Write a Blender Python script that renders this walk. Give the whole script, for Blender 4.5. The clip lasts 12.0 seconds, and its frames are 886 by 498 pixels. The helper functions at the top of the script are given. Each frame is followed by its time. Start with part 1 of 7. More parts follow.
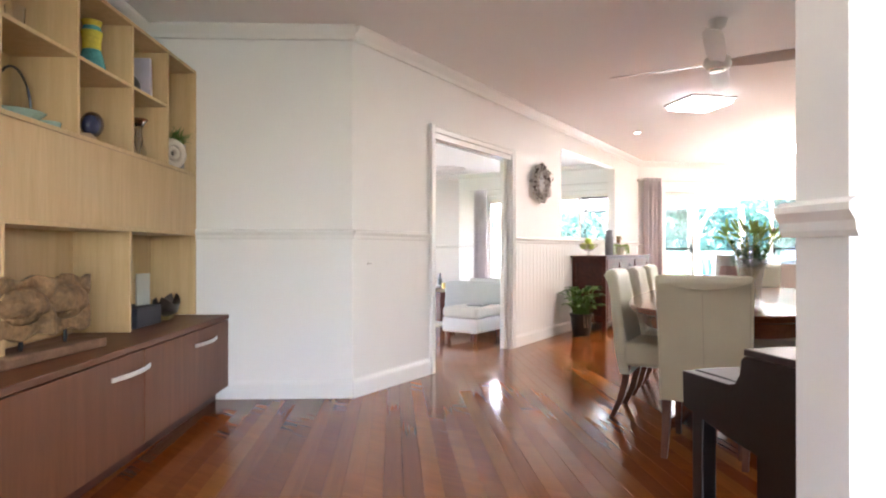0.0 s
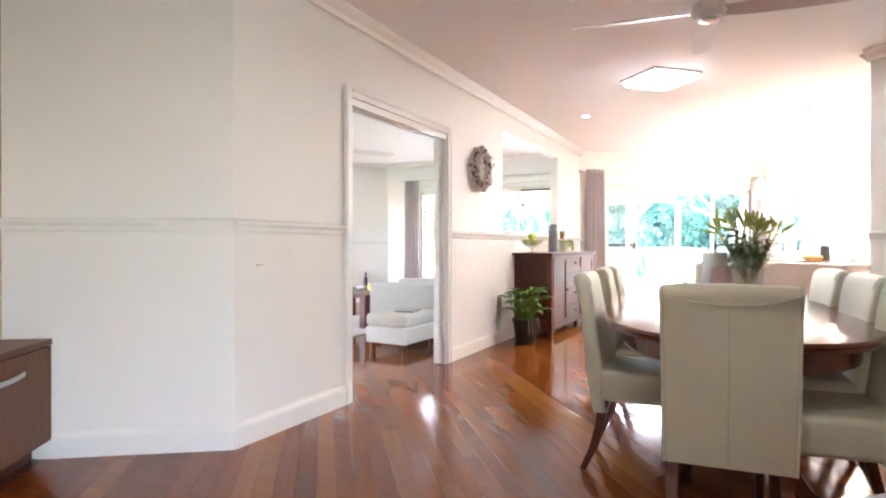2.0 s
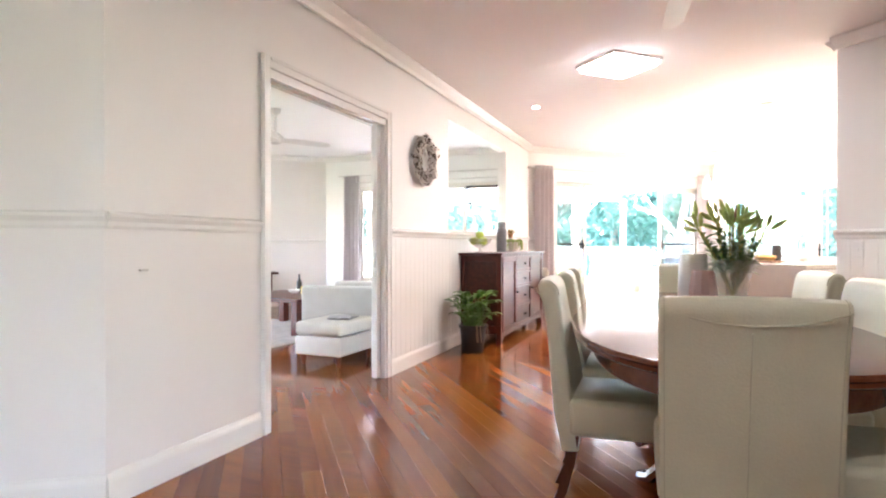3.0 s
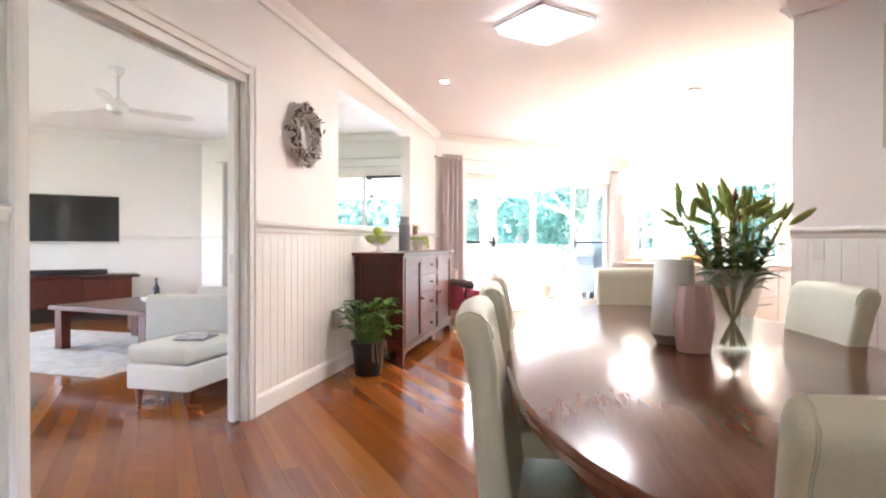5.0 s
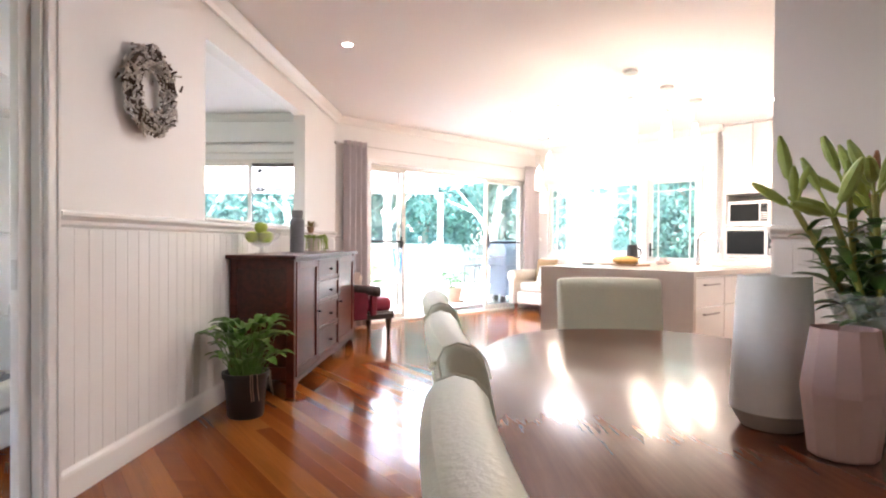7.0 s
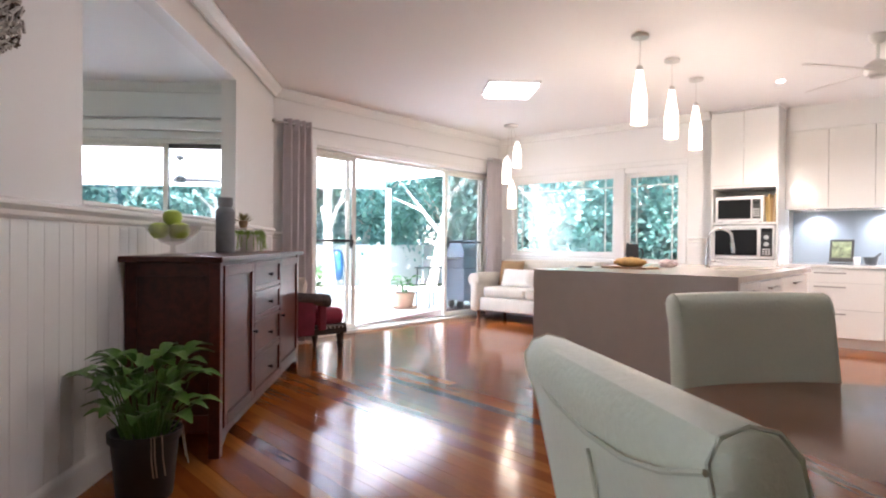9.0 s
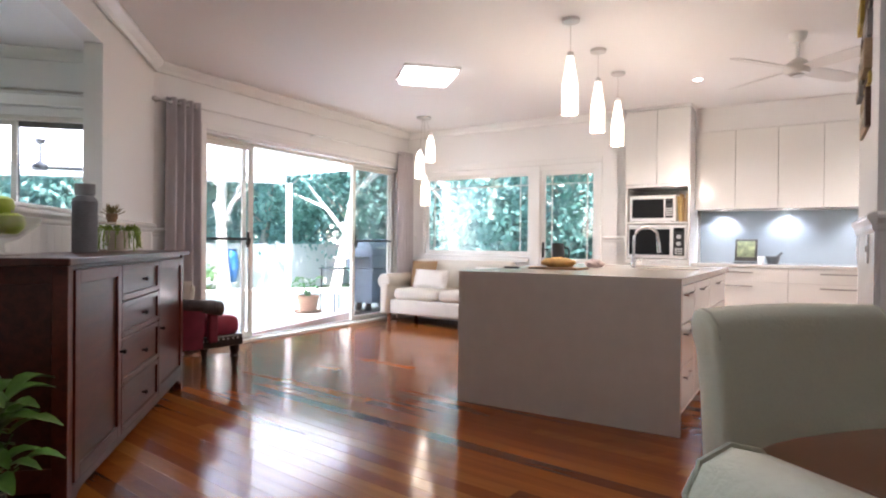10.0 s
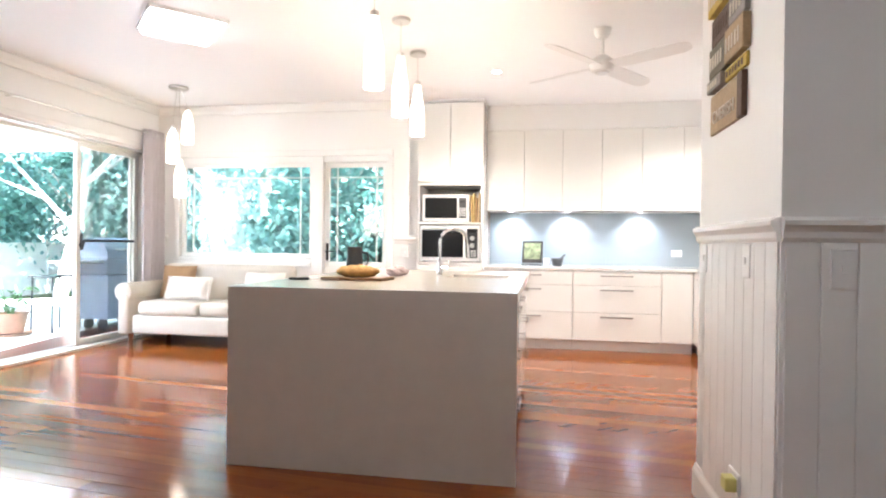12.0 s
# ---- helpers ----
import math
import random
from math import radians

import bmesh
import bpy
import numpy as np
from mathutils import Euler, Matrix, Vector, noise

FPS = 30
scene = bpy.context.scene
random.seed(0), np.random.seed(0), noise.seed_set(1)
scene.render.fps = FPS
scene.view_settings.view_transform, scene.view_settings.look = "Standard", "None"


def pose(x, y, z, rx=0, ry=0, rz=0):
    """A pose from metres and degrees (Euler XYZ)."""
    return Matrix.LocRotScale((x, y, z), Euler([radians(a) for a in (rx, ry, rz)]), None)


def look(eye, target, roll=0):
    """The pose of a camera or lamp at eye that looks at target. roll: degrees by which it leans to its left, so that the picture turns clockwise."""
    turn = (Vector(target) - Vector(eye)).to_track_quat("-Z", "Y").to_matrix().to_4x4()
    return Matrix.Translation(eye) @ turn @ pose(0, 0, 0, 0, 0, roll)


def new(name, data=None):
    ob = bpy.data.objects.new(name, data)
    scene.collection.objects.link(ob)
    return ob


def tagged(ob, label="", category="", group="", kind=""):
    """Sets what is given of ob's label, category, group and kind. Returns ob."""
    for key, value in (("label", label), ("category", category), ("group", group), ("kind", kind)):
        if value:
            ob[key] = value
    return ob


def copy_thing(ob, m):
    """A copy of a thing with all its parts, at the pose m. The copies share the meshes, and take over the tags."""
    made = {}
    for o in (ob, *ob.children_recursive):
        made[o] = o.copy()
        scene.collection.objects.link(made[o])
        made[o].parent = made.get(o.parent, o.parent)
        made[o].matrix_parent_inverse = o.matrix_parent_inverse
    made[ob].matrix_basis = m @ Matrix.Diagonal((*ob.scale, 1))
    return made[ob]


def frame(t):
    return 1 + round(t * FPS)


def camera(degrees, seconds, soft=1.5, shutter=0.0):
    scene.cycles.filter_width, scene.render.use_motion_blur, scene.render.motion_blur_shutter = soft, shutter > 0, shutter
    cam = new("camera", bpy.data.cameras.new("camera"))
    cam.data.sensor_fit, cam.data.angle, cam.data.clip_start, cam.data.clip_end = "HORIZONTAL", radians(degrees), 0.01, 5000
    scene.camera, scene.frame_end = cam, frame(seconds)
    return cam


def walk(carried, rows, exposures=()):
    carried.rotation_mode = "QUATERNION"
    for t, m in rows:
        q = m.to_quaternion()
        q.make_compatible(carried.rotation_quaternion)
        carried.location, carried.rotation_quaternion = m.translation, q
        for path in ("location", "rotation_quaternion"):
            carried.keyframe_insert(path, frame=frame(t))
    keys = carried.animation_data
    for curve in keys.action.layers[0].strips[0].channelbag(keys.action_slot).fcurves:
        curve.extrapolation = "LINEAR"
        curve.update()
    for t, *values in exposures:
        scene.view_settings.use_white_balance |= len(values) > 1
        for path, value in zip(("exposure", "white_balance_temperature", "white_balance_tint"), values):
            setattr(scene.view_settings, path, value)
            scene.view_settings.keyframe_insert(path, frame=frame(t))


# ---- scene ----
cam = camera(73.9, 12.0, soft=2.1)
PATH = [
    (0, (1.134, 0.494, 1.09), (0.038, 2.167, 1.095), 0.0),
    (0.5, (0.983, 0.708, 1.097), (-0.087, 2.398, 1.102), 0.0),
    (1, (0.855, 0.925, 1.095), (-0.151, 2.654, 1.096), 0.0),
    (1.5, (0.734, 1.193, 1.111), (-0.225, 2.948, 1.105), 0.1),
    (2, (0.629, 1.43, 1.097), (-0.268, 3.217, 1.088), 0.0),
    (2.5, (0.488, 1.711, 1.098), (-0.299, 3.549, 1.092), -0.0),
    (3, (0.406, 1.98, 1.101), (-0.32, 3.844, 1.089), 0.0),
    (5, (0.153, 3.044, 1.114), (-0.271, 4.999, 1.092), 0.2),
    (5.5, (0.086, 3.283, 1.112), (-0.262, 5.253, 1.089), 0.3),
    (6, (0.008, 3.559, 1.114), (-0.201, 5.548, 1.094), 0.4),
    (6.5, (-0.051, 3.805, 1.11), (-0.182, 5.8, 1.087), 0.4),
    (7, (-0.087, 4.048, 1.118), (-0.176, 6.046, 1.096), 0.4),
    (9, (-0.408, 5.153, 1.091), (-0.277, 7.149, 1.075), 0.5),
    (9.5, (-0.461, 5.423, 1.112), (-0.127, 7.395, 1.094), 0.6),
    (10, (-0.459, 5.677, 1.085), (0.0, 7.624, 1.07), 0.6),
    (10.5, (-0.44, 5.901, 1.097), (0.18, 7.802, 1.083), 0.7),
    (11, (-0.414, 6.115, 1.106), (0.425, 7.93, 1.093), 0.8),
    (11.5, (-0.366, 6.324, 1.105), (0.7, 8.016, 1.092), 0.8),
    (12, (-0.247, 6.578, 1.128), (0.909, 8.21, 1.114), 0.7),
]
walk(cam, [(t, look(eye, target, roll)) for t, eye, target, roll in PATH], [(0.0, 5.08, 6300, 20), (2.5, 5.15, 6300, 20), (5.0, 5.0, 6300, 20), (7.2, 4.38, 6250, 21), (9.0, 3.52, 6000, 21), (10.0, 3.3, 6000, 20), (11.0, 3.55, 5950, 17), (12.0, 3.9, 5900, 14)])

# ---- world, sun, lights ----
world = bpy.data.worlds.new("sky_world")
scene.world = world
world.use_nodes = True
wn = world.node_tree.nodes
sky = wn.new("ShaderNodeTexSky")
sky.sky_type, sky.sun_disc = "NISHITA", False
sky.sun_elevation, sky.sun_rotation = radians(54), radians(190.6)
world.node_tree.links.new(sky.outputs[0], wn["Background"].inputs[0])
wn["Background"].inputs[1].default_value = 0.15

S2 = math.sqrt(0.5)


def kp(u, v, z=0.0):
    """Kitchen axes: u runs along the window wall, v towards it."""
    return Vector(((u + v) * S2, (v - u) * S2, z))


HALL = Vector((-1.806, 3.763, 0))
HR, HF = Vector((math.cos(radians(35)), math.sin(radians(35)), 0)), Vector((-math.sin(radians(35)), math.cos(radians(35)), 0))


def hp(a, b, z=0.0):
    """Hall axes: a to the right, b ahead, from the corner of the hall wall."""
    return HALL + HR * a + HF * b + Vector((0, 0, z))


def lamp(name, kind, m, power, colour=(1, 1, 1), **more):
    data = bpy.data.lights.new(name, kind)
    data.energy, data.color = power, colour
    if kind == "AREA":
        data.shape = "RECTANGLE"
        data.size, data.size_y = more["size"], more["size_y"]
    elif kind == "SUN":
        data.angle = radians(more["angle"])
    elif kind == "SPOT":
        data.spot_size, data.spot_blend, data.shadow_soft_size = radians(more["spread"]), 0.7, 0.04
    else:
        data.shadow_soft_size = more["radius"]
    ob = new(name, data)
    ob.matrix_world = m
    return ob


lamp("sun", "SUN", look((-4.0, -21.4, 30), (0, 0, 0)), 5.0, (1.0, 0.95, 0.88), angle=0.5)
CEIL = 2.73
# fill lamps added at assumed hall, entry and living room windows behind the walk
lamp("hall_window_light", "AREA", look(hp(0.87, -7.06, 1.45), hp(0.87, 0, 2.0)), 1.3, (0.93, 0.97, 1.0), size=3.9, size_y=2.2)
lamp("entry_window_light", "AREA", look(kp(3.06, 3.0, 1.3), kp(0, 3.0, 1.2)), 0.3, (0.90, 0.95, 1.0), size=4.6, size_y=2.1)
lamp("living_window_light", "AREA", look((-8.66, 5.66, 1.35), (0, 6.2, 1.2)), 0.75, (0.95, 0.97, 1.0), size=3.9, size_y=2.0)
# skylight panes in the ceiling and the downlights
lamp("skylight_dining", "AREA", look((-0.045, 7.41, CEIL - 0.085), (-0.045, 7.41, 0)), 0.3, (1, 0.98, 0.95), size=0.5, size_y=0.5)
lamp("skylight_kitchen", "AREA", look((0.675, 11.21, CEIL - 0.085), (0.675, 11.21, 0)), 0.6, (1, 0.98, 0.95), size=0.5, size_y=0.5)

# ---- materials ----
MATS = {}


def mat(name, colour, rough=0.5, metal=0.0, var=0.06, scale=6.0, bump=0.02, fine=80.0, coat=0.0, emit=0.0, trans=0.0, spec=0.5, alpha=1.0):
    if name in MATS:
        return MATS[name]
    m = bpy.data.materials.new(name)
    m.use_nodes = True
    nt = m.node_tree
    n, l = nt.nodes, nt.links
    b = n["Principled BSDF"]
    b.inputs["Roughness"].default_value = rough
    b.inputs["Metallic"].default_value = metal
    b.inputs["Coat Weight"].default_value = coat
    b.inputs["Coat Roughness"].default_value = 0.06
    b.inputs["Transmission Weight"].default_value = trans
    b.inputs["Specular IOR Level"].default_value = spec
    b.inputs["Alpha"].default_value = alpha
    c = Vector(colour)
    if emit:
        b.inputs["Emission Color"].default_value = (*colour, 1)
        b.inputs["Emission Strength"].default_value = emit
    tc = n.new("ShaderNodeTexCoord")
    if var:
        big, small = n.new("ShaderNodeTexNoise"), n.new("ShaderNodeTexNoise")
        big.inputs["Scale"].default_value, small.inputs["Scale"].default_value = scale, fine
        big.inputs["Detail"].default_value, small.inputs["Detail"].default_value = 4, 3
        l.new(tc.outputs["Object"], big.inputs["Vector"])
        l.new(tc.outputs["Object"], small.inputs["Vector"])
        mix = n.new("ShaderNodeMix")
        mix.data_type = "FLOAT"
        mix.inputs[0].default_value = 0.35
        l.new(big.outputs["Fac"], mix.inputs[2])
        l.new(small.outputs["Fac"], mix.inputs[3])
        ramp = n.new("ShaderNodeValToRGB")
        ramp.color_ramp.elements[0].position, ramp.color_ramp.elements[1].position = 0.3, 0.7
        ramp.color_ramp.elements[0].color = (*(c * (1 - var)), 1)
        ramp.color_ramp.elements[1].color = (*[min(1, x * (1 + var)) for x in c], 1)
        l.new(mix.outputs[0], ramp.inputs[0])
        l.new(ramp.outputs[0], b.inputs["Base Color"])
        if bump:
            bp = n.new("ShaderNodeBump")
            bp.inputs["Strength"].default_value, bp.inputs["Distance"].default_value = bump * 5, 0.01
            l.new(small.outputs["Fac"], bp.inputs["Height"])
            l.new(bp.outputs[0], b.inputs["Normal"])
    else:
        b.inputs["Base Color"].default_value = (*colour, 1)
    MATS[name] = m
    return m


def wood(name, dark, light, rough=0.35, stretch=(1, 12, 12), scale=3.0, coat=0.2, per_object=0.25, bump=0.15, spec=0.3):
    """Grained timber; the grain runs along the stretched axis of the object, and each piece differs a little."""
    if name in MATS:
        return MATS[name]
    m = bpy.data.materials.new(name)
    m.use_nodes = True
    nt = m.node_tree
    n, l = nt.nodes, nt.links
    b = n["Principled BSDF"]
    b.inputs["Roughness"].default_value, b.inputs["Coat Weight"].default_value, b.inputs["Coat Roughness"].default_value = rough, coat, 0.08
    b.inputs["Specular IOR Level"].default_value = spec
    tc, info, mp = n.new("ShaderNodeTexCoord"), n.new("ShaderNodeObjectInfo"), n.new("ShaderNodeMapping")
    mp.inputs["Scale"].default_value = stretch
    off = n.new("ShaderNodeVectorMath")
    off.operation = "MULTIPLY_ADD"
    off.inputs[1].default_value = (1, 1, 1)
    cmb = n.new("ShaderNodeCombineXYZ")
    mul = n.new("ShaderNodeMath")
    mul.operation = "MULTIPLY"
    mul.inputs[1].default_value = 37.0
    l.new(info.outputs["Random"], mul.inputs[0])
    for i in range(3):
        l.new(mul.outputs[0], cmb.inputs[i])
    l.new(tc.outputs["Object"], mp.inputs["Vector"])
    l.new(mp.outputs[0], off.inputs[0])
    l.new(cmb.outputs[0], off.inputs[2])
    a, f = n.new("ShaderNodeTexNoise"), n.new("ShaderNodeTexNoise")
    a.inputs["Scale"].default_value, a.inputs["Detail"].default_value, a.inputs["Distortion"].default_value = scale, 6, 0.6
    f.inputs["Scale"].default_value, f.inputs["Detail"].default_value = scale * 7, 4
    l.new(off.outputs[0], a.inputs["Vector"])
    l.new(off.outputs[0], f.inputs["Vector"])
    mix = n.new("ShaderNodeMix")
    mix.data_type = "FLOAT"
    mix.inputs[0].default_value = 0.3
    l.new(a.outputs["Fac"], mix.inputs[2])
    l.new(f.outputs["Fac"], mix.inputs[3])
    add = n.new("ShaderNodeMath")
    add.operation = "MULTIPLY_ADD"
    add.inputs[1].default_value = per_object
    l.new(info.outputs["Random"], add.inputs[0])
    sub = n.new("ShaderNodeMath")
    sub.operation = "SUBTRACT"
    sub.inputs[1].default_value = per_object / 2
    l.new(mix.outputs[0], sub.inputs[0])
    l.new(sub.outputs[0], add.inputs[2])
    ramp = n.new("ShaderNodeValToRGB")
    ramp.color_ramp.elements[0].position, ramp.color_ramp.elements[1].position = 0.25, 0.75
    ramp.color_ramp.elements[0].color, ramp.color_ramp.elements[1].color = (*dark, 1), (*light, 1)
    l.new(add.outputs[0], ramp.inputs[0])
    l.new(ramp.outputs[0], b.inputs["Base Color"])
    bp = n.new("ShaderNodeBump")
    bp.inputs["Strength"].default_value, bp.inputs["Distance"].default_value = bump, 0.003
    l.new(f.outputs["Fac"], bp.inputs["Height"])
    l.new(bp.outputs[0], b.inputs["Normal"])
    MATS[name] = m
    return m


WHITE = mat("white_wall_paint", (0.80, 0.795, 0.78), 0.45, var=0.015, scale=1.2, bump=0.01, fine=220)
CEILING = mat("ceiling_paint", (0.87, 0.87, 0.865), 0.8, var=0.012, scale=0.8, bump=0.01, fine=160)
TRIM = mat("white_gloss_trim", (0.82, 0.82, 0.80), 0.25, var=0.015, scale=3, bump=0.0)
DARKWOOD = wood("dark_red_timber", (0.036, 0.007, 0.0045), (0.115, 0.023, 0.012), 0.33, (10, 1, 10), 2.5, 0.08)
TABLEWOOD = wood("polished_table_timber", (0.13, 0.037, 0.015), (0.26, 0.083, 0.035), 0.19, (10, 0.8, 10), 2.0, 0.15, bump=0.02, spec=0.36)
CREAM = mat("cream_leather", (0.75, 0.76, 0.61), 0.40, var=0.05, scale=5, bump=0.03, fine=140)
LEGWOOD = wood("chair_leg_timber", (0.07, 0.022, 0.01), (0.17, 0.06, 0.03), 0.3, (8, 8, 1), 5)
SHELFWOOD = wood("pale_oak_laminate", (0.50, 0.345, 0.17), (0.64, 0.47, 0.26), 0.45, (11, 11, 0.7), 2.2, 0.0, 0.06, 0.05)
BENCHTOP = wood("walnut_laminate_top", (0.11, 0.040, 0.018), (0.185, 0.072, 0.034), 0.42, (11, 0.8, 11), 2.2, 0.0, 0.06, 0.05)
BENCHWOOD = wood("walnut_laminate", (0.11, 0.040, 0.018), (0.185, 0.072, 0.034), 0.45, (11, 11, 0.7), 2.2, 0.0, 0.06, 0.05)
PULLSTEEL = mat("satin_pull_steel", (0.30, 0.29, 0.275), 0.35, 1.0, var=0.04, scale=30, bump=0.0)
STEEL = mat("brushed_steel", (0.62, 0.61, 0.59), 0.28, 1.0, var=0.04, scale=30, bump=0.0)
BLACK = mat("black_plastic", (0.012, 0.012, 0.013), 0.3, var=0.1, bump=0.0)
STONE = mat("warm_grey_stone", (0.54, 0.49, 0.425), 0.22, var=0.05, scale=9, bump=0.0, fine=260, coat=0.2)
GLOSSWHITE = mat("gloss_white_laminate", (0.80, 0.79, 0.76), 0.12, var=0.01, scale=2, bump=0.0, coat=0.15)

# ---- mesh helpers ----


def mesh_of(bm, name, material, smooth=False):
    bmesh.ops.recalc_face_normals(bm, faces=bm.faces)
    me = bpy.data.meshes.new(name)
    bm.to_mesh(me)
    bm.free()
    for m in material if isinstance(material, (list, tuple)) else [material]:
        me.materials.append(m)
    if smooth:
        me.shade_smooth()
        me.set_sharp_from_angle(angle=radians(40))
    return me


def part(name, bm, material, parent=None, label="", smooth=False, m=None):
    ob = new(name, mesh_of(bm, name, material, smooth) if isinstance(bm, bmesh.types.BMesh) else bm)
    if parent is not None:
        ob.parent = parent
    if m is not None:
        ob.matrix_basis = m
    if label:
        ob["label"] = label
    return ob


def thing(name, m, label, category, group="", kind=""):
    ob = new(name)
    ob.empty_display_size = 0.1
    ob.matrix_basis = m
    return tagged(ob, label, category, group, kind)


def box(size, at=(0, 0, 0), bevel=0.0, bm=None, turn=None, seg=2):
    """A box, centred in x and y, standing on at's z."""
    own = bmesh.new()
    bmesh.ops.create_cube(own, size=1, matrix=Matrix.Translation((0, 0, size[2] / 2)) @ Matrix.Diagonal((*size, 1)))
    if bevel:
        bmesh.ops.bevel(own, geom=own.edges[:], offset=bevel, segments=seg, profile=0.5, affect="EDGES")
    own.transform(Matrix.Translation(at) @ (turn or Matrix()))
    return join(bm, own)


def join(bm, own):
    if bm is None:
        return own
    me = bpy.data.meshes.new("scratch")
    own.to_mesh(me)
    own.free()
    bm.from_mesh(me)
    bpy.data.meshes.remove(me)
    return bm


def lathe(profile, seg=24, at=(0, 0, 0), bm=None, turn=None, closed=True):
    """A turned shape from rows of radius and height."""
    own = bmesh.new()
    rings = []
    for r, z in profile:
        rings.append([own.verts.new((r * math.cos(2 * math.pi * i / seg), r * math.sin(2 * math.pi * i / seg), z)) for i in range(seg)])
    for lo, hi in zip(rings, rings[1:]):
        for i in range(seg):
            own.faces.new((lo[i], lo[(i + 1) % seg], hi[(i + 1) % seg], hi[i]))
    if closed:
        own.faces.new(rings[0][::-1])
        own.faces.new(rings[-1])
    own.transform(Matrix.Translation(at) @ (turn or Matrix()))
    return join(bm, own)


def prism(outline, z0, z1, bm=None, bevel=0.0):
    """An upright prism over an outline of x, y."""
    own = bmesh.new()
    lo = [own.verts.new((x, y, z0)) for x, y in outline]
    hi = [own.verts.new((x, y, z1)) for x, y in outline]
    n = len(lo)
    for i in range(n):
        own.faces.new((lo[i], lo[(i + 1) % n], hi[(i + 1) % n], hi[i]))
    own.faces.new(lo[::-1])
    own.faces.new(hi)
    if bevel:
        bmesh.ops.bevel(own, geom=own.edges[:], offset=bevel, segments=2, profile=0.5, affect="EDGES")
    return join(bm, own)


def tube(points, radius, seg=8, bm=None, taper=1.0):
    """A round bar along points."""
    own = bmesh.new()
    pts = [Vector(p) for p in points]
    rings = []
    for i, p in enumerate(pts):
        d = (pts[min(i + 1, len(pts) - 1)] - pts[max(i - 1, 0)]).normalized()
        side = d.cross(Vector((0, 0, 1)) if abs(d.z) < 0.9 else Vector((1, 0, 0))).normalized()
        up = side.cross(d)
        r = radius * (1 + (taper - 1) * i / max(1, len(pts) - 1))
        rings.append([own.verts.new(p + side * r * math.cos(a) + up * r * math.sin(a)) for a in (2 * math.pi * k / seg for k in range(seg))])
    for lo, hi in zip(rings, rings[1:]):
        for k in range(seg):
            own.faces.new((lo[k], lo[(k + 1) % seg], hi[(k + 1) % seg], hi[k]))
    own.faces.new(rings[0][::-1])
    own.faces.new(rings[-1])
    return join(bm, own)


def sweep(profile, p, q, out, bm=None):
    """A moulding: a profile of (out, z) rows drawn from p to q, standing off towards out."""
    own = bmesh.new()
    p, q, o = Vector(p), Vector(q), Vector((out[0], out[1], 0)).normalized()
    ends = [[own.verts.new(e + o * d + Vector((0, 0, z))) for d, z in profile] for e in (p, q)]
    n = len(profile)
    for i in range(n):
        own.faces.new((ends[0][i], ends[0][(i + 1) % n], ends[1][(i + 1) % n], ends[1][i]))
    own.faces.new(ends[0][::-1])
    own.faces.new(ends[1])
    return join(bm, own)


def wall(name, p, q, thick, out, openings=(), z1=CEIL, label="", material=None):
    """A wall whose room face runs from p to q; its thickness lies away from out. Openings: (start, end, low, high) along it."""
    p, q = Vector((p[0], p[1], 0)), Vector((q[0], q[1], 0))
    d = (q - p).normalized()
    o = Vector((out[0], out[1], 0)).normalized()
    length = (q - p).length
    cuts = sorted({0.0, length, *[s for op in openings for s in op[:2]]})
    bm = bmesh.new()
    for a, b in zip(cuts, cuts[1:]):
        spans = [(0.0, z1)]
        for s, e, lo, hi in openings:
            if s <= a + 1e-6 and b <= e + 1e-6:
                spans = [x for x in ((0.0, lo), (hi, z1)) if x[1] - x[0] > 1e-4]
        for lo, hi in spans:
            sweep([(0, lo), (-thick, lo), (-thick, hi), (0, hi)], p + d * a, p + d * b, o, bm)
    ob = part(name, bm, material or WHITE)
    return tagged(ob, label or "white painted plaster wall", "wall", kind="structure")


CORNICE = [(0, 0), (0.012, -0.09), (0.03, -0.088), (0.045, -0.06), (0.075, -0.035), (0.09, -0.02), (0.095, -0.012), (0.095, 0)]
RAIL = [(0, 0), (0.008, 0), (0.014, 0.012), (0.016, 0.03), (0.024, 0.042), (0.03, 0.05), (0.03, 0.064), (0.012, 0.075), (0, 0.075)]
BASE = [(0, 0), (0.018, 0), (0.018, 0.105), (0.015, 0.118), (0.009, 0.13), (0.006, 0.14), (0, 0.14)]


def moulding(name, profile, z, p, q, out, label, material=None):
    ob = part(name, sweep([(d, z + h) for d, h in profile], (p[0], p[1], 0), (q[0], q[1], 0), out), material or TRIM)
    return tagged(ob, label, "trim", kind="structure")


def trims(p, q, out, rail=1.135, base=True, cornice=True, gaps=()):
    """Cornice, chair rail and skirting along a wall; gaps are stretches with neither rail nor skirting."""
    p, q = Vector((p[0], p[1], 0)), Vector((q[0], q[1], 0))
    d, length = (q - p).normalized(), (q - p).length
    if cornice:
        moulding("cornice", CORNICE, CEIL - 0.004, p, q, out, "white moulded plaster cornice under the ceiling")
    runs, at = [], 0.0
    for s, e in sorted(gaps):
        runs.append((at, s))
        at = e
    runs.append((at, length))
    for s, e in runs:
        if e - s > 0.01:
            if rail:
                moulding("chair_rail", RAIL, rail, p + d * s, p + d * e, out, "white moulded timber chair rail along the wall")
            if base:
                moulding("baseboard", BASE, 0.002, p + d * s, p + d * e, out, "white painted timber skirting board")


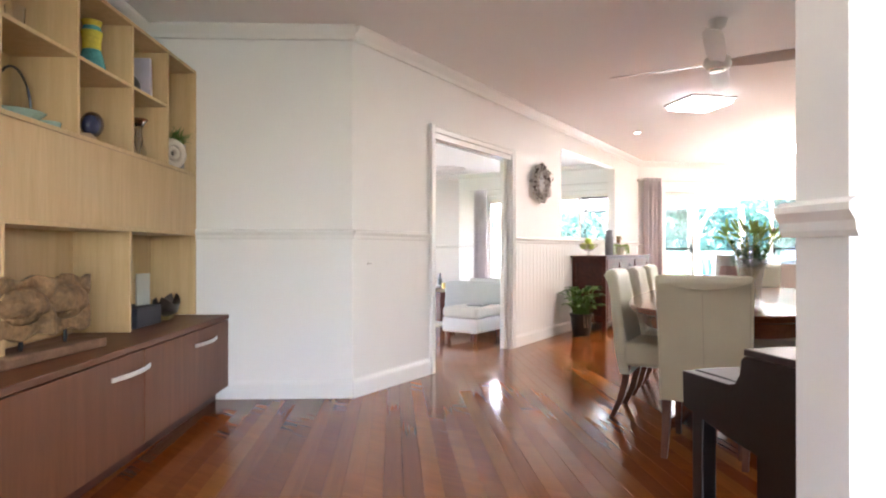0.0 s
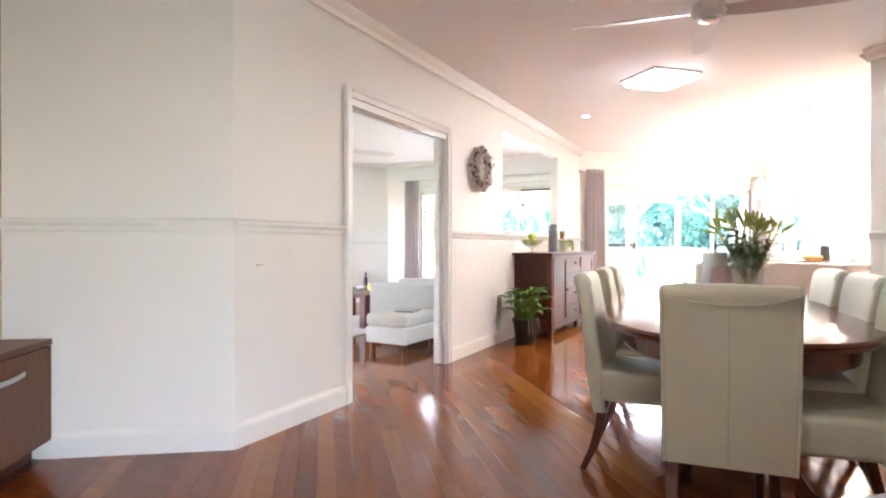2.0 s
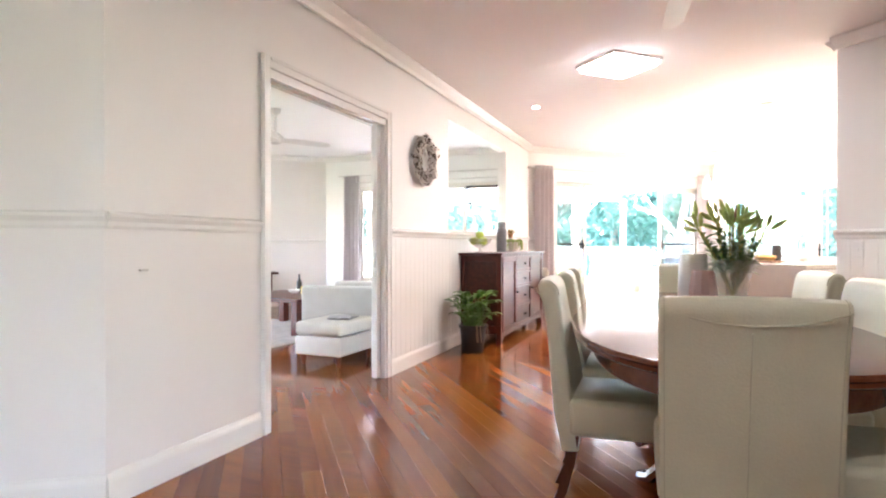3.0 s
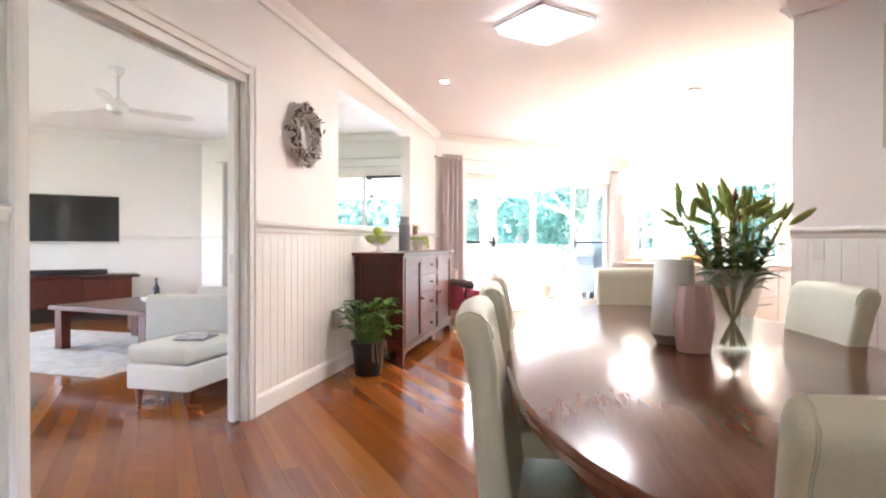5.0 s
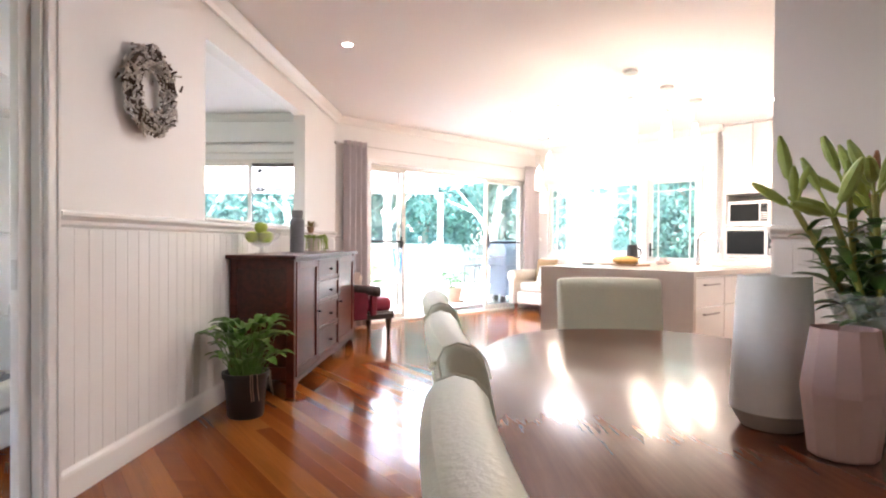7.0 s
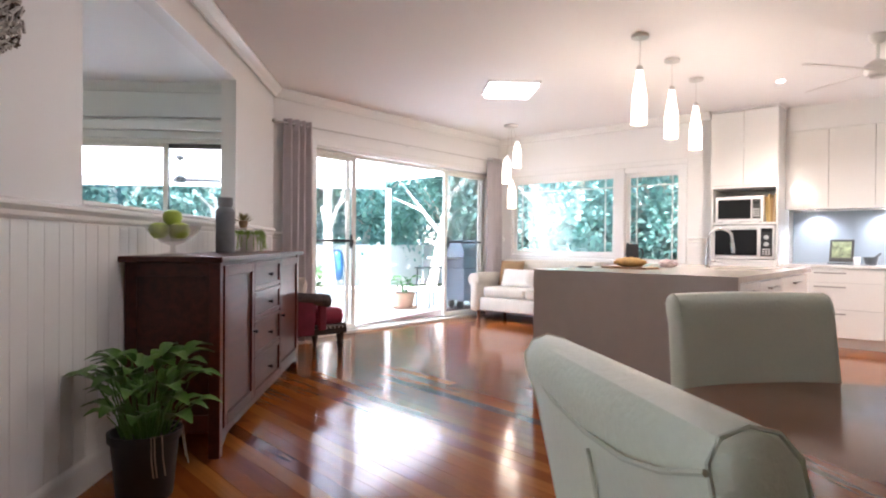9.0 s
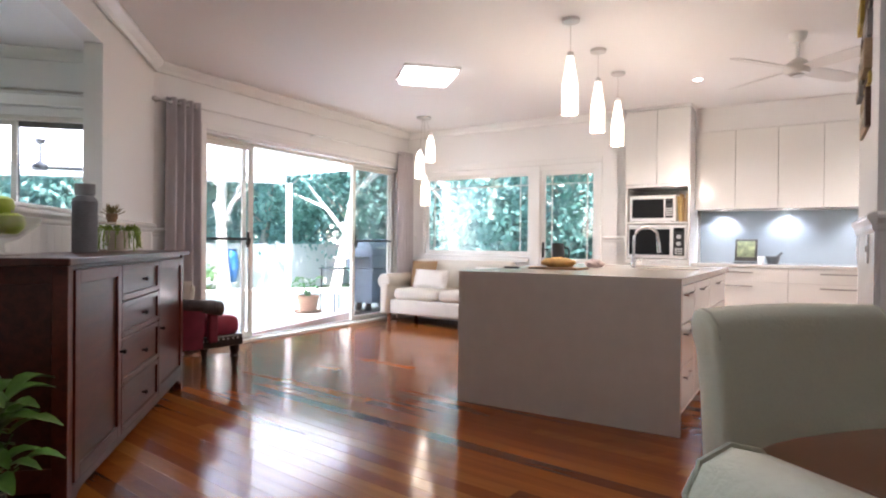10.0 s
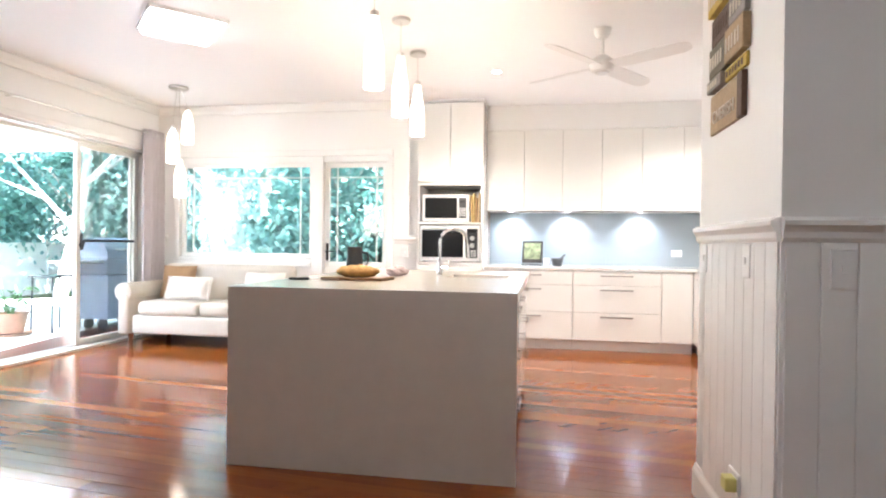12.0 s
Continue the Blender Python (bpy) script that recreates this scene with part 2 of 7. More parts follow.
# ---- structure ----
WX = -1.806
floor = tagged(part("floor", prism([(-9.5, -1.5), (9, -6), (9, 9.5), (1.37, 16.85), (-2.2, 11.44), (-5.4, 11.44), (-9.5, 8)], -0.12, -0.012), DARKWOOD), "subfloor under the polished timber boards", "floor", kind="structure")
ceiling = tagged(part("ceiling", prism([(-9.5, -1.5), (9, -6), (9, 9.5), (0.9, 16.0), (-1.95, 11.62), (-5.4, 11.62), (-9.5, 8)], CEIL, CEIL + 0.15), CEILING), "flat white painted ceiling with recessed lights", "ceiling", kind="structure")

# dining wall with the pocket doorway and the open hatch to the living room
DOOR = (4.83, 6.35, 0.0, 2.14)
HATCH = (7.81, 10.135, 1.25, 2.435)
y0 = 3.763
wall("wall_dining", (WX, y0), (WX, 11.53), 0.12, (1, 0), [(DOOR[0] - y0, DOOR[1] - y0, 0, DOOR[3]), (HATCH[0] - y0, HATCH[1] - y0, HATCH[2], HATCH[3])], label="white wall with a wide doorway and an open hatch")
trims((WX, y0), (WX, 11.53), (1, 0), 1.172, cornice=False, gaps=[(DOOR[0] - 0.075 - y0, DOOR[1] + 0.075 - y0)])
moulding("cornice", CORNICE, CEIL - 0.004, (WX, y0 - 0.026), (WX, 11.53), (1, 0), "white moulded plaster cornice under the ceiling")
# hall wall and the shelving wall
wall("wall_hall", hp(0, 0), hp(-1.65, 0), 0.12, -HF)
trims(hp(0.009, 0), hp(-1.2, 0), -HF, 1.172, base=False, cornice=False)
trims(hp(0.006, 0), hp(-0.97, 0), -HF, 0, cornice=False)
moulding("cornice", CORNICE, CEIL - 0.0045, hp(0.026, 0), hp(-1.53, 0), -HF, "white moulded plaster cornice under the ceiling")
wall("wall_shelves", hp(-1.53, 0.1), hp(-1.53, -7.0), 0.12, HR)
moulding("cornice", CORNICE, CEIL - 0.004, hp(-1.53, 0), hp(-1.53, -7.0), HR, "white moulded plaster cornice under the ceiling")
# sliding-door wall, window wall, kitchen walls
SU, WV = -9.43, 10.92
wall("wall_sliding_door", kp(SU, 6.86), kp(SU, WV + 0.2), 0.14, kp(1, 0), [(7.42 - 6.86, 10.82 - 6.86, 0, 2.2)], label="white wall around the wide sliding door")
trims(kp(SU, 6.86), kp(SU, WV), kp(1, 0), gaps=[(7.35 - 6.86, 10.89 - 6.86)])
wall("wall_window", kp(SU - 0.14, WV), kp(-6.22, WV), 0.14, kp(0, -1), [(0.29 + 0.14, 9.43 - 7.46 + 0.14, 0.945, 2.06), (9.43 + 0.14 - 7.32, 9.43 + 0.14 - 6.57, 0.0, 2.06)], label="white wall with the garden window")
trims(kp(SU, WV), kp(-6.22, WV), kp(0, -1), gaps=[(0.14, 2.95)])
wall("wall_kitchen", kp(-6.22, 11.62), kp(-2.4, 11.62), 0.14, kp(0, -1))
wall("wall_kitchen_return", kp(-6.22, WV), kp(-6.22, 11.76), 0.1, kp(1, 0))
wall("wall_kitchen_side", kp(-2.4, 11.76), kp(-2.4, 7.34), 0.14, kp(-1, 0))
wall("wall_kitchen_end", kp(-2.4, 7.34), kp(-4.12, 7.34), 0.1, kp(0, 1))
# dining stub wall with the timber sign
wall("wall_sign", kp(-4.12, 6.40), kp(-4.12, 7.30), 0.12, kp(-1, 0))
trims(kp(-4.12, 6.40), kp(-4.12, 7.34), kp(-1, 0), 1.15)
wall("wall_switch", kp(-4.00, 6.40), kp(3.0, 6.40), 0.12, kp(0, -1))
trims(kp(-4.12, 6.40), kp(-0.63, 6.40), kp(0, -1), 1.15)
# short wall behind the piano
wall("wall_piano", kp(-0.63, 2.15), kp(-0.63, 6.4), 0.13, kp(-1, 0))
trims(kp(-0.63, 2.15), kp(-0.63, 6.4), kp(-1, 0), 1.118)
trims(kp(-0.659, 2.1495), kp(-0.471, 2.1495), kp(0, -1), 1.118, cornice=False, base=False)
trims(kp(-0.63, 2.15), kp(-0.50, 2.15), kp(0, -1), 0)
trims(kp(-0.50, 2.15), kp(-0.50, 6.4), kp(1, 0), 1.118)
# plain walls that close the hall behind the camera; their openings are assumed, for fill
wall("wall_back", hp(-1.53, -7.0), hp(6.5, -7.0), 0.12, HF, [(0.4, 4.4, 0.2, 2.5)])
wall("wall_entry", kp(3.0, -4.0), kp(3.0, 6.4), 0.12, kp(-1, 0), [(4.6, 9.4, 0.15, 2.4)])
# living room
LY = 11.44
wall("wall_living_window", (-5.62, LY), (WX, LY), 0.14, (0, -1), [(0.72, 3.47, 0.45, 2.16)])
wall("wall_living_screen", (-8.6, LY - 2.98), (-5.62, LY), 0.12, (1, -1))
# unseen side wall; its opening is added for the living room fill lamp
wall("wall_living_side", (-8.6, 8.46), (-8.6, 2.5), 0.12, (1, 0), [(0.8, 4.8, 0.3, 2.4)])
wall("wall_living_back", (-8.6, 2.5), hp(-1.53, -0.4), 0.12, (0, 1))

# ---- openings: doorway, hatch, sliding door, windows ----
GLASS = mat("clear_glass", (0.95, 0.97, 0.97), 0.02, var=0, trans=1.0, spec=0.5)
ALU = mat("cream_aluminium", (0.74, 0.72, 0.66), 0.35, var=0.01, bump=0)
FABRIC = mat("mauve_grey_curtain", (0.54, 0.50, 0.515), 0.8, var=0.06, scale=8, bump=0.05, fine=300)
LINEN = mat("cream_linen", (0.62, 0.58, 0.51), 0.85, var=0.05, scale=6, bump=0.06, fine=260)
ARCH = [(0, 0), (0.018, 0), (0.022, 0.012), (0.022, 0.03), (0.016, 0.045), (0.02, 0.06), (0.02, 0.07), (0, 0.07)]


def bar(p, q, w, d, bm=None, bevel=0.003):
    """A straight bar of width w (across) and depth d from p to q."""
    p, q = Vector(p), Vector(q)
    own = box((w, d, (q - p).length), bevel=bevel)
    own.transform(Matrix.Translation(p) @ (q - p).to_track_quat("Z", "Y").to_matrix().to_4x4())
    return join(bm, own)


doorway = thing("door_1", pose(WX, 0, 0), "white painted timber doorway with a pocket sliding door", "door", kind="structure")
ya, yb, zt = DOOR[0], DOOR[1], DOOR[3]
for name, a, b in (("architrave", (0.011, ya - 0.035, 0), (0.011, ya - 0.035, zt + 0.07)), ("architrave", (0.011, yb + 0.035, 0), (0.011, yb + 0.035, zt + 0.07))):
    bm = box((0.022, 0.07, b[2]), (a[0] + 0.001, a[1], 0.002), 0.006)
    box((0.012, 0.018, b[2] - 0.004), (a[0] + 0.014, a[1] + (0.022 if a[1] > 5.5 else -0.022), 0.003), 0.004, bm)
    part(name, bm, TRIM, doorway)
bm = box((0.022, yb - ya, 0.07), (0.012, (ya + yb) / 2, zt), 0.006)
box((0.012, yb - ya, 0.018), (0.025, (ya + yb) / 2, zt + 0.045), 0.004, bm)
part("architrave", bm, TRIM, doorway)
part("jamb", box((0.13, 0.02, zt), (-0.06, ya + 0.008, 0.001), 0.003), TRIM, doorway)
part("jamb", box((0.04, 0.02, zt), (-0.017, yb - 0.008, 0.001), 0.003), TRIM, doorway)
part("jamb", box((0.04, 0.02, zt), (-0.103, yb - 0.008, 0.001), 0.003), TRIM, doorway)
part("lining", box((0.042, yb - ya - 0.04, 0.05), (-0.017, (ya + yb) / 2, zt - 0.05), 0.003), TRIM, doorway)
part("lining", box((0.042, yb - ya - 0.04, 0.05), (-0.103, (ya + yb) / 2, zt - 0.05), 0.003), TRIM, doorway)
leaf_ = part("door_leaf", box((0.036, 0.09, zt - 0.035), (-0.06, yb - 0.03, 0.012), 0.003), TRIM, doorway, "edge of the white sliding door leaf")
part("lock_plate", box((0.024, 0.004, 0.12), (-0.06, yb - 0.076, 0.92), 0.001), STEEL, leaf_, "small steel lock plate")
part("track", box((0.03, yb - ya - 0.05, 0.03), (-0.06, (ya + yb) / 2, zt - 0.03), 0.002), STEEL, doorway)

hatch = thing("window_1", pose(WX, 0, 0), "open white hatch to the living room with a timber sill", "window", kind="structure")
hy, hz = (HATCH[0] + HATCH[1]) / 2, HATCH[2]
part("sill", box((0.135, HATCH[1] - HATCH[0] - 0.004, 0.02), (-0.06, hy, hz + 0.001), 0.005), TRIM, hatch)

# wide sliding door to the patio
slide = thing("door_2", pose(*kp(SU, 9.12), 0, 0, 45), "wide cream aluminium sliding glass door, partly open", "door", kind="structure")
# local axes here: x along v, y away from the room (towards -u)
V0, V1, HEAD = 7.42 - 9.12, 10.82 - 9.12, 2.2
for x in (V0 - 0.03, V1 + 0.03):
    part("architrave", box((0.06, 0.02, HEAD + 0.06), (x, -0.0125, 0.002), 0.004), TRIM, slide)
part("architrave", box((V1 - V0, 0.02, 0.06), ((V0 + V1) / 2, -0.0125, HEAD + 0.001), 0.004), TRIM, slide)
part("head_track", box((V1 - V0 - 0.01, 0.14, 0.05), ((V0 + V1) / 2, 0.2, HEAD - 0.05), 0.004), ALU, slide)
part("head_lining", box((V1 - V0 - 0.01, 0.12, 0.02), ((V0 + V1) / 2, 0.07, HEAD - 0.022), 0.003), TRIM, slide)
sill = part("sill_track", box((V1 - V0 + 0.06, 0.24, 0.03), ((V0 + V1) / 2, 0.17, 0.0), 0.004), ALU, slide)
for y in (0.15, 0.19, 0.23):
    part("rail", box((V1 - V0 - 0.02, 0.008, 0.012), ((V0 + V1) / 2, y, 0.03), 0.001), STEEL, sill)
part("jamb", box((0.03, 0.26, HEAD), (V0 + 0.012, 0.14, 0.03), 0.003), ALU, slide)
part("jamb", box((0.03, 0.26, HEAD), (V1 - 0.012, 0.14, 0.03), 0.003), ALU, slide)


def sash(parent, x0, x1, y, z0, z1, w=0.05, material=None, rail=None, handle=None, label="sliding glass panel in a cream aluminium surround"):
    """One glazed panel with its stiles, rails and pane."""
    bm = bmesh.new()
    for x in (x0 + w / 2, x1 - w / 2):
        box((w, 0.03, z1 - z0), (x, y, z0), 0.003, bm)
    for z in (z0, z1 - w):
        box((x1 - x0 - 2 * w, 0.028, w), ((x0 + x1) / 2, y, z), 0.003, bm)
    panel = part("panel", bm, material or ALU, parent, label)
    pane = part("pane", box((x1 - x0 - 2 * w + 0.01, 0.006, z1 - z0 - 2 * w + 0.01), ((x0 + x1) / 2, y, z0 + w - 0.005)), GLASS, panel, "clear glass pane")
    pane.visible_shadow = False
    if rail:
        part("mid_rail", box((x1 - x0 - 2 * w, 0.024, 0.03), ((x0 + x1) / 2, y - 0.006, rail), 0.003), BLACK, panel, "thin dark crossbar")
    if handle:
        bm = box((0.03, 0.02, 0.17), (handle, y - 0.024, 1.03), 0.006)
        box((0.05, 0.022, 0.05), (handle, y - 0.036, 1.09), 0.008, bm)
        lathe([(0.028, 0), (0.03, 0.012), (0.024, 0.022)], 16, (handle, y - 0.016, 1.08), bm, Matrix.Rotation(radians(90), 4, "X"))
        part("handle", bm, BLACK, panel, "black latch handle")
    return panel


sash(slide, V0 + 0.03, 8.17 - 9.12, 0.19, 0.04, HEAD - 0.04, 0.055, rail=1.11, handle=8.09 - 9.12)
SCREEN = mat("insect_screen", (0.10, 0.11, 0.12), 0.7, var=0, alpha=0.22)
for x0_, x1_ in ((V0 + 0.05, 8.11 - 9.12), (9.90 - 9.12, V1 - 0.05)):
    sc = sash(slide, x0_, x1_, 0.24, 0.04, HEAD - 0.04, 0.05, label="aluminium insect screen panel")
    sc.children[0].data.materials[0] = SCREEN
sash(slide, 9.86 - 9.12, V1 - 0.03, 0.19, 0.04, HEAD - 0.04, 0.055, rail=1.11, handle=9.92 - 9.12)

# garden window and glazed back door; local x along u, y towards the garden
gw = thing("window_2", pose(*kp(-7.85, WV), 0, 0, -45), "white timber window beside a glazed back door", "window", kind="structure")


def gx(u):
    return u + 7.85


for u0, u1, zb in ((-9.13, -7.46, 0.945), (-7.32, -6.57, 0.0)):
    a, b = gx(u0), gx(u1)
    bm = bmesh.new()
    if zb:
        sh = sash(gw, a, b, 0.05, zb + 0.01, 2.06, 0.05, TRIM, label="white window sash with thin glazing bars")
        bars = ((-8.98, "v"), (-7.62, "v"), (1.88, "h"))
        part("sill", box((b - a + 0.1, 0.14, 0.03), ((a + b) / 2, 0.05, zb - 0.022), 0.006), TRIM, gw)
    else:
        sh = sash(gw, a, b, 0.05, 0.86, 2.06, 0.06, TRIM, label="white glazed back door with thin glazing bars")
        part("door_panel", box((b - a, 0.036, 0.855), ((a + b) / 2, 0.05, 0.002), 0.004), TRIM, gw)
        bm = box((0.03, 0.012, 0.2), (a + 0.035, 0.028, 0.93), 0.004)
        box((0.11, 0.014, 0.016), (a + 0.07, 0.006, 1.03), 0.005, bm)
        box((0.016, 0.03, 0.016), (a + 0.035, 0.015, 1.03), 0.003, bm)
        part("handle", bm, BLACK, sh, "black lever handle")
        bars = ((-7.17, "v"), (-6.70, "v"), (1.88, "h"))
    for at, way in bars:
        if way == "v":
            part("glazing_bar", box((0.016, 0.012, 2.0 - max(zb, 0.86) - 0.04), (gx(at), 0.042, max(zb, 0.86) + 0.05), 0.002), TRIM, sh)
        else:
            part("glazing_bar", box((b - a - 0.1, 0.012, 0.016), ((a + b) / 2, 0.04, at), 0.002), TRIM, sh)
for x, z0 in ((gx(-9.165), 0.89), (gx(-7.39), 0.0), (gx(-6.535), 0.0)):
    part("architrave", box((0.13 if x == gx(-7.39) else 0.065, 0.022, 2.125 - z0), (x, -0.0125, z0 + 0.003), 0.005), TRIM, gw)
part("architrave", box((gx(-6.50) - gx(-9.20), 0.026, 0.07), ((gx(-6.50) + gx(-9.20)) / 2, -0.0145, 2.129), 0.006), TRIM, gw)
part("architrave", box((gx(-7.47) - gx(-9.20), 0.03, 0.05), ((gx(-7.47) + gx(-9.20)) / 2, -0.0165, 0.855), 0.006), TRIM, gw)

# living room sliding window
lw = thing("window_3", pose(-3.55, LY, 0), "cream aluminium sliding window in the living room", "window", kind="structure")
a, b = -4.9 + 3.55, -2.15 + 3.55
part("head_track", box((b - a, 0.1, 0.04), (0.03, 0.06, 2.12), 0.003), ALU, lw)
part("sill_track", box((b - a + 0.02, 0.12, 0.03), (0.03, 0.06, 0.45), 0.003), ALU, lw)
part("architrave", box((b - a + 0.14, 0.02, 0.07), (0.03, -0.012, 2.16), 0.005), TRIM, lw)
sash(lw, a, -2.88 + 3.55, 0.05, 0.48, 2.12, 0.045)
sash(lw, -2.93 + 3.55, b, 0.085, 0.48, 2.12, 0.05, mat("dark_aluminium", (0.10, 0.095, 0.09), 0.4, var=0.02, bump=0))
part("blind_box", box((b - a + 0.1, 0.06, 0.1), (0.03, -0.05, 2.235), 0.01), TRIM, lw)


def curtain(m, width, height, folds, label, material=None):
    """A hanging curtain with deep folds, drawn aside, with eyelets along its top."""
    ob = thing("curtain", m, label, "curtain")
    bm = bmesh.new()
    n, rows = folds * 10, 14
    grid = []
    for j in range(rows + 1):
        f = j / rows
        row = []
        for i in range(n + 1):
            g = i / n
            wob = 0.006 * math.sin(9 * g + 5 * f) + 0.004 * math.sin(23 * g - 3 * f)
            row.append(bm.verts.new(((g - 0.5) * width * (1 + 0.10 * f), 0.045 * math.sin(2 * math.pi * folds * g) * (0.85 + 0.25 * f) + wob, height * (1 - f))))
        grid.append(row)
    for j in range(rows):
        for i in range(n):
            bm.faces.new((grid[j][i], grid[j][i + 1], grid[j + 1][i + 1], grid[j + 1][i]))
    cl = part("cloth", bm, material or FABRIC, ob, smooth=True)
    md = cl.modifiers.new("thickness", "SOLIDIFY")
    md.thickness = 0.004
    for k in range(folds * 2):
        x = ((k + 0.5) / (folds * 2) - 0.5) * width
        part("eyelet", lathe([(0.02, -0.004), (0.028, -0.004), (0.028, 0.004), (0.02, 0.004)], 14, (x, 0, height - 0.05), turn=Matrix.Rotation(radians(90), 4, "Y"), closed=False), STEEL, ob)
    return ob


curtain(pose(*kp(SU + 0.1, 7.12, 0.02), 0, 0, 45), 0.34, 2.40, 4, "mauve-grey eyelet curtain drawn aside by the sliding door", None)
curtain(pose(*kp(SU + 0.1, 10.71, 0.02), 0, 0, 45), 0.30, 2.40, 4, "mauve-grey eyelet curtain gathered in the room corner", None)
curtain(pose(-5.03, LY - 0.09, 0.02), 0.3, 2.34, 4, "grey curtain drawn aside at the living room window", None)
rod = thing("curtain_rod", pose(*kp(SU + 0.1, 6.86, 2.37), 0, 0, 45), "slim steel curtain rod with round end knobs", "curtain rod")
part("rod", tube([(-0.02, 0, 0), (3.96, 0, 0)], 0.009, 10), STEEL, rod)
for x in (-0.03, 3.97):
    part("finial", lathe([(0.012, -0.03), (0.022, -0.02), (0.024, 0.0), (0.018, 0.02)], 14, (x, 0, 0), turn=Matrix.Rotation(radians(90), 4, "Y")), STEEL, rod)
for x in (0.03, 2.0, 3.9):
    part("bracket", bar((x, 0, 0), (x, 0.1, 0), 0.014, 0.014), STEEL, rod)
rod2 = thing("curtain_rod", pose(-5.3, LY - 0.09, 2.36), "slim steel curtain rod across the living room window", "curtain rod")
part("rod", tube([(0, 0, 0), (3.3, 0, 0)], 0.009, 10), STEEL, rod2)
for x in (0.05, 3.25):
    part("bracket", bar((x, 0, 0), (x, 0.09, 0), 0.014, 0.014), STEEL, rod2)

# ---- patio and garden ----
GROUND = mat("lawn_and_soil", (0.10, 0.13, 0.06), 0.95, var=0.4, scale=1.5, bump=0.1, fine=30)
PAVE = mat("pale_paving", (0.76, 0.75, 0.73), 0.6, var=0.06, scale=2, bump=0.02, fine=60)
LEAF = mat("tree_leaf", (0.14, 0.265, 0.25), 0.6, var=0.45, scale=0.7, bump=0, fine=9, spec=0.12)
LEAF2 = mat("shrub_leaf", (0.07, 0.15, 0.07), 0.5, var=0.4, scale=2, bump=0, fine=14)


def let_light_through(m, colour, share):
    """Leaves pass part of the light that falls on their far side."""
    n, l = m.node_tree.nodes, m.node_tree.links
    tr, mx = n.new("ShaderNodeBsdfTranslucent"), n.new("ShaderNodeMixShader")
    tr.inputs[0].default_value = (*colour, 1)
    mx.inputs[0].default_value = share
    l.new(n["Principled BSDF"].outputs[0], mx.inputs[1])
    l.new(tr.outputs[0], mx.inputs[2])
    l.new(mx.outputs[0], n["Material Output"].inputs[0])


let_light_through(LEAF, (0.38, 0.60, 0.55), 0.6)
let_light_through(LEAF2, (0.26, 0.48, 0.20), 0.5)
BARK = mat("pale_bark", (0.55, 0.51, 0.46), 0.85, var=0.3, scale=5, bump=0.2, fine=40)
bm = bmesh.new()
bmesh.ops.create_grid(bm, x_segments=8, y_segments=8, size=400)
bm.transform(Matrix.Translation((0, 0, -0.22)))
tagged(part("ground", bm, GROUND), "grass and soil of the garden", "ground", kind="structure")
tagged(part("pavement", prism([(-9, 11.66), (-1.9, 11.66), (1.15, 14.7), (6, 14.7), (6, 20.5), (-9, 20.5)], -0.215, -0.015), PAVE), "pale paved patio under a white roof", "patio", kind="structure")
# white roof made translucent so that sun through it brightens the patio
OPAL = mat("translucent_white_roof", (0.80, 0.80, 0.79), 0.5, var=0.01, bump=0)
let_light_through(OPAL, (0.85, 0.86, 0.86), 0.7)
roof = thing("patio_roof", pose(0, 0, 0), "white patio roof, made translucent to brighten the patio, on square white posts", "patio roof")
part("soffit", prism([(-8.5, 11.75), (-1.9, 11.75), (1.64, 15.26), (-0.74, 17.64), (-8.5, 17.7)], 2.42, 2.45), OPAL, roof)
part("beam", box((7.6, 0.1, 0.18), (-4.62, 17.58, 2.24), 0.008), TRIM, roof)
for x in (-0.75, -3.7, -7.0):
    part("post", box((0.12, 0.12, 2.26), (x, 17.5, -0.015), 0.008), TRIM, roof)
fence = thing("fence", pose(*kp(-17.2, 10.5, -0.22), 0, 0, 45), "low white boundary fence behind the garden bed", "fence")
FENCE = mat("white_fence_paint", (0.78, 0.78, 0.76), 0.6, var=0.05, scale=1, bump=0.02)
base_panel = None
for k in range(16):
    x = -16 + k * 2.0
    if base_panel is None:
        base_panel = part("panel", box((1.9, 0.04, 1.28), (0, 0, 0), 0.006), FENCE, fence, m=pose(x, 0, 0))
        base_post = part("post", box((0.09, 0.09, 1.36), (0, 0, 0), 0.006), FENCE, fence, m=pose(x - 1.0, 0, 0))
    else:
        part("panel", base_panel.data, None, fence, m=pose(x, 0, 0))
        part("post", base_post.data, None, fence, m=pose(x - 1.0, 0, 0))


def leaves(count, shape, size, seed, droop=0.3):
    """Many small folded leaves in clumps, scattered by shape(rng), as one mesh."""
    rng = random.Random(seed)
    vs, fs = [], []
    for _ in range(count):
        c = shape(rng)
        yaw, tip, s = rng.uniform(0, 6.28), rng.uniform(-1.0, 0.4) - droop, size * rng.uniform(0.6, 1.4)
        d = Vector((math.cos(yaw) * math.cos(tip), math.sin(yaw) * math.cos(tip), math.sin(tip)))
        w = Vector((-math.sin(yaw), math.cos(yaw), rng.uniform(-0.5, 0.5))) * (s * 0.3)
        n = len(vs)
        vs += [c, c + d * s * 0.5 + w, c + d * s, c + d * s * 0.5 - w]
        fs.append((n, n + 1, n + 2, n + 3))
    me = bpy.data.meshes.new("leaves")
    me.from_pydata([tuple(v) for v in vs], [], fs)
    return me


